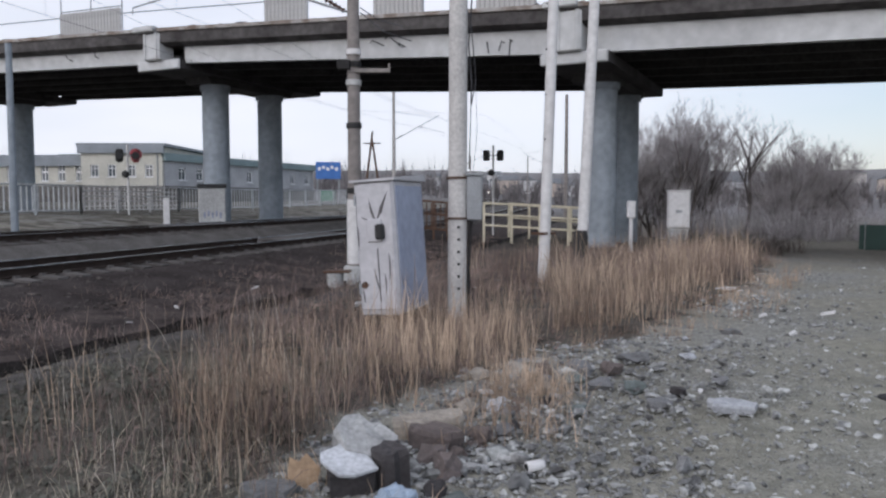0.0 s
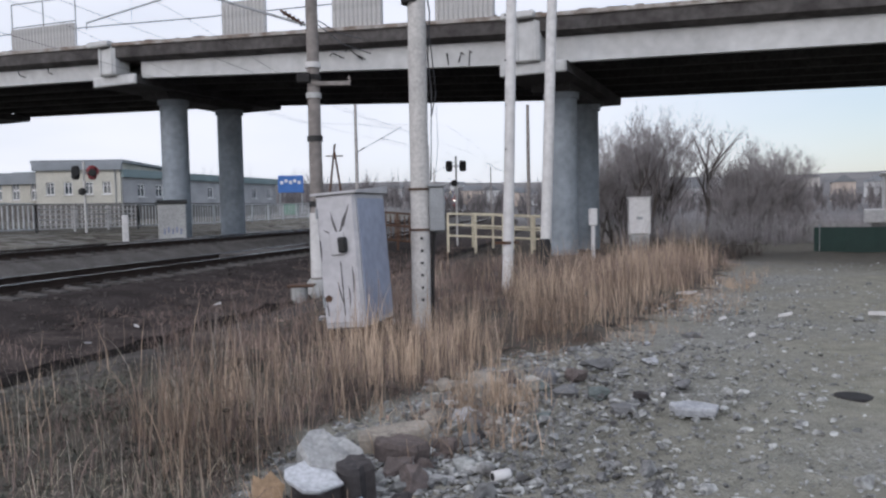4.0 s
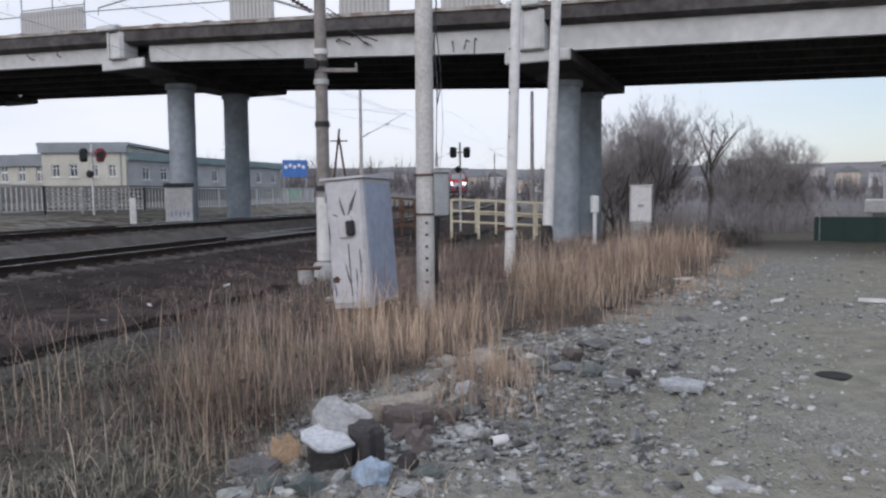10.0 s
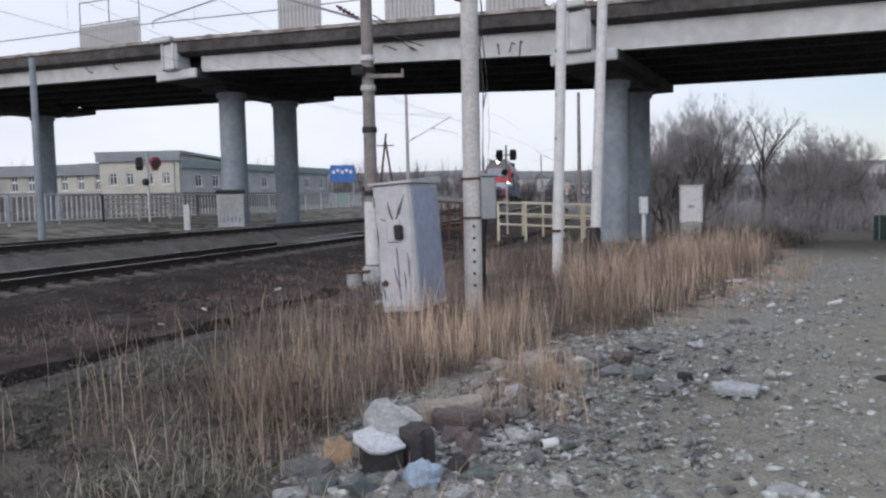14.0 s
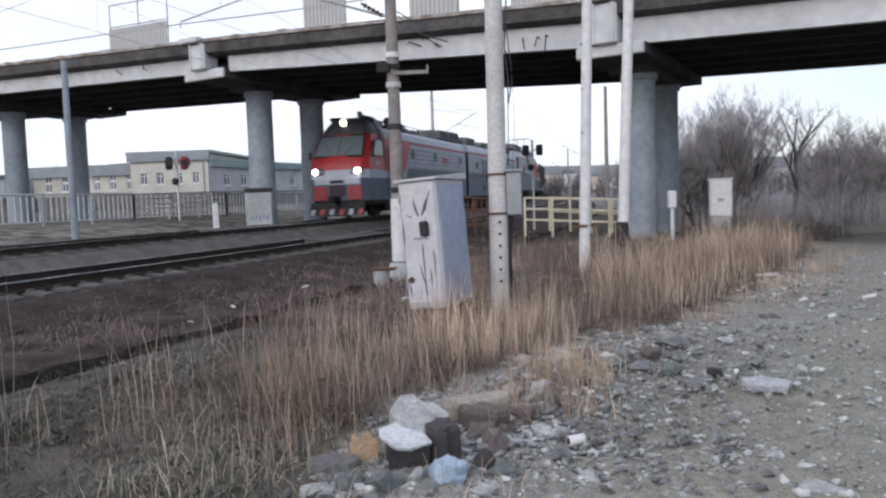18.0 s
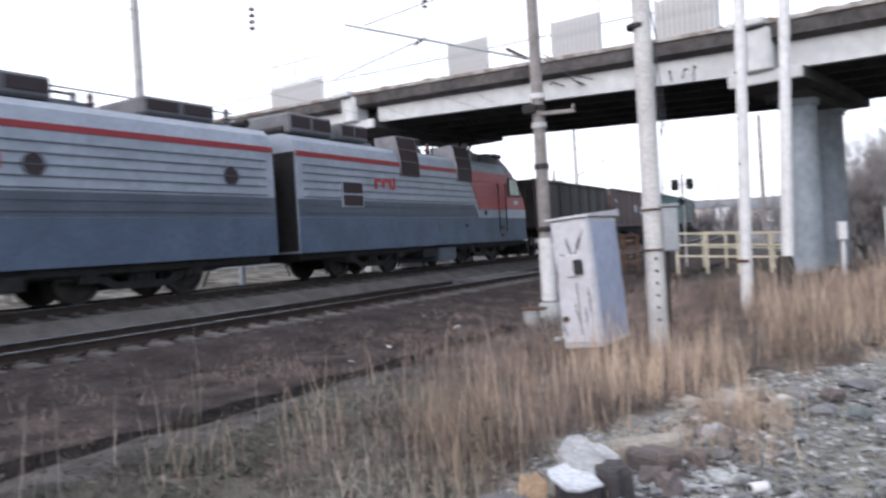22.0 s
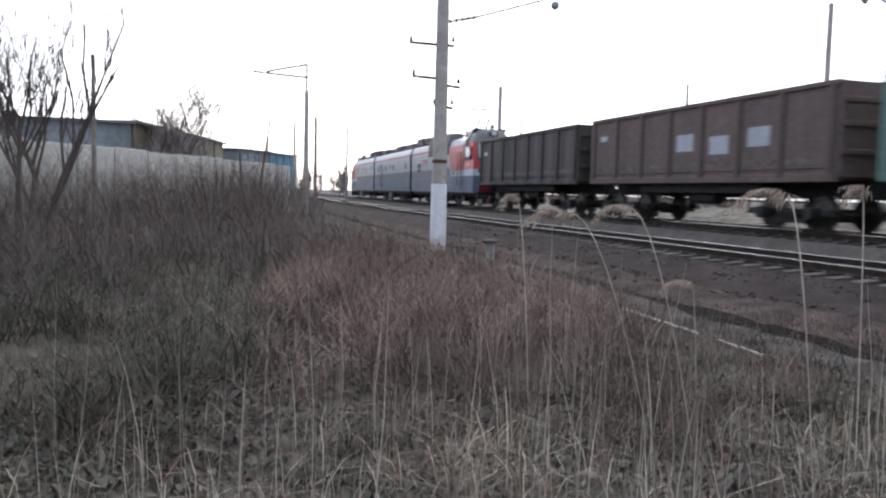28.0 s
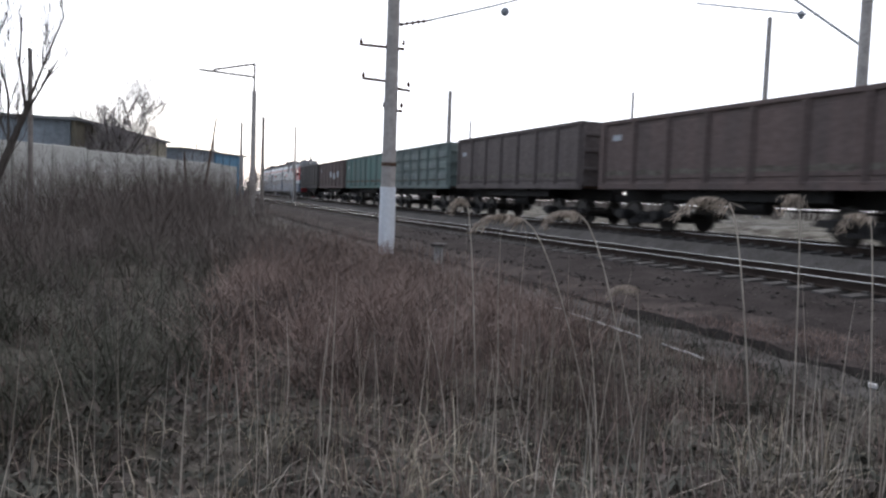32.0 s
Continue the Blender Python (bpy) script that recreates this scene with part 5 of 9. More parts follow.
# ---- beside the camera, looking north: poles, cabinets, fences ----
def at(x, y, rz=0.0, dz=0.0):
    return Matrix.Translation((x, y, ground_z(x, y) + dz)) @ Matrix.Rotation(radians(rz), 4, "Z")


M_SCORCH = mat("sooty_scratch", (0.10, 0.095, 0.095), 0.8, var=0.3)


M_WHITEWASH = mat("blue_white_whitewash", (0.74, 0.77, 0.82), 0.8, var=0.1, scale=4, fine=9)


def relay_cabinet():
    """Leaning railway relay cabinet on angle-iron legs."""
    m = Matrix.Translation((-0.53, 10.63, ground_z(-0.5, 10.6))) @ Matrix.Rotation(radians(-19), 4, "Z") @ Matrix.Rotation(radians(-3.8), 4, "Y")
    c = thing("relay_cabinet", "tall light grey metal relay cabinet, scratched and leaning on short legs", "cabinet", m)
    w, d, z0, z1 = 0.55, 1.06, 0.2, 1.93
    body = part("body", Geo().box((0, 0, (z0 + z1) / 2), (w, d, z1 - z0), b=0.02), M_CABFRONT, c)
    part("lid", Geo().prism([(-d / 2 - 0.05, z1), (d / 2 + 0.05, z1 - 0.0), (d / 2 + 0.05, z1 + 0.1), (-d / 2 - 0.05, z1 + 0.03)], -w / 2 - 0.04, w / 2 + 0.04, lambda a, b, h: (h, a, b)), M_CABFRONT, c, "sloping sheet lid")
    door = part("door", Geo().box((0, -d / 2 - 0.012, (z0 + z1) / 2 + 0.02), (w - 0.05, 0.025, z1 - z0 - 0.1), b=0.01), M_CABFRONT, c)
    part("lock_box", Geo().box((0.08, -d / 2 - 0.06, 1.28), (0.11, 0.09, 0.2), b=0.02), M_BLACKPAINT, door, "black lock cover")
    part("lock_plate", Geo().box((0.0, -d / 2 - 0.035, 1.3), (0.2, 0.03, 0.3), b=0.012), M_CABFRONT, door, "pale bolted lock plate")
    part("door_crease", Geo().box((0.02, -d / 2 - 0.027, 0.72), (0.014, 0.006, 0.7)), M_SCORCH, door, "dark crease line in the sheet")
    part("rust_patch", Geo().prism([(-0.06, 0), (0.02, 0.05), (0.07, 0.0), (0.03, -0.05), (-0.03, -0.04)], -d / 2 - 0.0275, -d / 2 - 0.0255, lambda a, b, h: (a - 0.2, h, b + 0.6)), M_RUST, door, "rust stain")
    for z in (0.55, 1.7):
        part("hinge", Geo().tube((-w / 2 + 0.02, -d / 2 - 0.03, z - 0.07), (-w / 2 + 0.02, -d / 2 - 0.03, z + 0.07), 0.018, n=8), M_STEEL, door)
    # soot and scratch marks on the door
    y = -d / 2 - 0.0265
    strokes = (((0.10, 1.50), (0.13, 1.66), (0.21, 1.80)), ((0.06, 1.46), (0.09, 1.60), (0.17, 1.72)), ((0.02, 1.40), (-0.04, 1.52), (-0.06, 1.70)), ((0.03, 1.42), (-0.10, 1.42), (-0.18, 1.48)), ((0.04, 1.40), (0.05, 1.50), (0.12, 1.56)),
               ((-0.04, 0.80), (-0.02, 0.62), (0.03, 0.48)), ((0.10, 0.74), (0.12, 0.60), (0.10, 0.46)), ((0.17, 1.0), (0.19, 0.8), (0.16, 0.62)), ((-0.24, 1.36), (-0.235, 1.2), (-0.24, 1.05)), ((-0.22, 0.55), (-0.2, 0.44), (-0.21, 0.34)))
    for i, (p, q, r_) in enumerate(strokes):
        wd = 0.016 if i < 5 else 0.011
        n = 6
        up, dn = [], []
        for k in range(n + 1):
            t = k / n
            x = (1 - t) ** 2 * p[0] + 2 * t * (1 - t) * q[0] + t * t * r_[0]
            z = (1 - t) ** 2 * p[1] + 2 * t * (1 - t) * q[1] + t * t * r_[1]
            e = wd * math.sin(math.pi * (0.12 + 0.85 * t))
            up.append((x - e, y, z))
            dn.append((x + e, y, z + 0.006))
        g = Geo().add(up + dn, [(k, k + 1, n + 2 + k, n + 1 + k) for k in range(n)])
        part("scorch_mark", g, M_SCORCH, door, "dark scratch")
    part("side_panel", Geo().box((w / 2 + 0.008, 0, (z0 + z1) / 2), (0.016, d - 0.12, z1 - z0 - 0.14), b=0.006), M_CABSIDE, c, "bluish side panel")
    for sx in (-1, 1):
        for sy in (-1, 1):
            part("leg", Geo().box((sx * (w / 2 - 0.05), sy * (d / 2 - 0.06), 0.08), (0.06, 0.06, 0.36)), M_RUST, c)
    return c


M_CABSIDE = mat("cabinet_bluish_side", (0.31, 0.345, 0.44), 0.5, var=0.15, scale=1.5, fine=9, bump=0.06)
relay_cabinet()


def concrete_pole(name, label, x, y, top, r0, r1, material, lean=(0, 0), holes=False, dz=0.0):
    z = ground_z(x, y) - 0.3 + dz
    p = thing(name, label, "pole", Matrix.Translation((x, y, z)))
    h = top - z
    g = Geo()
    n = 7
    path = []
    for i in range(n + 1):
        t = i / n
        path.append((lean[0] * t, lean[1] * t, h * t, r0 + (r1 - r0) * t))
    ring = [(math.cos(2 * math.pi * i / 18), math.sin(2 * math.pi * i / 18)) for i in range(18)]
    g.sweep(ring, [lambda a, b, q=q: (q[0] + a * q[3], q[1] + b * q[3], q[2]) for q in path])
    part("shaft", g, material, p, smooth=True)
    if holes:
        for i in range(6):
            zz = 0.75 + i * 0.17
            part("hole_mark", Geo().tube((0.02, -r0 * 1.01, zz), (0.02, -r0 * 0.9, zz), 0.022, n=8), M_BLACKPAINT, p)
    return p


def band(p, z, r, material, h=0.08, dx=0.0):
    return part("clamp", Geo().lathe([(r, z - h / 2), (r + 0.018, z - h / 2), (r + 0.018, z + h / 2), (r, z + h / 2)], (dx, 0, 0), n=18), material, p, smooth=True)


def insulator_rod(p, a, b, n=5, r=0.05):
    """Ribbed insulator between two points."""
    a, b = Vector(a), Vector(b)
    g = Geo()
    for i in range(n):
        c0, c1 = a.lerp(b, (i + 0.15) / n), a.lerp(b, (i + 0.5) / n)
        g.tube(c0, c1, r, r * 0.55, n=10)
        g.tube(c1, a.lerp(b, (i + 1.15) / n), r * 0.45, r * 0.45, n=8)
    return part("insulator", g, M_INSUL, p)


# thick pale pole with a junction box
pp = concrete_pole("utility_pole", "pale grey round concrete pole with a grey junction box", 0.28, 10.95, 9.2, 0.135, 0.115, mat("pale_pole_concrete", (0.50, 0.48, 0.46), 0.85, var=0.22, scale=1.8, fine=22, bump=0.2), lean=(0.04, 0), holes=True)
box = part("junction_box", Geo().box((0.24, 0.05, 2.0), (0.22, 0.3, 0.62), b=0.02), M_STEEL, pp, "grey metal junction box")
part("box_hood", Geo().box((0.24, 0.05, 2.33), (0.26, 0.36, 0.03)), M_STEEL, box)
band(pp, 1.72, 0.13, M_RUST, 0.03)
band(pp, 2.28, 0.13, M_RUST, 0.03)
band(pp, 4.85, 0.125, M_DARK, 0.06, -0.05)
part("conduit", Geo().cable([(0.15, -0.02, 0.3), (0.17, 0.0, 1.3), (0.2, 0.02, 1.7)], 0.025, 8), M_DARK, pp)
part("hanging_cable", Geo().cable([(0.12, 0, 5.2), (0.2, 0.0, 4.7), (0.16, 0.0, 4.1), (0.2, 0.02, 3.6), (0.17, 0.02, 2.4)], 0.012), M_WIRE, pp)

# dark catenary mast with brackets and a cantilever over the tracks
def catenary_mast(x, y, top, label, r0=0.17, material=None, arms=True, arm_to=None, painted=0.0, dz=0.0):
    m_ = material or M_POLEGREY
    p = concrete_pole("catenary_mast", label, x, y, top, r0, r0 * 0.72, m_, dz=dz)
    z0 = p.matrix_basis.translation.z
    if painted:
        part("painted_foot", Geo().lathe([(r0 + 0.014, 0.3), (r0 + 0.008, 0.3 + painted)], n=18), M_WHITEWASH, p, "whitewashed foot", smooth=True)
    if arm_to is not None:
        d = Vector((arm_to[0] - x, arm_to[1] - y, 0))
        L = d.length
        d.normalize()
        za = arm_to[2] - z0
        strut = Geo().tube(d * r0 + Vector((0, 0, za - 0.9)), d * (L + 0.1) + Vector((0, 0, za + 0.9)), 0.03, n=8)
        part("cantilever_tube", strut, M_STEEL, p)
        insulator_rod(p, d * (r0 + 0.05) + Vector((0, 0, za - 0.88)), d * (r0 + 0.55) + Vector((0, 0, za - 0.56)), r=0.065)
        part("tie_rod", Geo().tube(d * r0 + Vector((0, 0, za + 1.25)), d * L * 0.92 + Vector((0, 0, za + 0.75)), 0.014, n=6), M_WIRE, p)
        part("registration_arm", Geo().tube(d * L * 0.55 + Vector((0, 0, za + 0.1)), d * (L + 0.5) + Vector((0, 0, za - 0.45)), 0.018, n=6).tube(d * (L + 0.5) + Vector((0, 0, za - 0.45)), d * (L + 0.5) + Vector((0, 0, za - 0.62)), 0.012, n=6), M_STEEL, p)
        insulator_rod(p, d * L * 0.55 + Vector((0, 0, za + 0.1)), d * (L * 0.55 + 0.35) + Vector((0, 0, za - 0.02)), r=0.05)
    return p


nearc = on_line(-17, GAP, 0)
dm = catenary_mast(-1.88, 17.5, 10.2, "dark stained concrete catenary mast with clamps and a bracket", 0.16, M_POLEDARK, arm_to=(nearc.x, nearc.y, 6.75))
part("concrete_footing", Geo().lathe([(0.27, 0.25), (0.27, 0.78), (0.22, 0.86)], n=16), M_CONC, dm, "cracked footing collar", smooth=True)
part("whitewash", Geo().lathe([(0.181, 0.9), (0.172, 2.35)], n=18), M_WHITE, dm, "whitewashed lower part", smooth=True)
for z, mt in ((4.0, M_BLACKPAINT), (2.55, M_BLACKPAINT), (4.95, M_CONC), (5.35, M_DARK), (5.62, M_WHITE)):
    band(dm, z, 0.155, mt, 0.12)
part("bracket", Geo().box((0.35, -0.1, 5.2), (0.95, 0.09, 0.09), b=0.01).box((0.8, -0.1, 5.28), (0.05, 0.05, 0.16)), M_POLEDARK, dm, "grimy side bracket")
part("bracket", Geo().box((-0.2, -0.16, 5.32), (0.3, 0.12, 0.22), b=0.02), M_DARK, dm)
part("cable_end", Geo().cable([(0.15, 0, 6.6), (0.6, -0.1, 6.3), (1.1, -0.2, 6.15)], 0.014), M_WIRE, dm)
part("cable_end", Geo().cable([(0.15, 0, 6.5), (0.7, -0.1, 6.05), (1.3, -0.1, 5.85)], 0.014), M_WIRE, dm)

rs = thing("concrete_stub", "short round concrete stub with a rusty plate on top", "post", at(-2.2, 16.55))
part("stub", Geo().lathe([(0.15, -0.2), (0.17, 0.1), (0.19, 0.42)], n=14), M_CONC, rs, smooth=True)
part("plate", Geo().box((0.05, 0, 0.45), (0.56, 0.36, 0.05), b=0.01), M_RUST, rs, "rusty steel plate")

solid("loose_cable", Geo().cable([(0.33, 11.0, 4.6), (0.47, 11.0, 4.1), (0.53, 11.02, 3.5), (0.54, 11.02, 3.3), (0.48, 11.02, 2.98)], 0.009, 5).cable([(0.54, 11.02, 3.3), (0.56, 11.0, 2.6), (0.49, 11.0, 1.9), (0.42, 11.0, 1.2)], 0.0035, 4), M_WIRE, "loose dark cable hanging beside the pole", "cable")

p3 = concrete_pole("utility_pole", "slim whitewashed pole with a ring clamp near its foot", 2.17, 15.95, 9.0, 0.115, 0.10, M_WHITE, lean=(0.27, 0))
band(p3, 1.28, 0.115, M_RUST, 0.06)
part("ring_bracket", Geo().box((-0.15, 0, 1.28), (0.2, 0.05, 0.05)).box((0.15, 0, 1.28), (0.2, 0.05, 0.05)), M_RUST, p3)
for i in range(4):
    part("hole_mark", Geo().tube((0.01 * i, -0.118, 3.2 + 0.9 * i), (0.01 * i, -0.1, 3.2 + 0.9 * i), 0.02, n=8), M_BLACKPAINT, p3)
p4 = concrete_pole("utility_pole", "white painted pole with a black tarred foot", 4.0, 21.5, 9.6, 0.16, 0.135, M_WHITE, lean=(0.39, 0))
part("tarred_foot", Geo().lathe([(0.2, 0.1), (0.19, 1.1), (0.172, 1.12)], n=14), M_BLACKPAINT, p4)
part("top_bracket", Geo().box((0.6, 0, 8.6), (0.8, 0.07, 0.07)), M_RUST, p4)

# small white marker post and the white equipment box
mp_ = thing("marker_post", "white marker post with a thicker box top", "post", at(6.1, 24.3))
part("post", Geo().tube((0, 0, -0.1), (0, 0, 1.1), 0.065, n=12), M_WHITE, mp_)
part("top_box", Geo().box((0, 0, 1.36), (0.26, 0.2, 0.55), b=0.03), M_WHITE, mp_)
wb = thing("equipment_box", "white metal equipment box on a narrower grey pedestal", "box", at(8.48, 27.1, -14))
part("pedestal", Geo().prism([(-0.34, 0.7), (0.34, 0.7), (0.22, 0.0), (-0.34, 0.0)], -0.2, 0.2, lambda a, b, h: (a, h, b)), M_CONC, wb)
bx = part("housing", Geo().box((0, 0, 1.36), (0.76, 0.5, 1.3), b=0.025), M_WHITE, wb)
part("door", Geo().box((0, -0.262, 1.36), (0.68, 0.02, 1.2), b=0.008), M_WHITE, wb)
part("number_smudge", Geo().box((0, -0.274, 1.3), (0.22, 0.004, 0.1)), M_STEEL, wb, "faint plain bar")
part("roof_sheet", Geo().box((0, 0, 2.03), (0.84, 0.58, 0.04)), M_WHITE, wb)
part("strut", Geo().tube((0.3, 0.1, 0.7), (0.42, 0.1, 0.0), 0.03, n=6), M_STEEL, wb)


def tube_fence(a, b, h, bays, label, rails, material, infill=0, rz=0.045, group="", ends=None):
    """Metal fence from a to b on the ground with posts and rails; infill: balusters a bay."""
    a, b = Vector((*a, 0)), Vector((*b, 0))
    f = thing("fence", label, "fence", group=group)
    for i in range(bays + 1):
        p = a.lerp(b, i / bays)
        z = ground_z(p.x, p.y) if ends is None else ends[0] + (ends[1] - ends[0]) * i / bays
        part("post", Geo().box((p.x, p.y, z + h / 2 - 0.1), (0.09, 0.09, h + 0.2), b=0.01), material, f)
        if i == bays:
            break
        q = a.lerp(b, (i + 1) / bays)
        zq = ground_z(q.x, q.y) if ends is None else ends[0] + (ends[1] - ends[0]) * (i + 1) / bays
        for r in rails:
            part("rail", Geo().tube((p.x, p.y, z + h * r), (q.x, q.y, zq + h * r), rz, n=6), material, f)
        for k in range(infill):
            c = p.lerp(q, (k + 0.5) / infill)
            zc = z + (zq - z) * (k + 0.5) / infill
            part("baluster", Geo().box((c.x, c.y, zc + h * 0.52), (0.05, 0.05, h * 0.8)), material, f)
    return f


tube_fence((5.9, 28.35), (1.75, 29.6), 1.32, 4, "faded cream tube fence beside the crossing", (0.98, 0.66, 0.34), M_YELLOW, ends=(0.03, 0.25))
tube_fence((6.25, 31.1), (2.95, 32.2), 1.25, 4, "faded cream tube fence behind the first one", (0.98, 0.5), M_YELLOW, rz=0.035, ends=(0.1, 0.3))
tube_fence((0.35, 30.05), (-0.75, 30.4), 1.3, 2, "rusty brown barrier frame beside the crossing", (0.98, 0.6, 0.15), M_RUST, 3, ends=(0.28, 0.38))
# long fence beyond the far track, partly filled with pale panels
fl0, fl1, fl2, fl3 = (on_line(s, -9.2) for s in (4, -29.5, -37, -62))
M_FENCEGREY = mat("grey_fence_paint", (0.50, 0.515, 0.52), 0.7, var=0.25, scale=4)
tube_fence(fl0.xy, fl1.xy, 1.3, 13, "weathered grey steel fence beyond the tracks", (0.98, 0.12), M_FENCEGREY, 9, group="fence beyond the tracks")
tube_fence(fl1.xy, fl2.xy, 1.3, 3, "pale painted lattice fence bay beyond the tracks", (0.98, 0.8, 0.62, 0.44, 0.26, 0.12), M_WHITE, 7, rz=0.03, group="fence beyond the tracks")
tube_fence(fl2.xy, fl3.xy, 1.3, 9, "weathered grey steel fence beyond the tracks", (0.98, 0.12), M_FENCEGREY, 9, group="fence beyond the tracks")

# low concrete shelter box by the column with faded paint scrawl
cb = thing("concrete_box", "low grey concrete housing with faded blue scrawl and a dark top", "housing", at(-9.05, 30.6, 20))
part("body", Geo().box((0, 0, 0.78), (1.0, 0.9, 1.66), b=0.03), M_CONC, cb)
part("cover", Geo().box((0, 0, 1.64), (1.1, 1.0, 0.16), b=0.02), M_BLACKPAINT, cb)
M_SCRAWL = mat("faded_blue_scrawl", (0.24, 0.26, 0.36), 0.7, var=0.3, scale=8)
g = Geo()
for i in range(5):
    g.box((-0.3 + i * 0.15, -0.455, 0.5 + 0.06 * (i % 2)), (0.07, 0.006, 0.22))
part("scrawl", g, M_SCRAWL, cb, "faded blue paint scrawl")
solid("marker_peg", Geo().box((0, 0, 0.5), (0.25, 0.25, 1.2), b=0.03), M_WHITE, "short white concrete peg beside the housing", "post", at(-11.0, 31.0, 20))

# slim pale pole beyond the far track
lp = concrete_pole("lamp_post", "slim pale blue-grey pole beyond the far track", -13.15, 23.9, 6.45, 0.115, 0.095, M_COLUMN)


def traffic_signal(x, y, label, lit, hz=3.1, rz=20):
    """Level-crossing signal with two round lamps and a small one below."""
    s = thing("crossing_signal", label, "signal", at(x, y, rz))
    part("post", Geo().tube((0, 0, 0), (0, 0, hz + 0.5), 0.05, n=10), M_WHITE, s)
    for k in (-1, 1):
        h = part("lamp_head", Geo().box((k * 0.34, 0, hz), (0.34, 0.22, 0.62) if lit else (0.34, 0.2, 0.54), b=0.08 if lit else 0.06), M_REDBOARD if lit and k > 0 else M_BLACKPAINT, s)
        part("hood", Geo().lathe([(0.17, -0.3), (0.17, -0.1), (0.15, -0.1)], (k * 0.34, 0, hz), n=14, axis="Y"), M_BLACKPAINT, h)
        part("lens", Geo().tube((k * 0.34, -0.12, hz), (k * 0.34, -0.14, hz), 0.14, n=16), M_REDLENS if (lit and k > 0) else M_GLASS, h, "dark red lens" if lit and k > 0 else "")
    if lit:
        part("backboard", Geo().tube((0.36, 0.0, hz + 0.06), (0.36, 0.02, hz + 0.06), 0.27, n=20), M_REDBOARD, s)
    part("small_lamp", Geo().lathe([(0.03, 0.25), (0.15, 0.1), (0.17, -0.15), (0.03, -0.2)], (-0.1, 0, hz - 0.85), n=12, axis="Y"), M_BLACKPAINT, s)
    part("cross_bar", Geo().box((0, 0, hz), (0.7, 0.06, 0.06)), M_STEEL, s)
    return s


M_REDLENS = glow("red_signal_lens", (0.55, 0.03, 0.03), 0.5)
M_REDBOARD = mat("red_signal_board", (0.30, 0.05, 0.06), 0.5, var=0.2)
traffic_signal(-14.25, 35.2, "level-crossing signal with a red lamp head on a white post", True, 2.7, 22)
traffic_signal(2.69, 37.9, "level-crossing signal with two dark lamp heads behind the fence", False, 3.95, -4)

# planked level crossing between the rails
for u0, zt in ((0.0, Z_FAR), (GAP, Z_NEAR)):
    for u, w in ((u0, 1.3),):
        g = Geo()
        for i in range(5):
            m = Matrix.Translation(on_line(-27.5 + i * 1.05, u, zt - 0.15)) @ Matrix.Rotation(psi_at(-25) + math.pi / 2, 4, "Z")
            g.box(None, (1.0, w, 0.26), m=m, b=0.02)
        solid("crossing_slabs", g, M_DECKEDGE, "worn concrete slabs of the level crossing between rails", "crossing", kind="structure")

# catenary masts further up the line
for s, u, top, lab in ((-58, -3.6, 10.4, "grey catenary mast beyond the far track"), (-100, -3.6, 10.4, "grey catenary mast beyond the far track"), (-150, -3.6, 10.4, "grey catenary mast beyond the far track")):
    p = on_line(s, u)
    c = on_line(s, 0.0)
    catenary_mast(p.x, p.y, top, lab, 0.16, M_POLEGREY, arm_to=(c.x, c.y, 7.35))
concrete_pole("catenary_mast", "tall grey mast with a small lamp beyond the far track", -14.95, 21.3, 10.2, 0.17, 0.12, M_POLEGREY)
catenary_mast(10.86, 65.2, 10.6, "dark catenary mast beyond the bridge column", 0.19, M_POLEDARK)
for s, u, top in ((-98, 7.4, 10.0), (-145, 7.4, 10.0)):
    p, c = on_line(s, u), on_line(s, GAP)
    m = catenary_mast(p.x, p.y, top, "dark catenary mast beside the near track", 0.16, M_POLEDARK, arm_to=(c.x, c.y, 6.9))
    part("transformer", Geo().box((0.25, -0.1, 5.2), (0.4, 0.35, 0.7), b=0.04), M_STEEL, m)

# ---- buildings to the north-west ----
M_CREAM = mat("cream_render", (0.52, 0.50, 0.435), 0.85, var=0.2, scale=0.5, fine=6, bump=0.1)
M_GREYWALL = mat("grey_render", (0.42, 0.42, 0.425), 0.85, var=0.2, scale=0.5, fine=6, bump=0.1)
M_ROOFDARK = mat("dark_roof_sheet", (0.16, 0.17, 0.18), 0.7, var=0.2, scale=0.5)
M_TEAL = mat("teal_roof_edge", (0.2, 0.26, 0.265), 0.6, var=0.2, scale=0.5)
M_PLINTH = mat("dark_stained_plinth", (0.15, 0.14, 0.13), 0.9, var=0.35, scale=0.6, fine=6)
M_FASCIA = mat("blue_grey_fascia", (0.23, 0.25, 0.27), 0.6, var=0.2, scale=0.6)
M_FRAMEW = mat("white_window_frame", (0.7, 0.7, 0.7), 0.5, var=0.1)


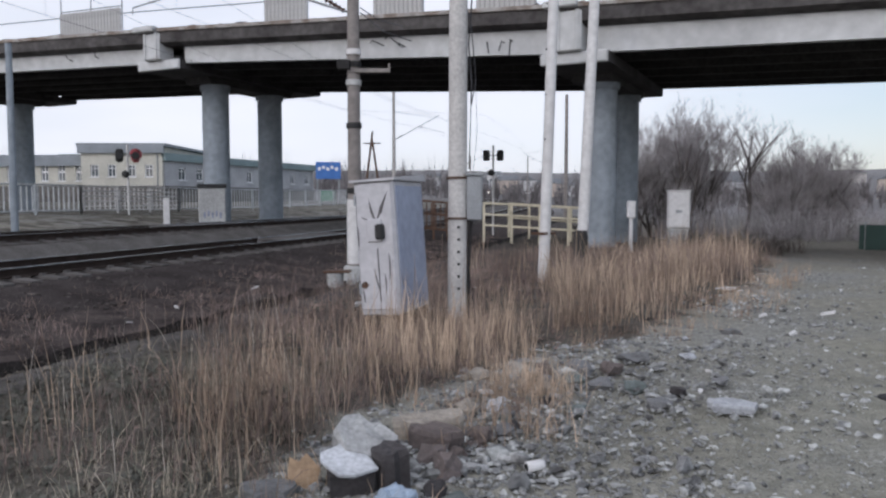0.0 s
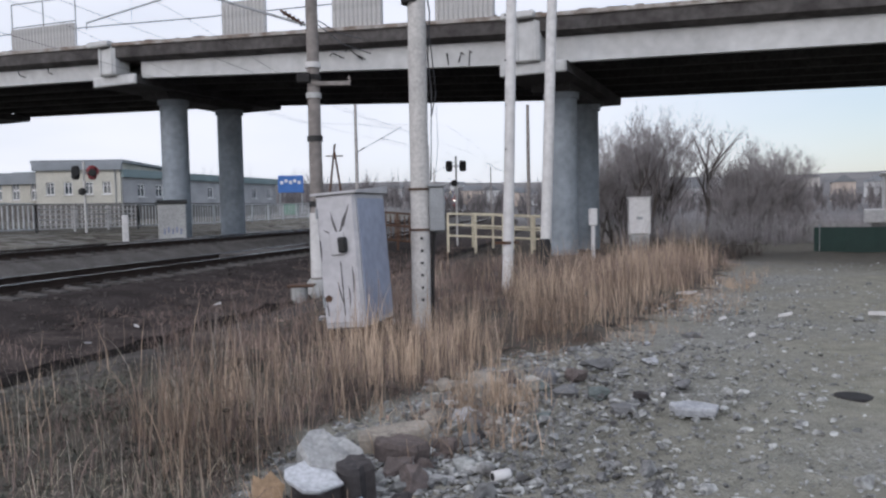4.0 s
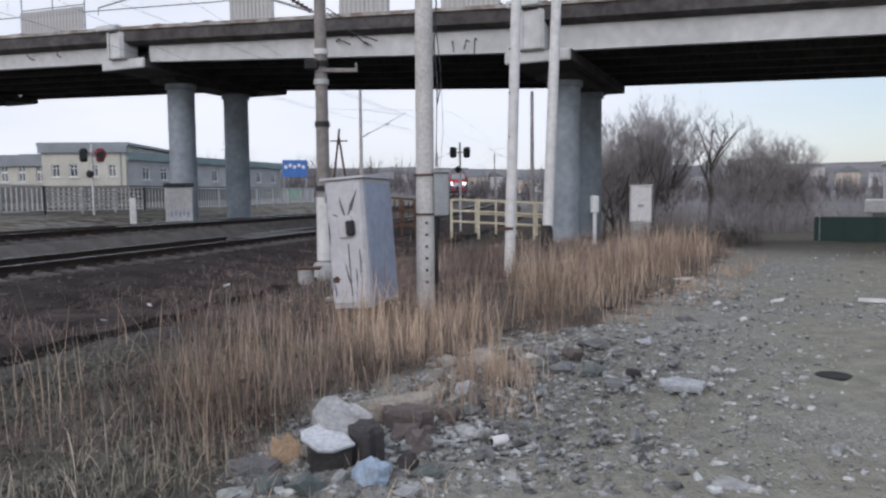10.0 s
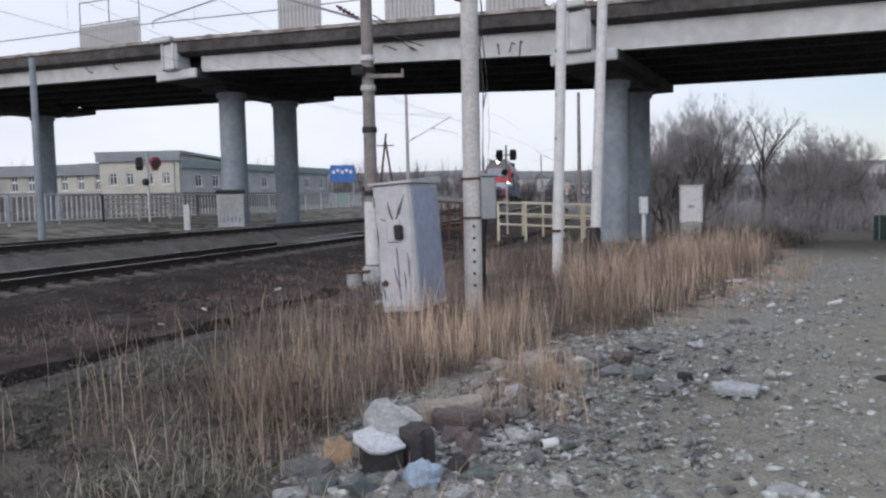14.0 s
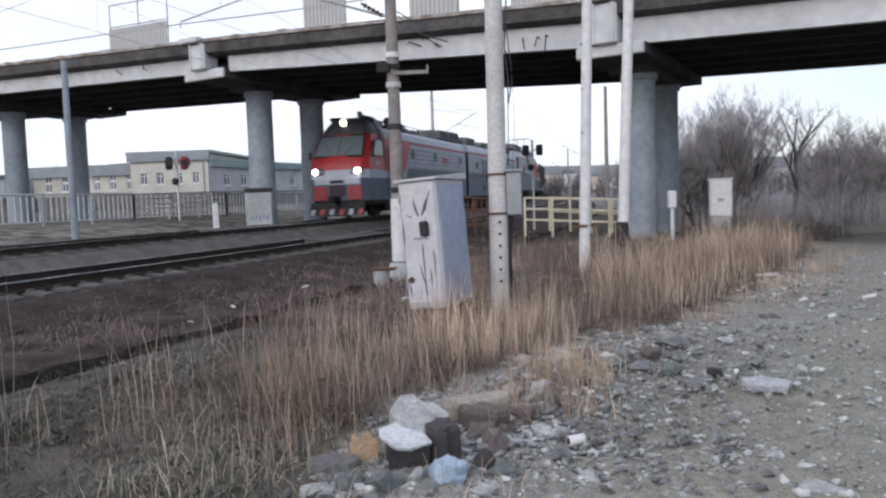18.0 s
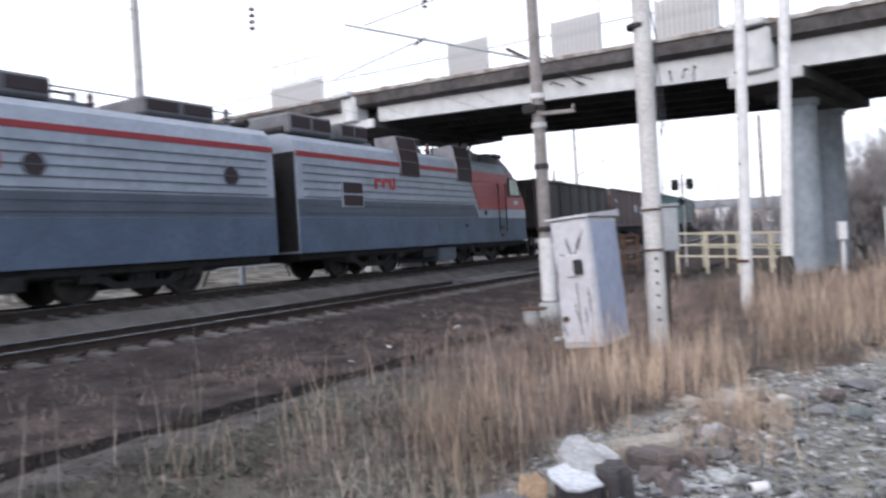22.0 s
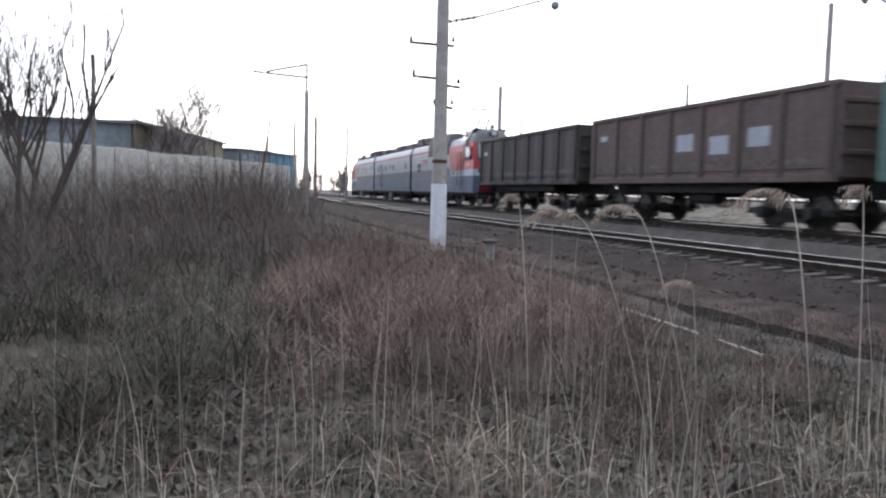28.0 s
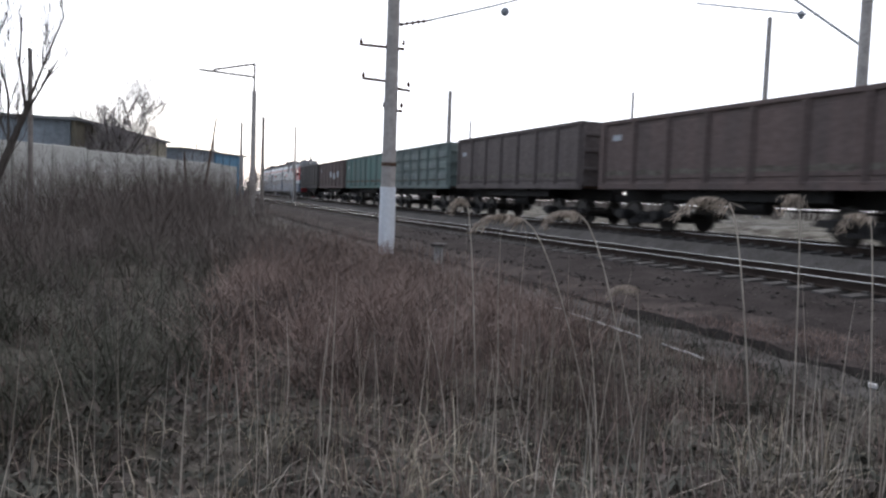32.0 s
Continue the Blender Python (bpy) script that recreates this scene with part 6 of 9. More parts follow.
def house(name, label, a, b, depth, z0, z1, wall, windows, wz, wh, ww, roofmat, eave=0.35, fascia=0.0, plinth=2.0):
    """Building whose front runs from a to b (left to right as seen from the tracks)."""
    a, b = Vector(a), Vector(b)
    L = (b - a).length
    ang = math.atan2(b.y - a.y, b.x - a.x)
    m = Matrix.Translation((a.x, a.y, z0)) @ Matrix.Rotation(ang, 4, "Z")
    h = thing(name, label, "building", m)
    H = z1 - z0
    # front wall in piers around real openings
    g = Geo()
    xs = sorted(windows)
    edges = [0.0]
    for x in xs:
        edges += [x - ww / 2, x + ww / 2]
    edges.append(L)
    for i in range(0, len(edges), 2):
        if edges[i + 1] - edges[i] > 0.02:
            part("wall_pier", Geo().box(((edges[i] + edges[i + 1]) / 2, 0.15, H / 2), (edges[i + 1] - edges[i], 0.3, H)), wall, h)
    for x in xs:
        part("breast_wall", Geo().box((x, 0.15, (wz - wh / 2) / 2), (ww, 0.3, wz - wh / 2)), wall, h)
        part("lintel", Geo().box((x, 0.15, (wz + wh / 2 + H) / 2), (ww, 0.3, H - wz - wh / 2)), wall, h)
    part("side_wall", Geo().box((0.15, depth / 2 + 0.15, H / 2), (0.3, depth - 0.3, H)), wall, h)
    part("side_wall", Geo().box((L - 0.15, depth / 2 + 0.15, H / 2), (0.3, depth - 0.3, H)), wall, h)
    part("back_wall", Geo().box((L / 2, depth - 0.0, H / 2), (L, 0.3, H)), wall, h)
    part("roof", Geo().prism([(-eave, H), (depth + eave, H + 0.25), (depth + eave, H + 0.5), (-eave, H + 0.32)], -eave, L + eave, lambda p, q, r: (r, p, q)), roofmat, h)
    if fascia:
        part("fascia", Geo().box((L / 2, -0.2, H - fascia / 2), (L + 0.5, 0.36, fascia), b=0.03), roofmat, h, "grey sheet-metal fascia below the roof")
    if plinth:
        part("plinth", Geo().box((L / 2, -0.06, plinth / 2), (L, 0.11, plinth)), M_PLINTH, h, "dark stained plinth")
        part("drainpipe", Geo().tube((L - 0.5, -0.1, plinth), (L - 0.5, -0.1, H - fascia), 0.06, n=6), M_STEEL, h)
    for x in xs:
        w = part("window", Geo().box((x, 0.2, wz), (ww, 0.04, wh)), M_GLASS, h)
        fr = Geo()
        for k in (-1, 1):
            fr.box((x + k * (ww / 2 - 0.05), 0.15, wz), (0.1, 0.1, wh))
            fr.box((x, 0.15, wz + k * (wh / 2 - 0.05)), (ww - 0.2, 0.1, 0.1))
        fr.box((x, 0.15, wz), (0.07, 0.08, wh - 0.2))
        fr.box((x, 0.145, wz + (0.2 if wh < 1.6 else 0.0) * wh), (ww - 0.2, 0.08, 0.07 if wh < 1.6 else 0.22))
        part("frame", fr, M_FRAMEW, w)
        part("sill", Geo().box((x, -0.05, wz - wh / 2 - 0.05), (ww + 0.2, 0.2, 0.07)), M_FRAMEW, w)
    return h


house("workshop_building", "low cream workshop building with a flat dark roof", (-37.4, 79.7), (-29.0, 79.9), 20, 1.2, 7.3, M_CREAM, (1.37, 3.15, 5.2, 7.0), 3.55, 1.3, 0.85, M_FASCIA, fascia=0.75)
house("workshop_wing", "long grey workshop wing with a teal roof edge", (-28.9, 80.2), (-18.0, 108.5), 14, 1.2, 6.3, M_GREYWALL, (2.8, 5.7, 10.4, 15.1, 20.0, 24.9, 28.6), 3.3, 1.35, 1.15, M_TEAL, fascia=0.5)
house("workshop_annexe", "cream workshop annexe with tall paired windows", (-50.0, 82.6), (-37.6, 81.4), 14, 1.2, 6.2, M_CREAM, (1.8, 3.8, 5.7, 7.7, 9.6, 11.6), 3.5, 2.0, 0.85, M_FASCIA, fascia=0.9)
house("shed", "grey shed with a flat roof beyond the fence", (-66, 74), (-51, 80), 12, 1.2, 5.4, M_GREYWALL, (4.0, 10.0), 3.0, 1.2, 1.2, M_ROOFDARK)
sg = thing("advertising_board", "blue advertising board with pale lettering bars on posts", "sign", Matrix.Translation((-14.6, 98.6, 1.3)) @ Matrix.Rotation(radians(12), 4, "Z"))
M_BLUESIGN = mat("blue_sign_paint", (0.05, 0.15, 0.42), 0.5, var=0.2, scale=1)
part("board", Geo().box((0.2, 0, 4.2), (3.2, 0.2, 2.2), b=0.03), M_BLUESIGN, sg)
for i in range(5):
    part("text_bar", Geo().box((-0.95 + i * 0.55, -0.11, 4.4 + 0.2 * (i % 2)), (0.36, 0.02, 0.4)), M_FRAMEW, sg)
for x in (-1.2, 1.6):
    part("post", Geo().box((x, 0.12, 1.7), (0.18, 0.18, 3.6)), M_STEEL, sg)
solid("kiosk", Geo().box((0, 0, 1.2), (2.6, 2.2, 2.6), b=0.05), mat("green_kiosk", (0.05, 0.20, 0.12), 0.6, var=0.2), "small green kiosk under the advertising board", "kiosk", Matrix.Translation((-14.2, 97.0, 1.4)) @ Matrix.Scale(0.62, 4))
tw = Geo()
for k in range(4):
    sx, sy = (1, 1, -1, -1)[k], (1, -1, -1, 1)[k]
    tw.tube((sx * 3, sy * 3, 0), (sx * 0.5, sy * 0.5, 28), 0.25, 0.15, n=5)
for i in range(7):
    z = 3 + i * 3.5
    r = 3 - 2.5 * z / 28
    tw.box((0, 0, z), (2 * r, 0.2, 0.2)).tube((-r, 0, z), (r * 0.8, 0, z + 3.5), 0.12, n=4).tube((r, 0, z), (-r * 0.8, 0, z + 3.5), 0.12, n=4)
for z, w in ((22, 7), (25, 5.5), (27.5, 4)):
    tw.box((0, 0, z), (w, 0.3, 0.3))
solid("power_pylon", tw, M_STEEL, "distant steel lattice power pylon", "pylon", Matrix.Translation((-72, 310, 4)) @ Matrix.Scale(0.8, 4))
af = thing("wooden_pole", "dark wooden A-frame pole with a crossarm", "pole", Matrix.Translation((-6.56, 74.7, 1.0)))
part("leg", Geo().tube((-0.9, 0, 0), (0.05, 0, 7.4), 0.13, 0.1, n=8), M_RUST, af)
part("leg", Geo().tube((0.9, 0, 0), (0.0, 0, 6.6), 0.13, 0.1, n=8), M_RUST, af)
part("crossarm", Geo().box((0, -0.1, 6.2), (1.7, 0.12, 0.12)), M_RUST, af)

# green site fence and the pale cabin at the end of the lot
M_GREENFENCE = mat("dark_green_sheet_fence", (0.012, 0.045, 0.038), 0.6, var=0.25, scale=1)
gf = thing("sheet_fence", "dark green corrugated sheet fence at the end of the lot", "fence")
me = Geo().prism([(-0.6, 0), (-0.3, 0.05), (0.3, 0.05), (0.6, 0), (0.6, 0.02), (-0.6, 0.02)], -0.4, 1.12, lambda a, b, h: (a, b, h)).mesh("sheet")
for i in range(14):
    x, y = 17.9 + i * 0.98, 31.2 - i * 0.61
    part("sheet", me, M_GREENFENCE, gf, m=Matrix.Translation((x, y, ground_z(x, y) - 0.1)) @ Matrix.Rotation(radians(-32), 4, "Z"))
for i in range(6):
    x, y = 17.6 + i * 2.4, 31.45 - i * 1.5
    part("fence_post", Geo().box((x, y, ground_z(x, y) + 0.4), (0.07, 0.07, 1.5)), M_STEEL, gf)
cab_ = thing("site_cabin", "pale boxy cabin behind the green fence", "cabin", Matrix.Translation((26.2, 35.6, ground_z(26.2, 35.6) + 0.5)) @ Matrix.Rotation(radians(-32), 4, "Z"))
part("foot", Geo().box((0, 0, 0.0), (6.2, 3.8, 1.7)), M_CONC_D, cab_)
part("lower_deck", Geo().box((0, 0, 1.13), (6.9, 4, 0.65), b=0.05), M_WHITE, cab_)
part("upper_deck", Geo().box((0.07, 0, 2.28), (5.4, 3.4, 1.7), b=0.08), M_WHITE, cab_)
part("cabin_roof", Geo().box((0.07, 0, 3.17), (5.7, 3.7, 0.1), b=0.02), M_WHITE, cab_)
for i in range(4):
    w_ = part("window", Geo().box((-1.9 + i * 1.3, -1.71, 2.35), (0.9, 0.05, 0.9), b=0.02), M_GLASS, cab_)
    part("window_frame", Geo().box((-1.9 + i * 1.3, -1.74, 2.35), (0.05, 0.04, 0.9)).box((-1.9 + i * 1.3, -1.72, 1.88), (1.0, 0.08, 0.06)), M_FRAMEW, w_)

# ---- looking south: mast with whitewashed foot, warehouses, far masts ----
c = on_line(24, GAP)
sm_ = catenary_mast(-13.38, -18.22, 10.4, "weathered concrete catenary mast with a whitewashed foot and crossarms", 0.22, M_POLEGREY, painted=1.95)
zc = sm_.matrix_basis.translation.z
right = Vector((-0.80, 0.59, 0))     # to the right as seen from the lot
for z, w0, w1 in ((5.92, -0.95, 0.35), (4.97, -0.85, 0.15), (4.75, -0.1, 0.55), (4.15, -0.2, 0.35)):
    p0, p1 = right * w0, right * w1
    part("crossarm", Geo().tube((p0.x, p0.y, z - zc), (p1.x, p1.y, z - zc - 0.08), 0.045, n=6), M_RUST, sm_)
    for q in (w0 * 0.95, w1 * 0.9):
        part("pin_insulator", Geo().lathe([(0.03, 0), (0.06, 0.05), (0.03, 0.1), (0.05, 0.14)], (right.x * q, right.y * q, z - zc + 0.03), n=8), M_INSUL, sm_)
def rel(x, y, z):
    return Vector((x, y, z)) - sm_.matrix_basis.translation


arm = [rel(-13.6, -18.2, 6.55), rel(-14.5, -18.0, 6.8), rel(-16.1, -17.0, 7.35), rel(-18.6, -16.0, 8.3)]
insulator_rod(sm_, arm[0], arm[1], r=0.07)
part("cantilever_tube", Geo().cable(arm[1:], 0.03, 7), M_STEEL, sm_)
part("tie_rod", Geo().tube(arm[0] + Vector((0, 0, 1.6)), arm[3], 0.012, n=5), M_WIRE, sm_)
for p in (arm[2] + Vector((-0.35, 0.2, -0.12)), arm[3] + Vector((0, 0, -0.16))):
    part("ball_insulator", Geo().lathe([(0.03, -0.13), (0.11, -0.08), (0.13, 0.0), (0.11, 0.08), (0.03, 0.13)], p, n=12), M_GREYUP, sm_)
band(sm_, 2.9, 0.2, M_RUST, 0.1)
bl = thing("concrete_stub", "small concrete stub with a flat plate on top", "post", at(-13.05, -15.5, 40))
part("stub", Geo().prism([(-0.13, -0.2), (0.13, -0.2), (0.09, 0.46), (-0.09, 0.46)], -0.1, 0.1, lambda a, b, h: (a, h, b)), M_CONC, bl)
part("plate", Geo().box((0, 0, 0.49), (0.66, 0.34, 0.06), b=0.015), M_UNDER, bl)
# pale edging strip in the grass at the lip of the ditch
ka, kb = Vector((-9.25, -8.3)), Vector((-7.7, -4.8))
ed = thing("edging_strip", "broken pale concrete edging strip in the grass", "edging")
n = 9
for i in range(n):
    if i == 6:
        continue
    p, q = ka.lerp(kb, i / n), ka.lerp(kb, (i + 0.93) / n)
    part("edging_piece", Geo().tube((p.x, p.y, ground_z(p.x, p.y) + 0.06), (q.x, q.y, ground_z(q.x, q.y) + 0.05), 0.016 if i < 5 else 0.011, n=6), M_WHITE, ed)
solid("plastic_scrap", Geo().prism([(-0.15, 0), (0.0, 0.06), (0.13, 0.02), (0.05, -0.04)], 0.0, 0.035, lambda a, b, h: (a, b, h + 0.03 + 0.1 * a)), M_WHITE, "crumpled white plastic scrap in the grass", "litter", at(-8.15, -3.3, 30))

# masts and poles along the line to the south
for x, y, top, lab, r in ((-23.7, -47.0, 8.2, "catenary mast with a long bracket beside the line", 0.2), (-26.6, -51.2, 7.0, "dark wooden pole beside the line", 0.14), (-6.3, -28.4, 6.0, "dark wooden pole among the trees", 0.09), (-39.8, -45.7, 10.0, "grey catenary mast beyond the tracks", 0.2), (-40.6, -20.6, 12.0, "grey pole beyond the tracks", 0.16),
                          (-64.9, -70.2, 11.3, "slim pole beyond the tracks", 0.14), (-57.4, -41.0, 11.6, "slim pole beyond the tracks", 0.14), (-32.0, -12.5, 14.0, "rust-toned catenary mast beyond the tracks", 0.24), (-38.0, -78.0, 9.0, "catenary mast down the line", 0.18),
                          (-46.0, -103.0, 9.0, "catenary mast down the line", 0.18), (-55.0, -130.0, 9.5, "catenary mast down the line", 0.18), (-64.0, -150.0, 9.5, "catenary mast down the line", 0.18), (-47.0, -82.0, 9.5, "catenary mast beyond the tracks", 0.16)):
    concrete_pole("catenary_mast" if "mast" in lab else "utility_pole", lab, x, y, top, r, r * 0.75, M_POLEDARK if "dark" in lab else M_POLEGREY)
br = thing("wire_bracket", "thin steel wire bracket with hanging droppers", "bracket", Matrix.Translation((-23.7, -47.0, 8.0)))
part("mast_tip", Geo().tube((0, 0, 0), (0, 0, 2.0), 0.08, n=6), M_POLEDARK, br)
part("top_bar", Geo().tube((0, 0, 1.95), (2.4, -1.05, 1.36), 0.075, n=5).tube((0, 0, 1.1), (3.2, -1.4, 1.3), 0.075, n=5), M_POLEDARK, br)
for k in (0.5, 0.9):
    part("dropper", Geo().tube((3.0 * k, -1.3 * k, 1.2), (3.0 * k - 0.25, -1.3 * k, 0.65), 0.012, n=4).tube((3.0 * k - 0.5, -1.3 * k, 1.2), (3.0 * k - 0.25, -1.3 * k, 0.65), 0.012, n=4), M_WIRE, br)
fb = thing("wire_bracket", "steel wire bracket with a ball insulator beyond the tracks", "bracket", Matrix.Translation((-32.0, -12.5, 8.0)))
part("diagonal_tube", Geo().tube((-0.2, -0.2, 0.2), (0.5, -3.4, 2.9), 0.05, n=7), M_STEEL, fb)
part("wire_bar", Geo().tube((2.0, -6.2, 2.4), (0.0, -2.3, 1.7), 0.035, n=6), M_STEEL, fb)
part("ball_insulator", Geo().lathe([(0.04, -0.18), (0.17, 0.0), (0.04, 0.18)], (0.05, -2.5, 1.7), n=12), M_GREYUP, fb)
# leaning stakes in the scrub
for x, y, dx, h in ((-17.5, -41.0, 0.9, 5.6), (-17.0, -41.5, -0.2, 3.6)):
    solid("leaning_post", Geo().tube((0, 0, -0.2), (-dx, 0, h), 0.07, 0.05, n=7), M_RUST, "thin leaning post in the scrub", "post", at(x, y))

# warehouses behind the scrub
M_BLUEWALL = mat("blue_sheet_wall", (0.10, 0.27, 0.42), 0.6, var=0.2, scale=0.4)
M_OLIVEWALL = mat("dirty_olive_wall", (0.21, 0.19, 0.14), 0.8, var=0.3, scale=0.4, col2=(0.13, 0.12, 0.095))
M_SLATE = mat("weathered_slate_sheet", (0.25, 0.29, 0.33), 0.75, var=0.3, scale=0.25, fine=3, col2=(0.13, 0.15, 0.17))
M_PALEWALL = mat("whitewashed_wall", (0.50, 0.505, 0.49), 0.85, var=0.25, scale=0.6, col2=(0.36, 0.36, 0.33))


def shed_row(name, label, a, b, depth, z0, z1, wall, bays, lit=()):
    """Flat-roofed shed of wall panels from a to b; lit: bays that hold a wide window."""
    a, b = Vector(a), Vector(b)
    L = (b - a).length
    h = thing(name, label, "building", Matrix.Translation((a.x, a.y, z0)) @ Matrix.Rotation(math.atan2(b.y - a.y, b.x - a.x), 4, "Z"))
    H = z1 - z0
    w = L / bays
    for i in range(bays):
        wp = part("wall_panel", Geo().box(((i + 0.5) * w, 0.1, H / 2), (w - 0.05, 0.2, H), b=0.02), wall, h)
        if i in lit:
            win = part("window", Geo().box(((i + 0.5) * w, -0.02, H * 0.66), (w * 0.74, 0.06, H * 0.26)), M_PALEGLASS, wp, "window band, pale from a sky reflection in its colour")
            for k in (-0.25, 0.0, 0.25):
                part("mullion", Geo().box(((i + 0.5 + k * 0.74) * w, -0.06, H * 0.66), (0.08, 0.05, H * 0.26)), M_ROOFDARK, wp)
        part("pilaster", Geo().box((i * w, -0.05, H / 2), (0.18, 0.14, H - 0.1)), wall, h)
    part("side_wall", Geo().box((0.1, depth / 2, H / 2), (0.2, depth - 0.4, H)), wall, h)
    part("side_wall", Geo().box((L - 0.1, depth / 2, H / 2), (0.2, depth - 0.4, H)), wall, h)
    part("back_wall", Geo().box((L / 2, depth, H / 2), (L, 0.2, H)), wall, h)
    part("roof", Geo().prism([(-0.35, H + 0.004), (depth + 0.4, H + 0.02), (depth + 0.4, H + 0.22), (-0.35, H + 0.2)], -0.3, L + 0.3, lambda p, q, r: (r, p, q)), M_ROOFDARK, h, "thin dark roof edge")
    return h


# light base colour stands in for the sky reflected in the panes
M_PALEGLASS = glassy("sky_pale_glass", (0.42, 0.44, 0.43), 0.25)
shed_row("warehouse", "long warehouse clad in weathered slate-blue sheets", (5.9, -61.9), (-14.5, -54.8), 12, 0.6, 5.8, M_SLATE, 7)
shed_row("warehouse", "olive-brown warehouse with pale windows", (-14.7, -54.9), (-28.0, -73.3), 9, 0.6, 5.85, M_OLIVEWALL, 7, (1, 2))
shed_row("warehouse", "slate-grey sheet shed beside the blue one", (-32.5, -80.9), (-37.8, -84.3), 8, 0.6, 5.8, M_SLATE, 3)
shed_row("warehouse", "bright blue sheet-metal shed", (-37.9, -84.4), (-43.5, -88.5), 8, 0.6, 5.7, M_BLUEWALL, 4)
wallp = thing("boundary_wall", "whitewashed concrete panel wall in front of the warehouses", "wall", kind="structure")
a, b = Vector((6.0, -21.0)), Vector((-22.6, -47.2))
for i in range(16):
    p, q = a.lerp(b, i / 16), a.lerp(b, (i + 1) / 16)
    mm = Matrix.Translation(((p.x + q.x) / 2, (p.y + q.y) / 2, 1.45)) @ Matrix.Rotation(math.atan2(q.y - p.y, q.x - p.x), 4, "Z")
    part("wall_panel", Geo().box((0, 0, 0), ((q - p).length - 0.08, 0.16, 3.4 + 0.06 * (i % 3)), b=0.03), M_PALEWALL, wallp, m=mm)

# ---- vegetation ----
def tint(name, dark, light, k=0.35):
    return mat(name, light, 0.9, var=0.15, scale=0.8, fine=12, bump=0, col2=dark, spec=0.05, island=k)


M_REED = tint("dry_tan_reed", (0.20, 0.148, 0.115), (0.54, 0.415, 0.31))
M_STRAW = tint("pale_bleached_straw", (0.24, 0.205, 0.16), (0.44, 0.385, 0.305))
M_WEED = tint("grey_dry_weed", (0.054, 0.05, 0.045), (0.178, 0.166, 0.148), 0.22)
M_RUSSET = tint("russet_dead_weed", (0.108, 0.082, 0.072), (0.28, 0.212, 0.187), 0.2)
M_SCRUB = tint("brown_scrub_twig", (0.105, 0.088, 0.08), (0.15, 0.128, 0.117), 0.14)
M_GRASSLOW = tint("dull_green_grass", (0.068, 0.07, 0.056), (0.165, 0.168, 0.134))
M_STALK = tint("pale_dry_stalk", (0.30, 0.262, 0.225), (0.47, 0.42, 0.365))
M_BARK = mat("grey_brown_bark", (0.10, 0.085, 0.075), 0.9, var=0.35, scale=6, bump=0.3)
# twig tones: dark brush and backlit southern crowns, then one paled for haze
M_TWIGDARK = mat("dark_and_backlit_twig", (0.085, 0.07, 0.062), 0.9, var=0.25, scale=1, bump=0, island=True)
M_TWIG = mat("hazy_purple_brown_twig", (0.30, 0.275, 0.275), 0.9, var=0.25, scale=1, bump=0, island=True)


def blades(name, xy, h, w, lean, material, label, seed, category="grass", curl=1.0):
    """One sheet of single blades: tapering strips in three lengths that bend over towards the tip."""
    rng = np.random.default_rng(seed)
    n = len(xy)
    z = height(xy[:, 0], xy[:, 1])
    a = rng.uniform(0, 2 * np.pi, n)
    b = rng.uniform(0, 2 * np.pi, n)
    h = h * rng.lognormal(-0.08, 0.3, n)
    ln = np.abs(rng.normal(0, lean, n)) * h
    wd = w * rng.uniform(0.6, 1.3, n)
    side = np.stack([np.cos(a), np.sin(a), np.zeros(n)], 1) * wd[:, None]
    d = np.stack([np.cos(b), np.sin(b), np.zeros(n)], 1)
    d2 = np.stack([np.cos(b + 1.6), np.sin(b + 1.6), np.zeros(n)], 1)
    p0 = np.stack([xy[:, 0], xy[:, 1], z - 0.03], 1)
    bend = np.minimum(ln / h, 1.4) * curl
    wob = rng.normal(0, 0.014, n) * h
    rings = []
    for k, tw in ((0.0, 1.0), (0.4, 0.85), (0.72, 0.6), (1.0, 0.12)):
        up = h * (k - 0.42 * bend * k ** 3)
        c = p0 + d * (ln * k ** 1.8)[:, None] + d2 * (wob * math.sin(k * 5.0))[:, None] + np.array([0, 0, 1.0]) * up[:, None]
        rings += [c - side * tw, c + side * tw]
    v = np.stack(rings, 1).reshape(-1, 3)
    o = np.arange(n)[:, None, None] * 8
    f = (o + np.array([[0, 1, 3, 2], [2, 3, 5, 4], [4, 5, 7, 6]])[None]).reshape(-1, 4)
    me = bpy.data.meshes.new(name)
    me.from_pydata(v.tolist(), [], f.tolist())
    me.materials.append(material)
    return tagged(new(name, me), label, category, kind="stuff")


def clumped(n, x0, x1, y0, y1, ok, seed, per=14, spread=0.16):
    """Points in tufts where ok(x, y) holds."""
    rng = np.random.default_rng(seed)
    out = []
    got = 0
    while got < n:
        cx, cy = rng.uniform(x0, x1, 400), rng.uniform(y0, y1, 400)
        k = ok(cx, cy, rng)
        cx, cy = cx[k], cy[k]
        px = np.repeat(cx, per) + rng.normal(0, spread, len(cx) * per)
        py = np.repeat(cy, per) + rng.normal(0, spread, len(cx) * per)
        out.append(np.stack([px, py], 1))
        got += len(px)
    return np.concatenate(out)[:n]


def verge(x, y, lo=0.25):
    s, u = su_of(x, y)
    return u - np.interp(s, DITCH_S, DITCH_U) > lo


def off_lot(x, y):
    """Metres from the edge of the gravel lot into the grass."""
    return np.interp(y, GRAVEL_Y, GRAVEL_X) - x


def patchy(x, y, f=1.0):
    """Slow waves that thin the growth unevenly."""
    return 0.5 + 0.5 * np.sin(x * 1.7 * f + 2.1 * np.sin(y * 0.9 * f)) * np.cos(y * 1.3 * f + 1.4 * np.sin(x * 1.1 * f))


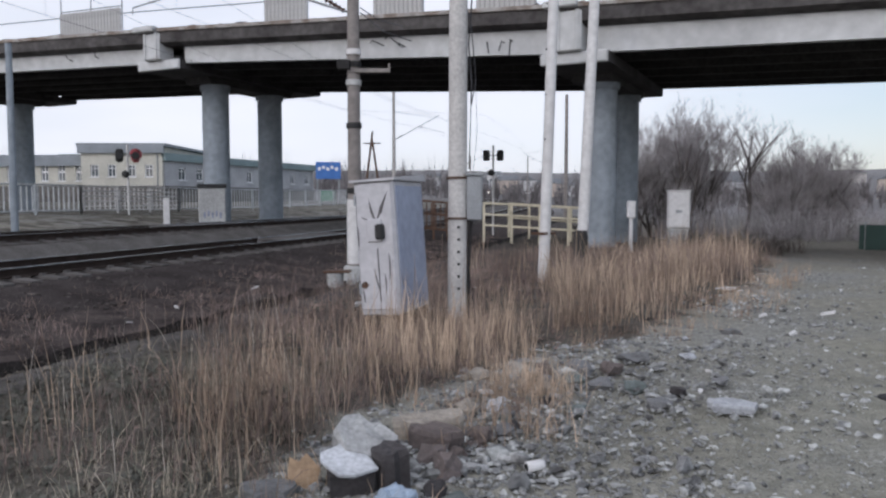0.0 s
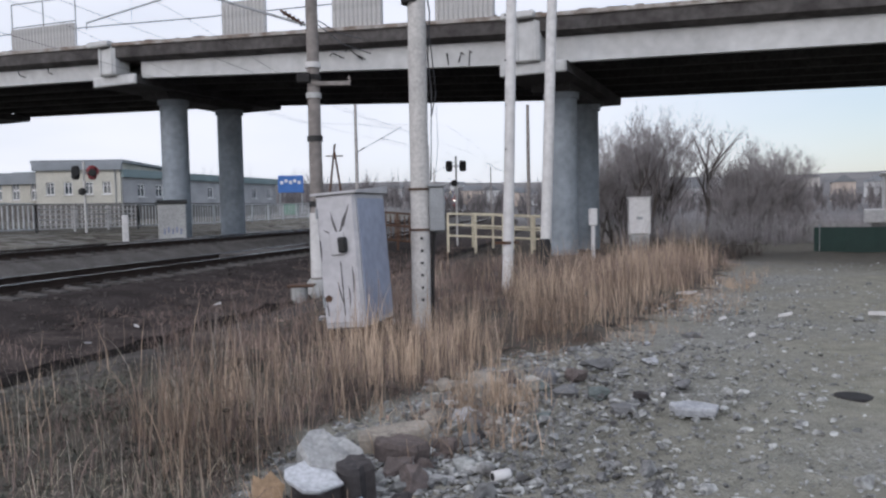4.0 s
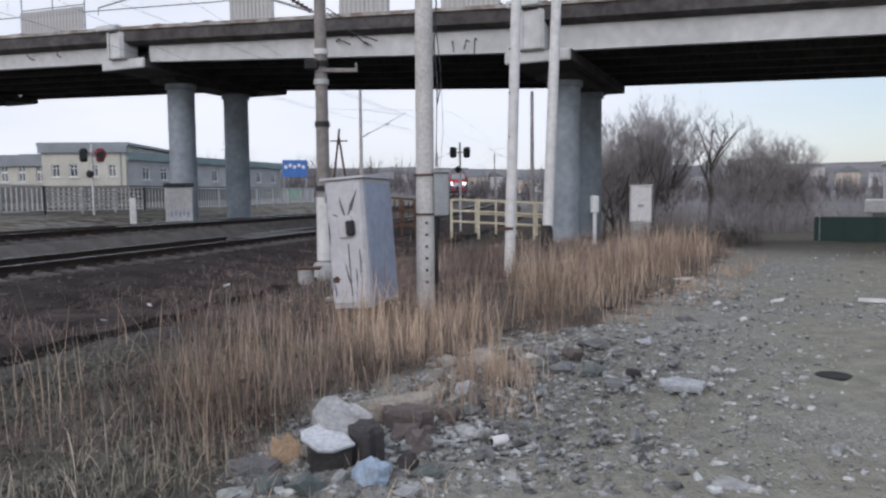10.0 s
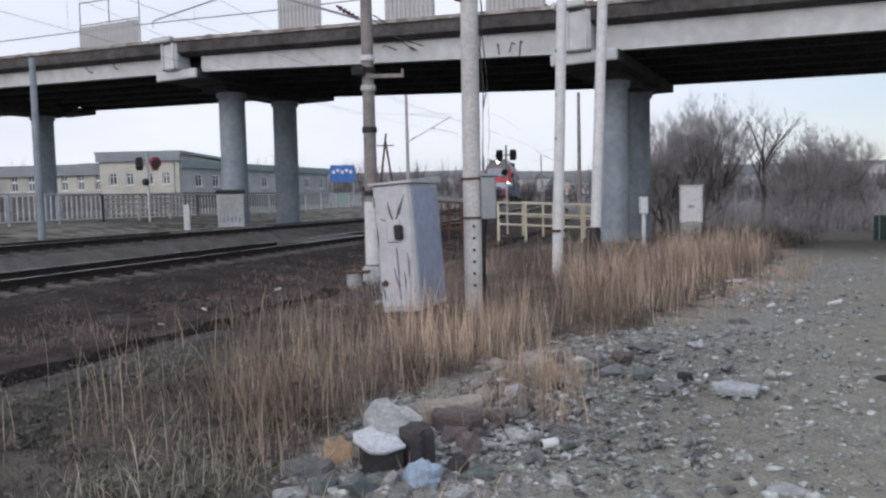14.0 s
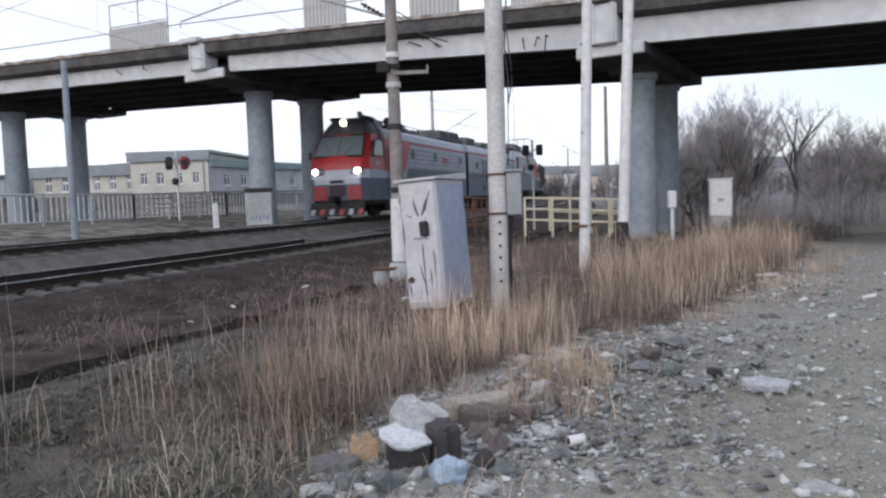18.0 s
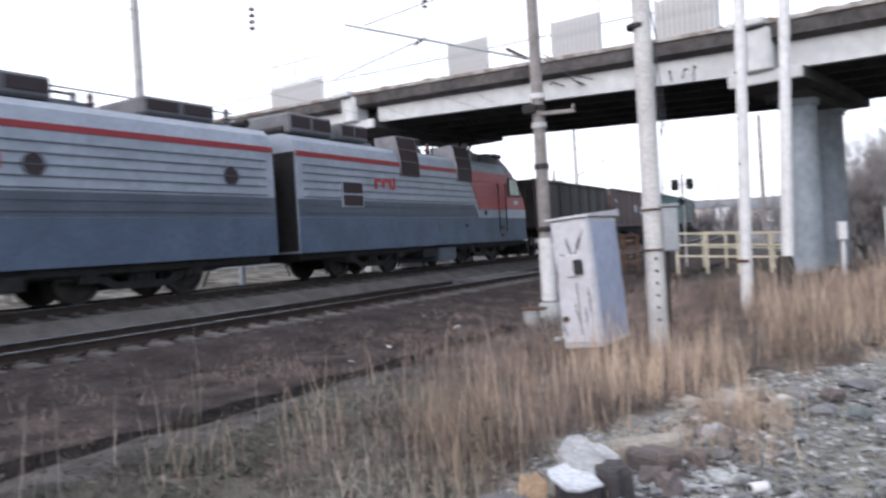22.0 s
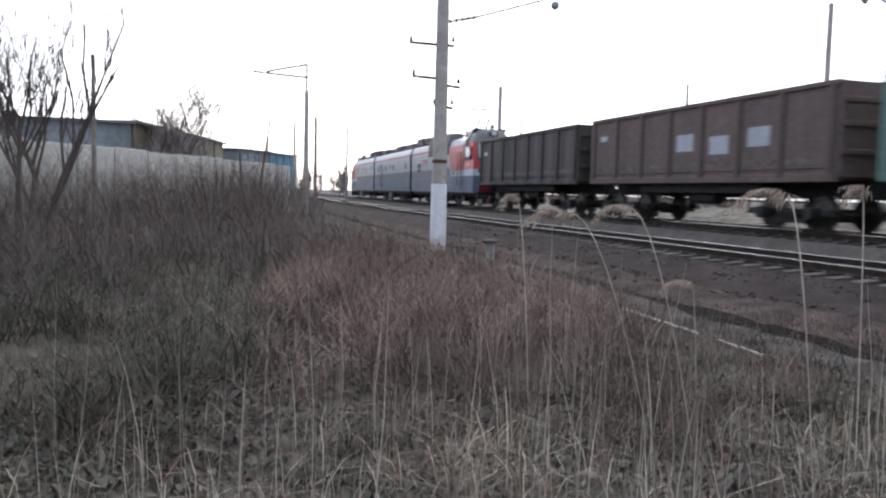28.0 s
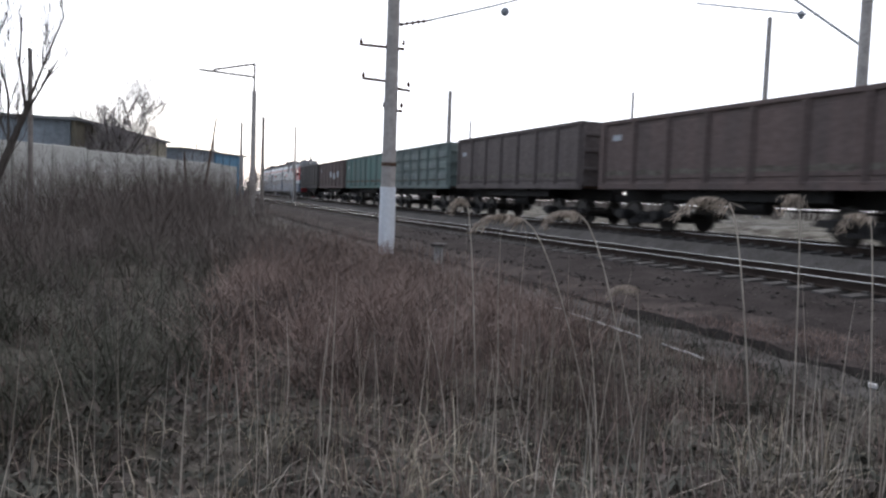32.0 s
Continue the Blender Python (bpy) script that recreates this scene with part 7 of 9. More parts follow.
def pick(rng, p):
    return rng.uniform(0, 1, len(p)) < p


def rock_free(x, y):
    return (np.hypot(x + 0.35, (y - 5.1) * 0.8) > 0.75)


def inside(x, y, poly):
    """Points within a polygon of the plan."""
    c = np.zeros(len(x), bool)
    for (xa, ya), (xb, yb) in zip(poly, poly[1:] + poly[:1]):
        c ^= ((ya > y) != (yb > y)) & (x < (xb - xa) * (y - ya) / (yb - ya + 1e-9) + xa)
    return c


BAND = [(1.3, 9.7), (2.0, 8.9), (2.7, 9.6), (5.3, 14.4), (8.6, 20.3), (8.0, 23.5), (5.0, 19.5), (2.2, 15.2)]
TUFT = [(-1.3, 4.7), (-0.7, 5.1), (-0.1, 5.9), (0.5, 6.9), (0.9, 8.2), (0.9, 9.9), (-0.4, 9.7), (-1.4, 7.8), (-1.9, 6.0)]
# reed band along the lot, thinner tufts before the cabinet
blades("reed_grass", clumped(2900, -1, 10, 8.7, 24.5, lambda x, y, r: (off_lot(x, y) > 0.0) & verge(x, y, 0.4) & pick(r, np.where(inside(x, y, BAND), 0.25 + 0.75 * patchy(x, y, 1.2), 0.06 * patchy(x, y, 1.3))), 1, per=9, spread=0.17), 0.72, 0.0055, 0.24, M_REED, "tall dry tan reed grass along the gravel lot", 11)
blades("reed_grass", clumped(1450, -3.8, 2.2, 4.6, 11.5, lambda x, y, r: (off_lot(x, y) > 0.0) & rock_free(x, y) & verge(x, y, 0.6) & pick(r, np.where(inside(x, y, TUFT), 0.06 + 0.94 * patchy(x, y, 1.9), 0.03 * patchy(x, y, 1.5))), 2, per=7, spread=0.12), 0.6, 0.0038, 0.2, M_REED, "tall dry tan reed grass along the gravel lot", 12)
blades("dry_grass", clumped(4800, -2.8, 1.6, 4.6, 11, lambda x, y, r: (off_lot(x, y) > 0.1) & rock_free(x, y) & pick(r, np.where(inside(x, y, TUFT), 0.7, 0.2)), 20, per=14, spread=0.14), 0.26, 0.004, 0.55, M_RUSSET, "short brown grass under the reed stems", 21, curl=1.2)
blades("brown_weeds", clumped(3200, 3.5, 10, 15, 25, lambda x, y, r: (off_lot(x, y) > -0.3) & inside(x, y, BAND) & pick(r, 0.2 + 0.8 * patchy(x, y, 1.0)), 67, per=16, spread=0.25), 0.5, 0.0045, 0.35, M_RUSSET, "reddish-brown dead undergrowth among the reeds", 68)
# bleached straw and grey matted weeds in front of the ditch
blades("dry_grass", clumped(950, -2.3, -0.6, 4.0, 7.6, lambda x, y, r: verge(x, y, 0.5) & (off_lot(x, y) > 0.25) & rock_free(x, y) & pick(r, 0.1 + 0.9 * patchy(x, y, 1.6)), 3, per=9), 0.3, 0.0026, 0.6, M_STRAW, "bleached straw standing above the matted weeds", 13, curl=1.2)
blades("dry_grass", clumped(12000, -8, 0.2, 2.0, 11, lambda x, y, r: verge(x, y, 0.3) & (off_lot(x, y) > 0.1) & rock_free(x, y), 4, per=16, spread=0.12), 0.13, 0.0038, 0.95, M_WEED, "matted grey dry grass on the verge", 14, curl=1.3)
blades("low_grass", clumped(9000, -7, 0, 2.0, 9, lambda x, y, r: verge(x, y, 0.5) & (off_lot(x, y) > 0.3) & rock_free(x, y) & pick(r, 0.2 + 0.8 * patchy(x, y, 0.8)), 5, per=14), 0.13, 0.004, 0.8, M_GRASSLOW, "dull green grass between dry stems", 15, curl=1.2)
blades("dry_grass", clumped(6000, -10, 5, 10, 34, lambda x, y, r: verge(x, y, -0.1) & (off_lot(x, y) > 0.3), 6), 0.2, 0.006, 0.6, M_WEED, "matted grey dry grass on the verge", 16)
blades("brown_weeds", clumped(11000, -4.5, 6.5, 9.8, 26, lambda x, y, r: verge(x, y, -0.2) & (off_lot(x, y) > 0.6) & pick(r, 0.15 + 0.85 * patchy(x, y, 0.8)), 7, per=18, spread=0.2), 0.3, 0.005, 0.5, M_RUSSET, "reddish-brown dead undergrowth between the poles", 17)
blades("brown_weeds", clumped(7000, -11, 3, 4, 36, lambda x, y, r: (~verge(x, y, -0.3)) & (su_of(x, y)[1] > 6.7) & pick(r, patchy(x, y, 0.6)), 8, per=16), 0.15, 0.005, 0.7, M_RUSSET, "low brown weeds in the ditch", 18)
blades("dry_grass", clumped(1900, -1.2, 9, 3.5, 22, lambda x, y, r: (off_lot(x, y) < 0.2) & (off_lot(x, y) > -1.0) & pick(r, 0.6 * patchy(x, y, 2.0)), 9, per=12, spread=0.1), 0.22, 0.0036, 0.5, M_REED, "sparse straw tufts among the stones", 19)
blades("dry_grass", clumped(520, 0.2, 1.4, 5.4, 7.4, lambda x, y, r: (np.hypot((x - 0.55) / 0.35, (y - 5.75) / 0.35) < 1) | (np.hypot((x - 0.75) / 0.4, (y - 6.7) / 0.4) < 1), 63, per=13, spread=0.09), 0.34, 0.0032, 0.45, M_REED, "straw tufts growing among the rubble", 64)
blades("dry_stalks", clumped(80, -5, -0.8, 3.0, 10, lambda x, y, r: verge(x, y, 0.1) & (np.hypot(x, y) > 4.3) & (off_lot(x, y) > 0.5), 21, per=2, spread=0.25), 0.75, 0.0024, 0.16, M_STALK, "thin pale dead stalks above the weeds", 22)
# grass along the lip of the ditch, with overhanging turf coloured dark for shade
blades("dry_grass", clumped(5200, -16, 3, -20, 20, lambda x, y, r: verge(x, y, 0.05) & ~verge(x, y, 1.3) & pick(r, 0.3 + 0.7 * patchy(x, y, 1.4)), 65, per=10, spread=0.1), 0.13, 0.005, 0.9, M_WEED, "thin grey dry grass on the lip of the ditch", 66, curl=1.3)
M_LIPGREEN = tint("dull_lip_grass", (0.03, 0.031, 0.026), (0.085, 0.086, 0.07), 0.25)
blades("low_grass", clumped(9000, -12, -3.5, -11, 3, lambda x, y, r: verge(x, y, 0.02) & ~verge(x, y, 3.2) & pick(r, 0.35 + 0.65 * patchy(x, y, 1.2)), 75, per=16, spread=0.14), 0.15, 0.0055, 0.8, M_LIPGREEN, "dull grey-green grass beside the ditch", 76, curl=1.2)
M_TURF = tint("shade_dark_turf", (0.016, 0.014, 0.013), (0.05, 0.044, 0.04))
blades("dark_turf", clumped(3500, -9, 2, 2, 20, lambda x, y, r: verge(x, y, -0.1) & ~verge(x, y, 0.06), 41, per=12, spread=0.05), 0.09, 0.006, 0.9, M_TURF, "turf along the lip of the ditch, darkened for its shade", 42)
# south side: dark matted floor, russet weed haze, curled straw, single pale stalks
south = lambda x, y, r: verge(x, y, 0.2) & (np.hypot(x, y) > 1.4) & (gravel_at(x, y) < 0.4)
blades("dry_grass", clumped(12000, -9, 5, -11, 1.2, lambda x, y, r: south(x, y, r), 31, per=22, spread=0.13), 0.12, 0.0048, 1.1, M_WEED, "matted grey dry grass on the verge", 23, curl=1.4)
blades("low_grass", clumped(9000, -8, 5, -9, 1.0, lambda x, y, r: south(x, y, r) & pick(r, patchy(x, y, 0.8)), 32), 0.15, 0.0042, 0.7, M_GRASSLOW, "dull green grass between dry stems", 24, curl=1.2)
blades("dry_grass", clumped(2600, -5.5, 3.5, -5.5, 0.4, lambda x, y, r: south(x, y, r) & (np.hypot(x, y) > 1.8) & pick(r, 0.1 + 0.9 * patchy(x, y, 1.5) ** 2), 33, per=13, spread=0.1), 0.36, 0.0036, 0.75, M_STRAW, "curled bleached straw among the weeds", 25, curl=1.4)
russet = lambda x, y: np.exp(-(((x + 5.2) / 2.4) ** 2 + ((y + 5.4) / 2.6) ** 2))
blades("brown_weeds", clumped(8000, -10, 3.5, -13, -1.2, lambda x, y, r: south(x, y, r) & (np.hypot(x, y) > 3.0) & verge(x, y, 1.1) & pick(r, (0.12 + 0.88 * russet(x, y)) * (0.25 + 0.75 * patchy(x, y, 0.9))), 34, per=22, spread=0.18), 0.36, 0.0034, 0.5, M_RUSSET, "russet-brown weeds on the verge", 26, curl=0.8)
blades("dry_grass", clumped(12000, -26, 6, -60, -9, lambda x, y, r: verge(x, y, 0.0), 35), 0.3, 0.008, 0.6, M_WEED, "matted grey dry grass on the verge", 27)
blades("brown_weeds", clumped(9000, -11, 3, -30, 2, lambda x, y, r: (~verge(x, y, -0.2)) & (su_of(x, y)[1] > 6.9) & pick(r, patchy(x, y, 0.6)), 36, per=16), 0.13, 0.006, 0.8, M_RUSSET, "low brown weeds in the ditch", 28)
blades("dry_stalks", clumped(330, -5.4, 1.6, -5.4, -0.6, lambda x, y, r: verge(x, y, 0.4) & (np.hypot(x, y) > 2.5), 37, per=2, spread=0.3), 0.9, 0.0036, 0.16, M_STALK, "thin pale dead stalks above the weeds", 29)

blades("dry_stalks", clumped(380, -4.6, 1.4, -4.2, -0.6, lambda x, y, r: verge(x, y, 0.5) & (np.hypot(x, y) > 1.9) & pick(r, patchy(x, y, 1.5) ** 3), 39, per=9, spread=0.2), 0.45, 0.0034, 0.95, M_STALK, "pale bent and tangled stems in the weeds", 40, curl=1.35)


def leaf_litter(n, box, ok, seed, size, label, material=None):
    """Curled dead leaves lying on the ground, each a folded rhomb."""
    rng = np.random.default_rng(seed)
    xy = clumped(n, *box, ok, seed, per=18, spread=0.22)
    z = height(xy[:, 0], xy[:, 1]) + rng.exponential(0.035, n)
    c = np.stack([xy[:, 0], xy[:, 1], z], 1)
    u = rng.normal(0, 1, (n, 3)) * np.array([1, 1, 0.5])
    u /= np.linalg.norm(u, axis=1)[:, None]
    w = np.cross(u, rng.normal(0, 1, (n, 3)))
    w /= np.linalg.norm(w, axis=1)[:, None]
    L = (size * rng.lognormal(0, 0.4, n))[:, None]
    up = np.cross(u, w) * L * 0.25
    v = np.stack([c - u * L, c + w * L * 0.45 + up, c + u * L, c - w * L * 0.45 + up], 1).reshape(-1, 3)
    o = np.arange(n)[:, None, None] * 4
    f = (o + np.array([[0, 1, 2], [0, 2, 3]])[None]).reshape(-1, 3)
    me = bpy.data.meshes.new("leaf_litter")
    me.from_pydata(v.tolist(), [], f.tolist())
    me.materials.append(material or M_LITTER)
    tagged(new("leaf_litter", me), label, "leaves", kind="stuff")


def rosettes(n, box, ok, seed, size, material, label):
    """Low broad-leaved weeds: rings of drooping leaves, each bent once along its length."""
    rng = np.random.default_rng(seed)
    xy = clumped(n, *box, ok, seed, per=3, spread=0.16)
    z = height(xy[:, 0], xy[:, 1])
    vs, fs = [], []
    for (x, y), zz in zip(xy, z):
        r = size * rng.lognormal(0, 0.3)
        for k in range(int(rng.integers(6, 11))):
            a = rng.uniform(0, 6.28)
            L = r * rng.uniform(0.6, 1.15)
            up = rng.uniform(0.25, 0.9) * L
            d, q = np.array([math.cos(a), math.sin(a), 0]), np.array([-math.sin(a), math.cos(a), 0]) * L * rng.uniform(0.14, 0.24)
            p = np.array([x, y, zz])
            m = p + d * L * 0.5 + np.array([0, 0, up])
            e = p + d * L + np.array([0, 0, up * rng.uniform(0.1, 0.7)])
            o = len(vs)
            n1, n2 = p * 0.55 + m * 0.45, m * 0.5 + e * 0.5
            vs += [p, n1 + q * 0.7, m + q, n2 + q * 0.8, e, n2 - q * 0.8, m - q, n1 - q * 0.7]
            fs += [(o, o + 1, o + 2, o + 6, o + 7), (o + 2, o + 3, o + 4, o + 5, o + 6)]
    me = bpy.data.meshes.new("low_weeds")
    me.from_pydata([tuple(v) for v in vs], [], fs)
    me.materials.append(material)
    tagged(new("low_weeds", me), label, "weeds", kind="stuff")


M_ROSETTE = tint("dull_grey_green_leaf", (0.045, 0.045, 0.038), (0.135, 0.134, 0.115), 0.22)
M_ROSEBROWN = tint("withered_brown_leaf", (0.05, 0.042, 0.037), (0.15, 0.13, 0.115), 0.22)
rosettes(4600, (-5.5, 3.5, -7.5, 0.6), lambda x, y, r: south(x, y, r) & (np.hypot(x, y) > 1.8) & pick(r, (1 - 0.8 * russet(x, y)) * (0.15 + 0.85 * patchy(x, y, 1.3))), 71, 0.055, M_ROSETTE, "low grey-green weeds with broad withered leaves")
rosettes(3000, (-7.5, 3.5, -8.5, 0.4), lambda x, y, r: south(x, y, r) & (np.hypot(x, y) > 2.2) & pick(r, patchy(x, y, 0.9)), 72, 0.06, M_ROSEBROWN, "low withered brown weeds")
rosettes(1500, (-6.5, -0.6, 2.4, 8.5), lambda x, y, r: verge(x, y, 0.7) & (off_lot(x, y) > 0.3) & rock_free(x, y) & (np.hypot(x, y) > 2.5) & pick(r, patchy(x, y, 1.1)), 73, 0.05, M_ROSETTE, "low grey-green weeds with broad withered leaves")
M_LITTER = tint("dead_leaf", (0.04, 0.036, 0.03), (0.205, 0.182, 0.155))
leaf_litter(15000, (-6.5, 4, -7, 0.8), lambda x, y, r: south(x, y, r) & pick(r, 0.1 + 0.9 * patchy(x, y, 1.1)), 61, 0.026, "curled grey-brown dead leaves under the weeds")
leaf_litter(5000, (-6, 0, 2.5, 9), lambda x, y, r: verge(x, y, 0.2) & (off_lot(x, y) > 0.2) & pick(r, patchy(x, y, 1.1)), 62, 0.024, "curled grey-brown dead leaves under the weeds")

M_REDLITTER = tint("red_brown_flattened_stems", (0.11, 0.082, 0.072), (0.32, 0.235, 0.2), 0.3)
leaf_litter(14000, (-2.2, 4.5, 5.6, 19), lambda x, y, r: verge(x, y, 0.4) & (off_lot(x, y) > 0.1) & rock_free(x, y) & ((y > 8) | inside(x, y, TUFT)) & pick(r, 0.25 + 0.75 * patchy(x, y, 0.9)), 74, 0.02, "flattened red-brown dead stems and leaves", M_REDLITTER)


def scrub(name, n, ok, box, hh, seed, label, material=None):
    """Twiggy bushes: fans of thin forking stems."""
    rng = np.random.default_rng(seed)
    pts = clumped(n, *box, ok, seed, per=1, spread=0.01)
    vs, fs = [], []
    zb = height(pts[:, 0], pts[:, 1])
    for (x, y), z in zip(pts, zb):
        H = hh * rng.uniform(0.6, 1.2)
        for i in range(22):
            a, sp = rng.uniform(0, 6.28), rng.uniform(0.1, 0.95) * H
            p = np.array([x + rng.normal(0, 0.12), y + rng.normal(0, 0.12), z - 0.05])
            tip = p + np.array([math.cos(a) * sp, math.sin(a) * sp, H * rng.uniform(0.45, 1.0)])
            mid = p * 0.5 + tip * 0.5 + rng.normal(0, 0.04, 3)
            w = np.array([-math.sin(a), math.cos(a), 0]) * 0.007
            o = len(vs)
            vs += [p - w, p + w, mid + w * 0.8, mid - w * 0.8, tip]
            fs += [(o, o + 1, o + 2, o + 3), (o + 3, o + 2, o + 4)]
            for k in range(4):
                q = mid + (tip - mid) * rng.uniform(0, 0.8)
                e = q + np.array([rng.normal(0, 0.26), rng.normal(0, 0.26), rng.uniform(-0.06, 0.28)]) * H
                w2 = np.array([rng.normal(), rng.normal(), 0])
                w2 = w2 / (np.linalg.norm(w2) + 1e-6) * 0.004
                o = len(vs)
                vs += [q - w2, q + w2, e]
                fs += [(o, o + 1, o + 2)]
    me = bpy.data.meshes.new(name)
    me.from_pydata([tuple(v) for v in vs], [], fs)
    me.materials.append(material or M_SCRUB)
    return tagged(new(name, me), label, "scrub", kind="stuff")


M_SCRUBGREEN = tint("grey_green_scrub", (0.06, 0.06, 0.048), (0.115, 0.114, 0.093), 0.15)
scrub("brown_scrub", 300, lambda x, y, r: verge(x, y, 1.6) & (np.hypot(x, y) > 6.5) & (x < 0.5 * y + 0.5), (-13, 5, -20, -5), 0.8, 31, "brown leafless scrub behind the weeds", M_RUSSET)
scrub("green_scrub", 330, lambda x, y, r: verge(x, y, 1.6) & (np.hypot(x, y) > 6.0) & (gravel_at(x, y) < 0.3) & (x > 0.5 * y + 0.2), (-13, 5, -20, -5), 0.75, 37, "low grey-green scrub behind the weeds", M_SCRUBGREEN)
scrub("brown_scrub", 420, lambda x, y, r: (su_of(x, y)[1] < -13) & (su_of(x, y)[1] > -20), (-75, -24, -75, 6), 2.6, 39, "leafless bushes beyond the far track", M_SCRUB)
scrub("brown_scrub", 60, lambda x, y, r: (np.hypot((x + 3.8) / 1.7, (y + 9.4) / 1.3) < 1) | (np.hypot((x + 1.8) / 1.8, (y + 12.5) / 2.0) < 1), (-6, 0, -15, -7), 0.62, 38, "dark patch of leafless brush among the weeds", M_TWIGDARK)
scrub("brown_scrub", 260, lambda x, y, r: verge(x, y, 3.0), (-14, 5, -22, -12), 1.35, 35, "brown leafless scrub behind the weeds")
scrub("brown_scrub", 380, lambda x, y, r: verge(x, y, 4.5), (-20, 4, -42, -20), 3.0, 36, "brown leafless scrub behind the weeds")
scrub("brown_scrub", 300, lambda x, y, r: verge(x, y, 2.5), (-26, 10, -58, -28), 3.2, 32, "brown leafless scrub in front of the wall")
scrub("brown_scrub", 200, lambda x, y, r: (x > np.interp(y, (38, 60), (11, 15))) & (x < 30), (10, 31, 42, 58), 2.6, 33, "leafless scrub under the trees", M_TWIG)
scrub("brown_scrub", 46, lambda x, y, r: np.hypot((x - 9.6) / 2.2, (y - 25.0) / 1.6) < 1, (7, 12, 23, 27), 0.9, 34, "dark heap of brushwood at the end of the reeds", M_TWIGDARK)


def tree_meshes(seed, H, spread, levels=4, lean=0.0, upward=0.55, forks=(6, 5, 5), low=0.3, stout=0.018, stems=1):
    """Trunk with limbs, and a crown of fine twigs."""
    rng = random.Random(seed)
    wood, tw = Geo(), Geo()

    def grow(p, d, L, r, lv):
        q = p + d * L * 0.5 + Vector((rng.gauss(0, 0.05), rng.gauss(0, 0.05), 0)) * L
        e = q + (d + Vector((rng.gauss(0, 0.18), rng.gauss(0, 0.18), 0.08))).normalized() * L * 0.5
        if lv <= 1:
            wood.tube(p, q, r, r * 0.8, n=7 if lv == 0 else 5, caps=False)
            wood.tube(q, e, r * 0.8, r * 0.55, n=7 if lv == 0 else 5, caps=False)
        else:
            s = d.cross(Vector((rng.gauss(0, 1), rng.gauss(0, 1), rng.gauss(0, 1)))).normalized() * max(r, 0.0065)
            tw.add([p - s, p + s, q + s * 0.7, q - s * 0.7, e], [(0, 1, 2, 3), (3, 2, 4)])
        if lv >= levels:
            return
        n = forks[min(lv, len(forks) - 1)]
        for i in range(n):
            t = rng.uniform(0.3, 1.0) if lv else rng.uniform(low, 1.0)
            b = p.lerp(q, t * 2) if t < 0.5 else q.lerp(e, t * 2 - 1)
            a = rng.uniform(0, 6.283)
            side = Vector((math.cos(a), math.sin(a), 0))
            nd = (d * 0.55 + side * rng.uniform(0.4, 1.0) * spread + Vector((0, 0, upward * rng.uniform(0.3, 1.0)))).normalized()
            grow(b, nd, L * rng.uniform(0.42, 0.68), r * 0.45, lv + 1)

    for i in range(stems):
        a = 2.4 * i
        o = Vector((math.cos(a), math.sin(a), 0)) * (0.0 if stems == 1 else 0.05 * H)
        grow(o + Vector((0, 0, -0.2)), (Vector((lean, 0, 1)) + o * (4.0 / H)).normalized(), H * 0.55 * (1 if i == 0 else rng.uniform(0.75, 1.0)), H * stout, 0)
    return wood.mesh("trunk", True), tw.mesh("crown")


TREES = [tree_meshes(41, 8.0, 0.75, 4, 0.05, 0.7, (8, 6, 7, 8), 0.12, 0.010, 4), tree_meshes(42, 8.0, 0.7, 4, -0.08, 0.75, (8, 6, 7, 7), 0.1, 0.010, 5), tree_meshes(43, 9.0, 0.8, 4, 0.1, 0.55, (7, 5, 5, 4), 0.45), tree_meshes(44, 7.0, 0.9, 4, 0.0, 0.7, (9, 6, 7, 8), 0.1, 0.011, 4),
         tree_meshes(45, 8.5, 0.6, 4, 0.12, 0.95, (7, 6, 5, 4), 0.2, 0.012, 3)]


def tree(x, y, k, sc, rz, label, z=None, group=""):
    zz = ground_z(x, y) if z is None else z
    t = thing("bare_tree", label, "tree", Matrix.Translation((x, y, zz)) @ Matrix.Rotation(radians(rz), 4, "Z") @ Matrix.Scale(sc, 4), group)
    part("trunk", TREES[k][0], M_BARK, t)
    # backlight and haze are put into the crown colour by side of the lot
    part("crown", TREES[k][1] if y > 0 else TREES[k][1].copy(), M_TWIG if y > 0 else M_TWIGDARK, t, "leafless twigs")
    return t


rt = random.Random(8)
for x, y, k, sc in ((12.6, 49.5, 0, 0.72), (14.4, 50.5, 3, 1.0), (16.0, 50.0, 1, 0.92), (17.7, 51.5, 0, 0.8), (15.3, 53.0, 3, 1.02), (23.8, 53.5, 3, 0.78), (25.2, 54.5, 1, 0.72), (26.8, 54.0, 3, 0.8), (28.2, 55.0, 0, 0.66), (29.0, 54.5, 3, 0.64), (27.4, 57.0, 1, 0.78)):
    tree(x, y, k, sc * 1.3, rt.uniform(0, 360), "leafless grey-brown tree in the thicket", group="thicket")
tree(21.6, 53.4, 2, 1.12, 40, "tall gnarled leafless tree above the thicket")
tree(-3.7, -24.7, 4, 0.92, 130, "dark leafless tree leaning over the scrub")
tree(-2.7, -25.4, 2, 0.82, 10, "dark leafless tree with forked trunk in the scrub")
tree(-17.9, -56.4, 3, 1.45, 80, "round leafless tree behind the wall", 0.6)
for x, y, k, sc in ((-50, 33, 0, 1.7), (-53, 30, 1, 1.6), (-47, 36, 2, 1.5), (-56, 26, 3, 1.6)):
    tree(x, y, k, sc, rt.uniform(0, 360), "tall leafless tree beyond the tracks")


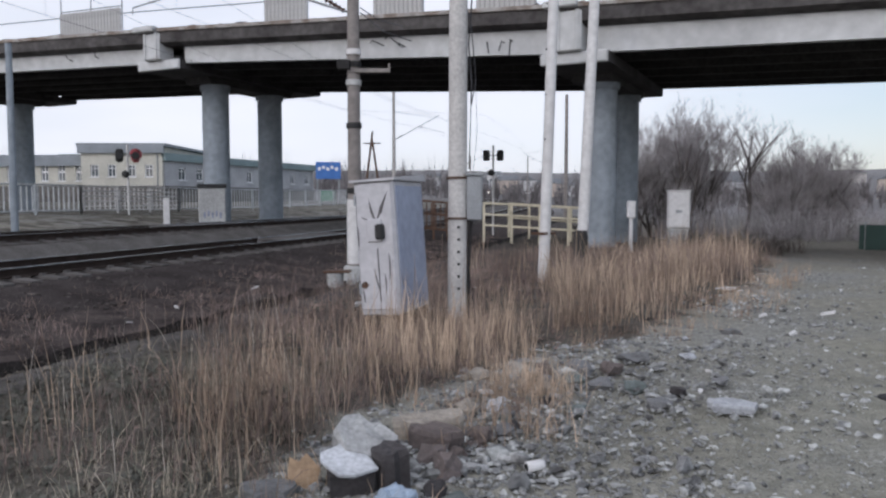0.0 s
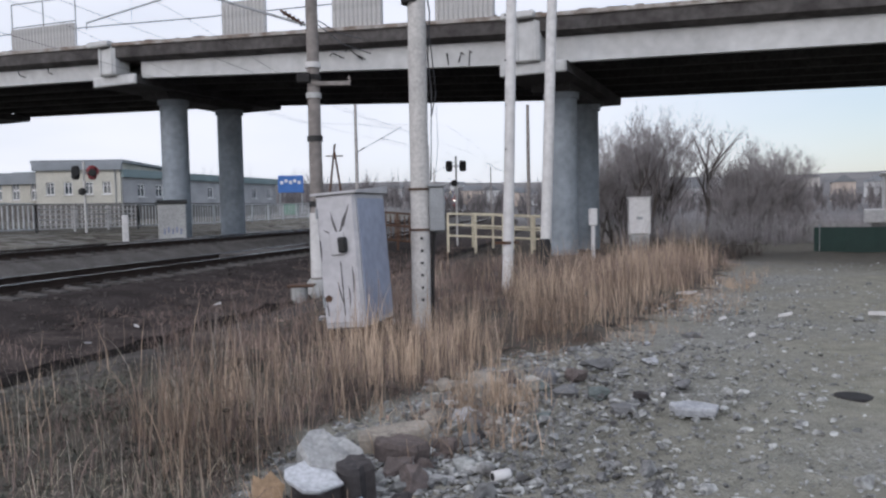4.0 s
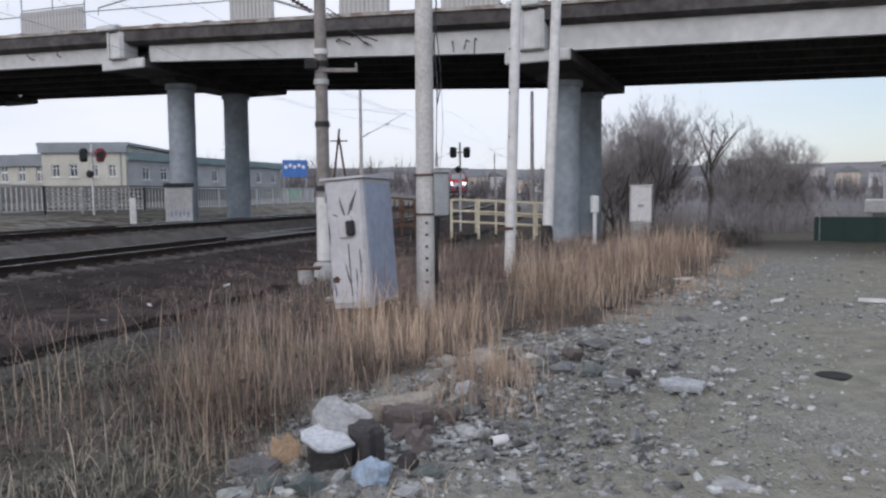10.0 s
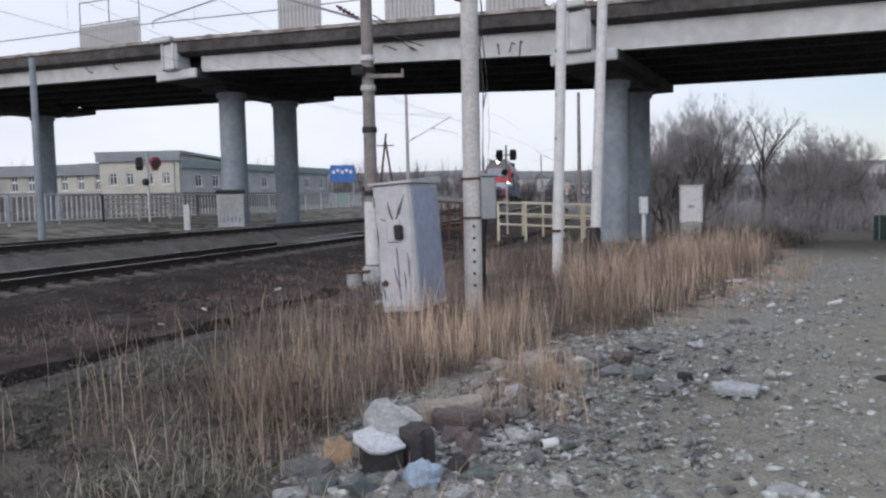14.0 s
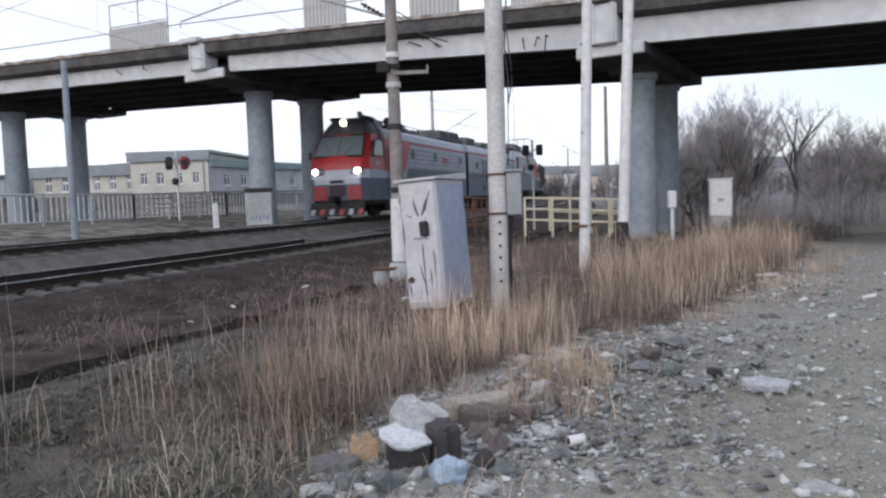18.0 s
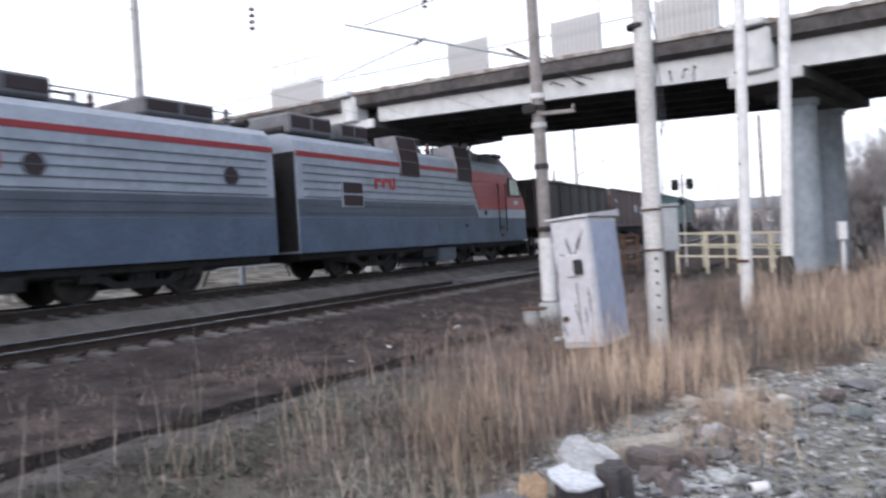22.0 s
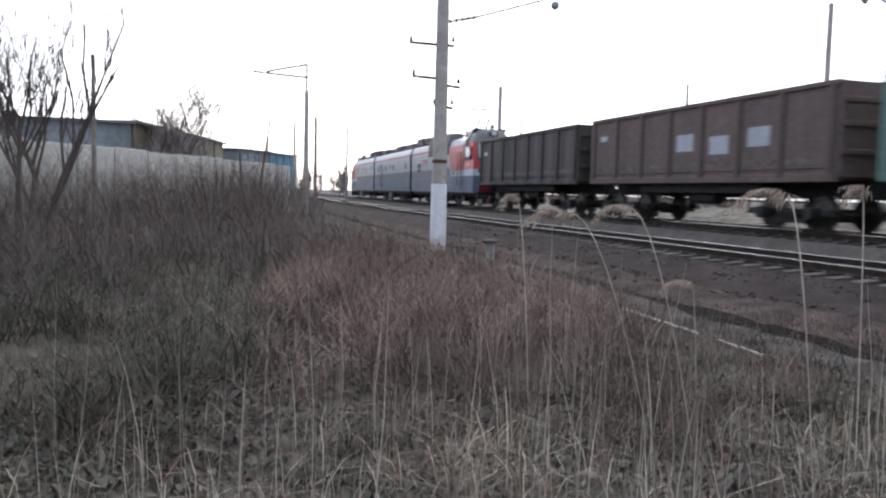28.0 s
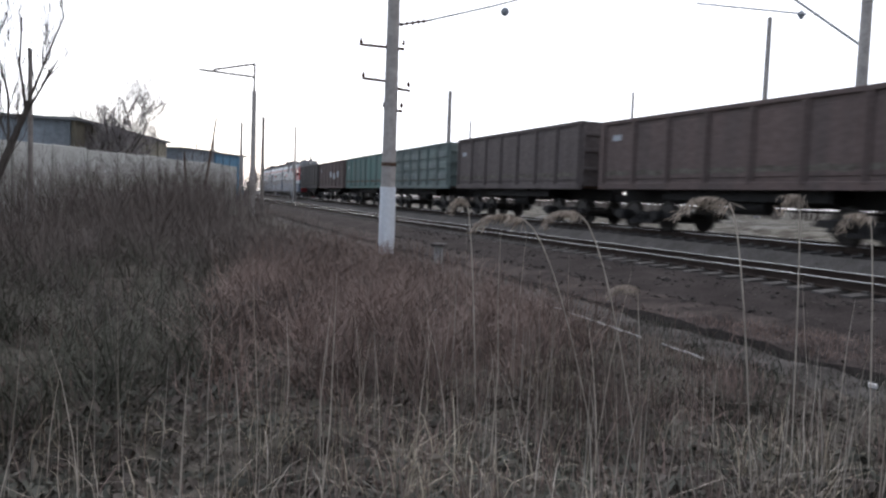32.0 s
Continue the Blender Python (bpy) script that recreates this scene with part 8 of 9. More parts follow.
def far_trees(n, seed, az0, az1, d0, d1, label):
    """Far leafless woods: many small twig fans."""
    rng = np.random.default_rng(seed)
    vs, fs = [], []
    for i in range(n):
        a, d = math.radians(rng.uniform(az0, az1)), rng.uniform(d0, d1)
        x, y = -math.sin(a) * d, math.cos(a) * d
        z = max(0.0, ground_z(x, y))
        d_ = math.hypot(x, y)
        z += min(max((d_ - 160) / 500, 0), 1) ** 1.5 * 26 * min(max((y + 0.2 * x) / d_ * 2.0, 0), 1)
        H = rng.uniform(4, 9)
        for k in range(34):
            t, b = rng.uniform(0, 6.28), rng.uniform(0.1, 0.42) * H
            p = np.array([x + rng.normal(0, 0.5), y + rng.normal(0, 0.5), z - 0.3 + H * rng.uniform(0, 0.45)])
            e = np.array([x + math.cos(t) * b, y + math.sin(t) * b, z + H * rng.uniform(0.5, 1.0)])
            w = np.array([-math.sin(t), math.cos(t), 0]) * 0.10 * d / 150
            o = len(vs)
            vs += [p - w, p + w, e]
            fs.append((o, o + 1, o + 2))
    me = bpy.data.meshes.new("far_woods")
    me.from_pydata([tuple(v) for v in vs], [], fs)
    me.materials.append(M_FARTWIG)
    tagged(new("far_woods", me), label, "woods", kind="stuff")


# twig colour already holds the haze of the distance
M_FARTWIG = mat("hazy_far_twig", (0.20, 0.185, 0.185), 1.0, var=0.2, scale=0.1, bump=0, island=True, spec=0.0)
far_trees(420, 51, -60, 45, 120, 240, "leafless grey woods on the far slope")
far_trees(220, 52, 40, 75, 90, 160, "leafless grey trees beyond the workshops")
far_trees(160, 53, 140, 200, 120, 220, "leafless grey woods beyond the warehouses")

# distant houses on the slope
M_HWALL = [mat("far_house_wall", c, 0.9, var=0.1, bump=0) for c in ((0.55, 0.55, 0.55), (0.42, 0.40, 0.38), (0.5, 0.42, 0.36))]
rh = random.Random(17)
for i in range(34):
    a, d = radians(rh.uniform(-48, 6)), rh.uniform(210, 430)
    x, y = -math.sin(a) * d, math.cos(a) * d
    z = (min(max((d - 160) / 500, 0), 1) ** 1.5) * 26 * min(max((y + 0.2 * x) / d * 2.0, 0), 1) + 0.5
    h = thing("distant_house", "small distant house with a dark gabled roof", "house", Matrix.Translation((x, y, z)) @ Matrix.Rotation(rh.uniform(0, 3), 4, "Z"), group="houses on the slope")
    w, l, hh = rh.uniform(6, 9), rh.uniform(7, 12), rh.uniform(3, 5.5)
    part("wall", Geo().box((0, 0, hh / 2), (l, w, hh + 1)), M_HWALL[i % 3], h)
    part("roof", Geo().prism([(-w / 2 - 0.4, hh + 0.5), (w / 2 + 0.4, hh + 0.5), (0, hh + 2.6)], -l / 2 - 0.4, l / 2 + 0.4, lambda p, q, r: (r, p, q)), M_ROOFDARK, h)
    for k in (-1, 1):
        part("window", Geo().box((k * l / 4, -w / 2 - 0.02, hh * 0.55), (1.2, 0.1, 1.3)), M_GLASS, h)

# feathered reeds in front of the southern view
M_PLUME = mat("reed_plume", (0.42, 0.355, 0.30), 0.95, var=0.25, scale=6, bump=0, island=True, spec=0.1)


def plumed_reed(base, top, seed, size, droop):
    rng = random.Random(seed)
    b, t = Vector(base), Vector(top)
    b.z = ground_z(b.x, b.y) - 0.05
    r = thing("plumed_reed", "tall dry reed with a drooping feathery plume", "reed", group="plumed reeds")
    pts = []
    for i in range(9):
        k = i / 8
        p = b.lerp(t, k)
        p.z = b.z + (t.z - b.z) * (1 - (1 - k) ** 1.6)
        pts.append(p)
    part("stalk", Geo().cable(pts, 0.0042, 5), M_STALK, r)
    g = Geo()
    side = Vector((droop[0], droop[1], 0))
    for i in range(300):
        k = rng.random() ** 1.25
        p = t + side * size * k + Vector((rng.gauss(0, 0.018), rng.gauss(0, 0.018), 0.05 * math.sin(k * 3.0) - 0.10 * k * k))
        L = size * rng.uniform(0.12, 0.36) * (1.1 - 0.6 * k)
        d = (side * rng.uniform(0.2, 0.9) + Vector((rng.gauss(0, 0.25), rng.gauss(0, 0.25), -rng.uniform(0.15, 1.0)))).normalized()
        q = p + d * L
        w = d.cross(Vector((rng.gauss(0, 1), rng.gauss(0, 1), rng.gauss(0, 1)))).normalized() * rng.uniform(0.0016, 0.0042)
        m = p.lerp(q, 0.5)
        g.add([p, m + w, q, m - w], [(0, 1, 2, 3)])
    part("plume", g, M_PLUME, r)


plumed_reed((-4.2, -3.6, 0), (-3.84, -4.02, 1.53), 62, 0.34, (0.75, -0.6))
plumed_reed((-4.35, -3.38, 0), (-4.08, -3.74, 1.57), 63, 0.26, (0.7, -0.6))
plumed_reed((-4.06, -2.46, 0), (-3.96, -2.65, 1.68), 61, 0.31, (0.72, -0.55))
plumed_reed((-5.5, -4.15, 0), (-5.46, -4.22, 0.96), 66, 0.30, (0.6, -0.5))
plumed_reed((-4.78, -2.58, 0), (-4.75, -2.63, 1.72), 64, 0.24, (0.25, -0.3))
plumed_reed((-4.05, -4.6, 0), (-3.98, -4.72, 1.62), 65, 0.16, (0.6, -0.5))
plumed_reed((-5.12, -2.26, 0), (-5.08, -2.35, 1.62), 67, 0.24, (0.5, -0.5))

# ---- rubble, stones and litter on the lot ----
M_STONE = {k: mat("stone_" + k, c, 0.9, var=0.3, scale=5, fine=35, bump=0.4, objrand=0.12) for k, c in dict(pale=(0.36, 0.36, 0.355), white=(0.40, 0.41, 0.43), dark=(0.05, 0.045, 0.046), tan=(0.27, 0.24, 0.205), grey=(0.165, 0.165, 0.168), green=(0.135, 0.155, 0.15), brown=(0.13, 0.105, 0.098)).items()}
M_STONES = mat("mixed_gravel", (0.39, 0.395, 0.38), 0.95, var=0.3, scale=8, fine=30, bump=0.3, island=True, col2=(0.12, 0.12, 0.119), spec=0.08)
M_BLUEBAG = mat("pale_blue_plastic", (0.34, 0.42, 0.52), 0.35, var=0.25, scale=9, fine=30, bump=0.6)


def rock_mesh(seed, n=13, flat=0.6):
    rng = random.Random(seed)
    bm = bmesh.new()
    for i in range(n):
        v = Vector((rng.gauss(0, 1), rng.gauss(0, 1), rng.gauss(0, 1))).normalized() * rng.uniform(0.8, 1.0)
        bm.verts.new((v.x * 0.5, v.y * 0.42, v.z * 0.5 * flat + 0.3 * flat))
    r = bmesh.ops.convex_hull(bm, input=bm.verts)
    bmesh.ops.delete(bm, geom=[g for g in r["geom_interior"] if isinstance(g, bmesh.types.BMVert)], context="VERTS")
    me = bpy.data.meshes.new("rock")
    bm.to_mesh(me)
    bm.free()
    return me


ROCKS = [rock_mesh(70 + i, 12 + i % 4, 0.7) for i in range(10)]
# x, y, width, height, kind of the loose stones beside the lot
BIG = ((-0.86, 4.62, 0.34, 0.1, "grey"), (-0.55, 4.24, 0.27, 0.17, "green"), (-0.40, 4.42, 0.14, 0.13, "pale"), (0.14, 4.45, 0.2, 0.11, "green"), (0.04, 4.22, 0.3, 0.09, "pale"), (0.02, 4.62, 0.2, 0.14, "dark"), (0.06, 4.95, 0.3, 0.2, "brown"), (-0.02, 5.2, 0.3, 0.18, "brown"),
       (0.49, 6.28, 0.22, 0.2, "white"), (0.24, 6.2, 0.3, 0.16, "tan"), (0.76, 7.3, 0.5, 0.3, "tan"), (1.02, 7.5, 0.3, 0.22, "brown"), (0.37, 7.32, 0.3, 0.2, "tan"), (1.4, 7.6, 0.34, 0.2, "grey"), (2.1, 6.85, 0.15, 0.13, "dark"), (1.76, 7.0, 0.26, 0.15, "green"), (1.5, 7.1, 0.3, 0.13, "grey"),
       (0.33, 5.6, 0.26, 0.16, "brown"), (0.5, 5.75, 0.22, 0.12, "grey"), (-0.79, 4.32, 0.27, 0.14, "green"))
MORE = ((2.67, 8.34, 0.24, 0.12, "white"), (2.94, 9.27, 0.18, 0.1, "white"), (3.60, 9.58, 0.3, 0.16, "grey"), (0.64, 4.35, 0.2, 0.1, "pale"), (0.25, 5.02, 0.2, 0.08, "pale"), (1.82, 6.48, 0.24, 0.1, "grey"), (1.13, 6.35, 0.21, 0.1, "green"),
        (1.69, 7.64, 0.3, 0.18, "brown"), (2.05, 8.17, 0.36, 0.18, "grey"), (1.84, 4.18, 0.26, 0.08, "pale"), (2.62, 7.27, 0.22, 0.09, "grey"), (1.22, 7.18, 0.3, 0.15, "green"))
HEAP = []
rq = random.Random(77)
for i in range(46):
    a_, d_ = rq.uniform(-0.3, 1.0), rq.gauss(0, 0.3)
    HEAP.append((-0.3 + a_ * 1.1 + rq.gauss(0, 0.14), 4.25 + a_ * 2.6 + d_, rq.uniform(0.08, 0.2), rq.uniform(0.05, 0.12), rq.choice(("grey", "grey", "green", "dark", "brown", "grey", "pale"))))
rr = random.Random(90)


def rough_rock(seed, flat):
    """Broken lump: an uneven hull, cut finer and knocked about."""
    bm = bmesh.new()
    bm.from_mesh(rock_mesh(seed, 15, flat))
    bmesh.ops.subdivide_edges(bm, edges=bm.edges[:], cuts=2, use_grid_fill=True)
    for v in bm.verts:
        k = noise.noise(v.co * 4 + Vector((seed, 0, 0))) * 0.09 + noise.noise(v.co * 11 + Vector((0, seed, 0))) * 0.035
        v.co += v.co.normalized() * k
    me = bpy.data.meshes.new("rubble_stone")
    bm.to_mesh(me)
    bm.free()
    return me


for i, (x, y, w, h, k) in enumerate(BIG + MORE + tuple(HEAP)):
    me = rough_rock(200 + i, 0.62)
    me.materials.append(M_STONE[k])
    ob = new("rubble_stone", me)
    ob.matrix_basis = Matrix.Translation((x, y, ground_z(x, y) - 0.03)) @ Matrix.Rotation(rr.uniform(0, 6.28), 4, "Z") @ Matrix.Rotation(rr.uniform(-0.25, 0.25), 4, "X") @ Matrix.Diagonal((w * 1.2, w * 1.02, h * 1.75, 1))
    tagged(ob, {"pale": "pale grey broken concrete lump on the rubble", "white": "whitish slab of broken rubble on gravel", "dark": "blackened rubble lump among paler stones", "tan": "tan broken stone at the grass edge", "grey": "grey angular stone on the gravel", "green": "greenish-grey broken stone on the gravel", "brown": "dirty brown stone half sunk in weeds"}[k], "stone", "rubble at the grass edge")


def slab(m, w, d, h, k, label, seed, outline=None):
    """Broken concrete slab with a ragged outline and a chipped rim; m is its pose, z up from its underside."""
    rng = random.Random(seed)
    ring = list(outline or ())
    n = len(ring) or 13
    for i in range(n - len(ring)):
        a = 2 * math.pi * i / n
        r = 1 / max(abs(math.cos(a)) ** 3 + abs(math.sin(a)) ** 3, 0.2) ** (1 / 3)
        ring.append((math.cos(a) * r * w / 2 * rng.uniform(0.68, 1.1), math.sin(a) * r * d / 2 * rng.uniform(0.68, 1.1)))
    c = min(0.02, h * 0.2)
    vs = [(x * 0.94, y * 0.94, 0) for x, y in ring] + [(x, y, h - c * rng.uniform(1, 2.2)) for x, y in ring] + [(x * (1 - 1.6 * c / w), y * (1 - 1.6 * c / d), h + c * rng.uniform(-0.4, 0.4)) for x, y in ring] + [(x * 0.5, y * 0.5, h + c * rng.uniform(-0.6, 0.6)) for x, y in ring] + [(0, 0, h)]
    fs = [tuple(range(n - 1, -1, -1))]
    for lv in range(3):
        fs += [(lv * n + i, lv * n + (i + 1) % n, (lv + 1) * n + (i + 1) % n, (lv + 1) * n + i) for i in range(n)]
    fs += [(3 * n + i, 3 * n + (i + 1) % n, 4 * n) for i in range(n)]
    solid("rubble_slab", Geo().add(vs, fs), M_STONE[k], label, "slab", m, "rubble at the grass edge")


def tilted(x, y, z, rz, rx, ry=0):
    return Matrix.Translation((x, y, ground_z(x, y) + z)) @ Matrix.Rotation(radians(rz), 4, "Z") @ Matrix.Rotation(radians(rx), 4, "X") @ Matrix.Rotation(radians(ry), 4, "Y")


slab(tilted(-0.43, 4.86, 0.17, 6, 26, 12), 0.4, 0.4, 0.13, "pale", "pale grey concrete slab lying tilted on the rubble", 1, ((0.19, -0.1), (0.21, 0.02), (0.1, 0.13), (0.03, 0.11), (-0.04, 0.2), (-0.13, 0.16), (-0.19, 0.03), (-0.12, -0.14), (0.05, -0.19)))
slab(tilted(-0.48, 4.62, 0.175, -6, 20, 7), 0.34, 0.26, 0.03, "white", "whitish flat tile propped on darker rubble", 2, ((0.18, -0.03), (0.1, 0.06), (-0.07, 0.13), (-0.17, 0.03), (-0.15, -0.04), (-0.03, -0.13), (0.06, -0.12)))
slab(tilted(-0.23, 4.72, -0.02, 30, 4, -6), 0.22, 0.24, 0.27, "dark", "blackened upright concrete block in the rubble", 3)
# added dark block stands in for the shaded gap below the tile
slab(tilted(-0.47, 4.68, -0.03, 20, 4, 0), 0.34, 0.26, 0.2, "dark", "dark block added for the shade under the tilted slabs", 4)
slab(tilted(-0.04, 5.66, 0.02, 12, 5, -3), 0.56, 0.26, 0.13, "tan", "long tan slab at the foot of the reeds", 5)
slab(tilted(0.0, 5.45, -0.03, -12, 0, 4), 0.4, 0.26, 0.16, "brown", "dirty brown slab half sunk in weeds", 6)
slab(tilted(2.36, 6.33, -0.01, -8, 3, 4), 0.46, 0.26, 0.07, "white", "whitish slab of broken rubble on gravel", 7)
slab(tilted(-0.93, 4.6, -0.03, 5, 3, 0), 0.44, 0.24, 0.09, "grey", "grey slab half buried at the edge of the weeds", 8)
card = Geo()
card.prism([(-0.11, 0.0), (0.06, -0.02), (0.1, 0.12), (0.03, 0.21), (-0.02, 0.17), (-0.07, 0.2)], -0.008, 0.008, lambda a, b, h: (a, h + 0.25 * b * b * 3, b))
solid("cardboard_scrap", card, mat("wet_tan_cardboard", (0.36, 0.25, 0.16), 0.9, var=0.25, scale=9), "torn tan cardboard standing in the weeds", "litter", tilted(-0.74, 4.68, -0.01, 20, -12))


def scatter_stones(name, n, seed, size, place, label, material):
    rng = np.random.default_rng(seed)
    base = [np.array([v.co[:] for v in m.vertices]) for m in ROCKS]
    polys = [[list(p.vertices) for p in m.polygons] for m in ROCKS]
    vs, fs, o = [], [], 0
    xy = place(n, rng)
    zz = height(xy[:, 0], xy[:, 1])
    for (x, y), z in zip(xy, zz):
        k = int(rng.integers(10))
        s = size * rng.lognormal(0, 0.45)
        a = rng.uniform(0, 6.28)
        c, d = math.cos(a), math.sin(a)
        b = base[k] * np.array([s, s * rng.uniform(0.6, 1), s * rng.uniform(0.5, 0.9)])
        vs.append(np.stack([b[:, 0] * c - b[:, 1] * d + x, b[:, 0] * d + b[:, 1] * c + y, b[:, 2] + z - 0.12 * s], 1))
        fs += [[o + i for i in p] for p in polys[k]]
        o += len(b)
    me = bpy.data.meshes.new(name)
    me.from_pydata(np.concatenate(vs).tolist(), [], fs)
    me.materials.append(material)
    return tagged(new(name, me), label, "stones", kind="stuff")


def lot(n, rng):
    out = np.zeros((0, 2))
    while len(out) < n:
        d = 2.2 + 22 * rng.random(3000) ** 1.6
        a = np.radians(rng.uniform(-62, 14, 3000))
        x, y = -np.sin(a) * d, np.cos(a) * d
        g = gravel_at(x, y)
        edge = np.exp(-np.abs(x - np.interp(y, GRAVEL_Y, GRAVEL_X) - 0.5) / 1.1)
        k = (g > 0.3) & (rng.random(3000) < 0.42 + 0.58 * edge)
        out = np.concatenate([out, np.stack([x[k], y[k]], 1)])
    return out[:n]


def near_lot(n, rng):
    p = lot(5 * n, rng)
    return p[np.hypot(p[:, 0], p[:, 1]) < 9][:n]


def edge_strip(n, rng):
    y = rng.uniform(3.2, 14, n)
    x = np.interp(y, GRAVEL_Y, GRAVEL_X) + rng.normal(0.45, 0.5, n)
    return np.stack([x, y], 1)


scatter_stones("gravel_stones", 14000, 95, 0.036, lot, "loose grey crushed stone on the lot", M_STONES)
scatter_stones("gravel_stones", 2400, 98, 0.062, lot, "loose grey crushed stone on the lot", M_STONES)
scatter_stones("gravel_stones", 9000, 99, 0.024, near_lot, "loose grey crushed stone on the lot", M_STONES)
def edge_zone(n, rng):
    p = lot(9 * n, rng)
    w = p[:, 0] - np.interp(p[:, 1], GRAVEL_Y, GRAVEL_X)
    return p[(w < 2.6) & (np.hypot(p[:, 0], p[:, 1]) < 12)][:n]


M_STONESDARK = mat("dark_crushed_stone", (0.27, 0.272, 0.268), 0.95, var=0.3, scale=8, fine=30, bump=0.3, island=True, col2=(0.085, 0.083, 0.083), spec=0.08)
scatter_stones("gravel_stones", 7000, 101, 0.05, edge_zone, "dark crushed stone thick along the grass edge", M_STONESDARK)
scatter_stones("gravel_stones", 500, 102, 0.1, edge_zone, "dark crushed stone thick along the grass edge", M_STONESDARK)
scatter_stones("gravel_stones", 600, 96, 0.085, edge_strip, "coarser broken stone along the grass edge", M_STONES)


def slope(n, rng):
    s = rng.uniform(-34, 30, n)
    u = np.where(rng.random(n) < 0.75, rng.uniform(5.4, 7.6, n), rng.uniform(1.6, 5.4, n))
    p = [on_line(a, b) for a, b in zip(s, u)]
    return np.array([[q.x, q.y] for q in p])


M_BALLSTONE = mat("ballast_stone", (0.075, 0.066, 0.062), 0.95, var=0.3, scale=8, fine=30, bump=0.2, island=True, spec=0.05)
def ditch_side(n, rng):
    p = [on_line(a, b) for a, b in zip(rng.uniform(-30, 28, n), 6.0 + 3.0 * rng.random(n) ** 1.3)]
    return np.array([[q.x, q.y] for q in p])


scatter_stones("ballast_stones", 6000, 103, 0.05, ditch_side, "small dark stones strewn down to the ditch", M_BALLSTONE)
scatter_stones("ballast_stones", 6500, 97, 0.075, slope, "loose dark ballast stones on the track shoulder", M_BALLSTONE)

bag = rough_rock(303, 0.75)
for v in bag.vertices:
    v.co += Vector((0.05, 0.05, 0.1)) * noise.noise(v.co * 7 + Vector((3, 1, 0)))
bag.materials.append(M_BLUEBAG)
ob = new("plastic_bag", bag)
ob.matrix_basis = Matrix.Translation((-0.21, 4.36, ground_z(-0.2, 4.4) - 0.02)) @ Matrix.Diagonal((0.34, 0.3, 0.3, 1))
tagged(ob, "crumpled pale blue plastic bag among the stones", "litter")
can = thing("tin_can", "crushed pale tin can lying on the gravel", "litter", Matrix.Translation((0.62, 4.97, ground_z(0.62, 4.97) + 0.035)) @ Matrix.Rotation(radians(25), 4, "Z"))
part("can_body", Geo().lathe([(0.03, -0.06), (0.034, -0.055), (0.034, 0.055), (0.03, 0.06)], n=14, axis="X"), M_WHITE, can, smooth=True)
part("can_mouth", Geo().tube((-0.061, 0, 0), (-0.059, 0, 0), 0.024, n=12), M_BLACKPAINT, can)
solid("manhole_cover", Geo().lathe([(0.02, 0.02), (0.14, 0.02), (0.155, 0.015), (0.16, -0.02)], n=24), M_DARK, "dark round iron cover in the gravel", "manhole cover", at(3.85, 6.6))
for x, y, rz, L in ((5.3, 14.2, 20, 0.5), (-1.25, 12.6, 70, 0.45), (7.0, 11.0, -30, 0.4)):
    solid("plastic_scrap", Geo().prism([(-L / 2, 0), (0, 0.08), (L / 2, 0.02), (0.05, -0.06)], 0.0, 0.05, lambda a, b, h: (a, b, h + 0.01)), M_WHITE, "pale plastic scrap on the ground", "litter", at(x, y, rz))

# small pale scraps strewn about the verge and the lot
rl = random.Random(31)
for i in range(26):
    if i < 12:
        x, y = rl.uniform(-4.5, 1.5), rl.uniform(10.5, 17)
    elif i < 20:
        y = rl.uniform(6, 14)
        x = float(np.interp(y, GRAVEL_Y, GRAVEL_X)) + rl.uniform(-0.6, 2.5)
    else:
        x, y = rl.uniform(-9, -4), rl.uniform(-9, 2)
    L = rl.uniform(0.04, 0.11)
    solid("litter_scrap", Geo().prism([(-L, 0), (-0.2 * L, 0.5 * L), (L, 0.25 * L), (0.6 * L, -0.4 * L)], 0.0, 0.3 * L, lambda a, b, h: (a, b, h + 0.02 + 0.2 * a)), M_WHITE, "small pale paper scrap on the ground", "litter", at(x, y, rl.uniform(0, 360)), "scraps of litter")

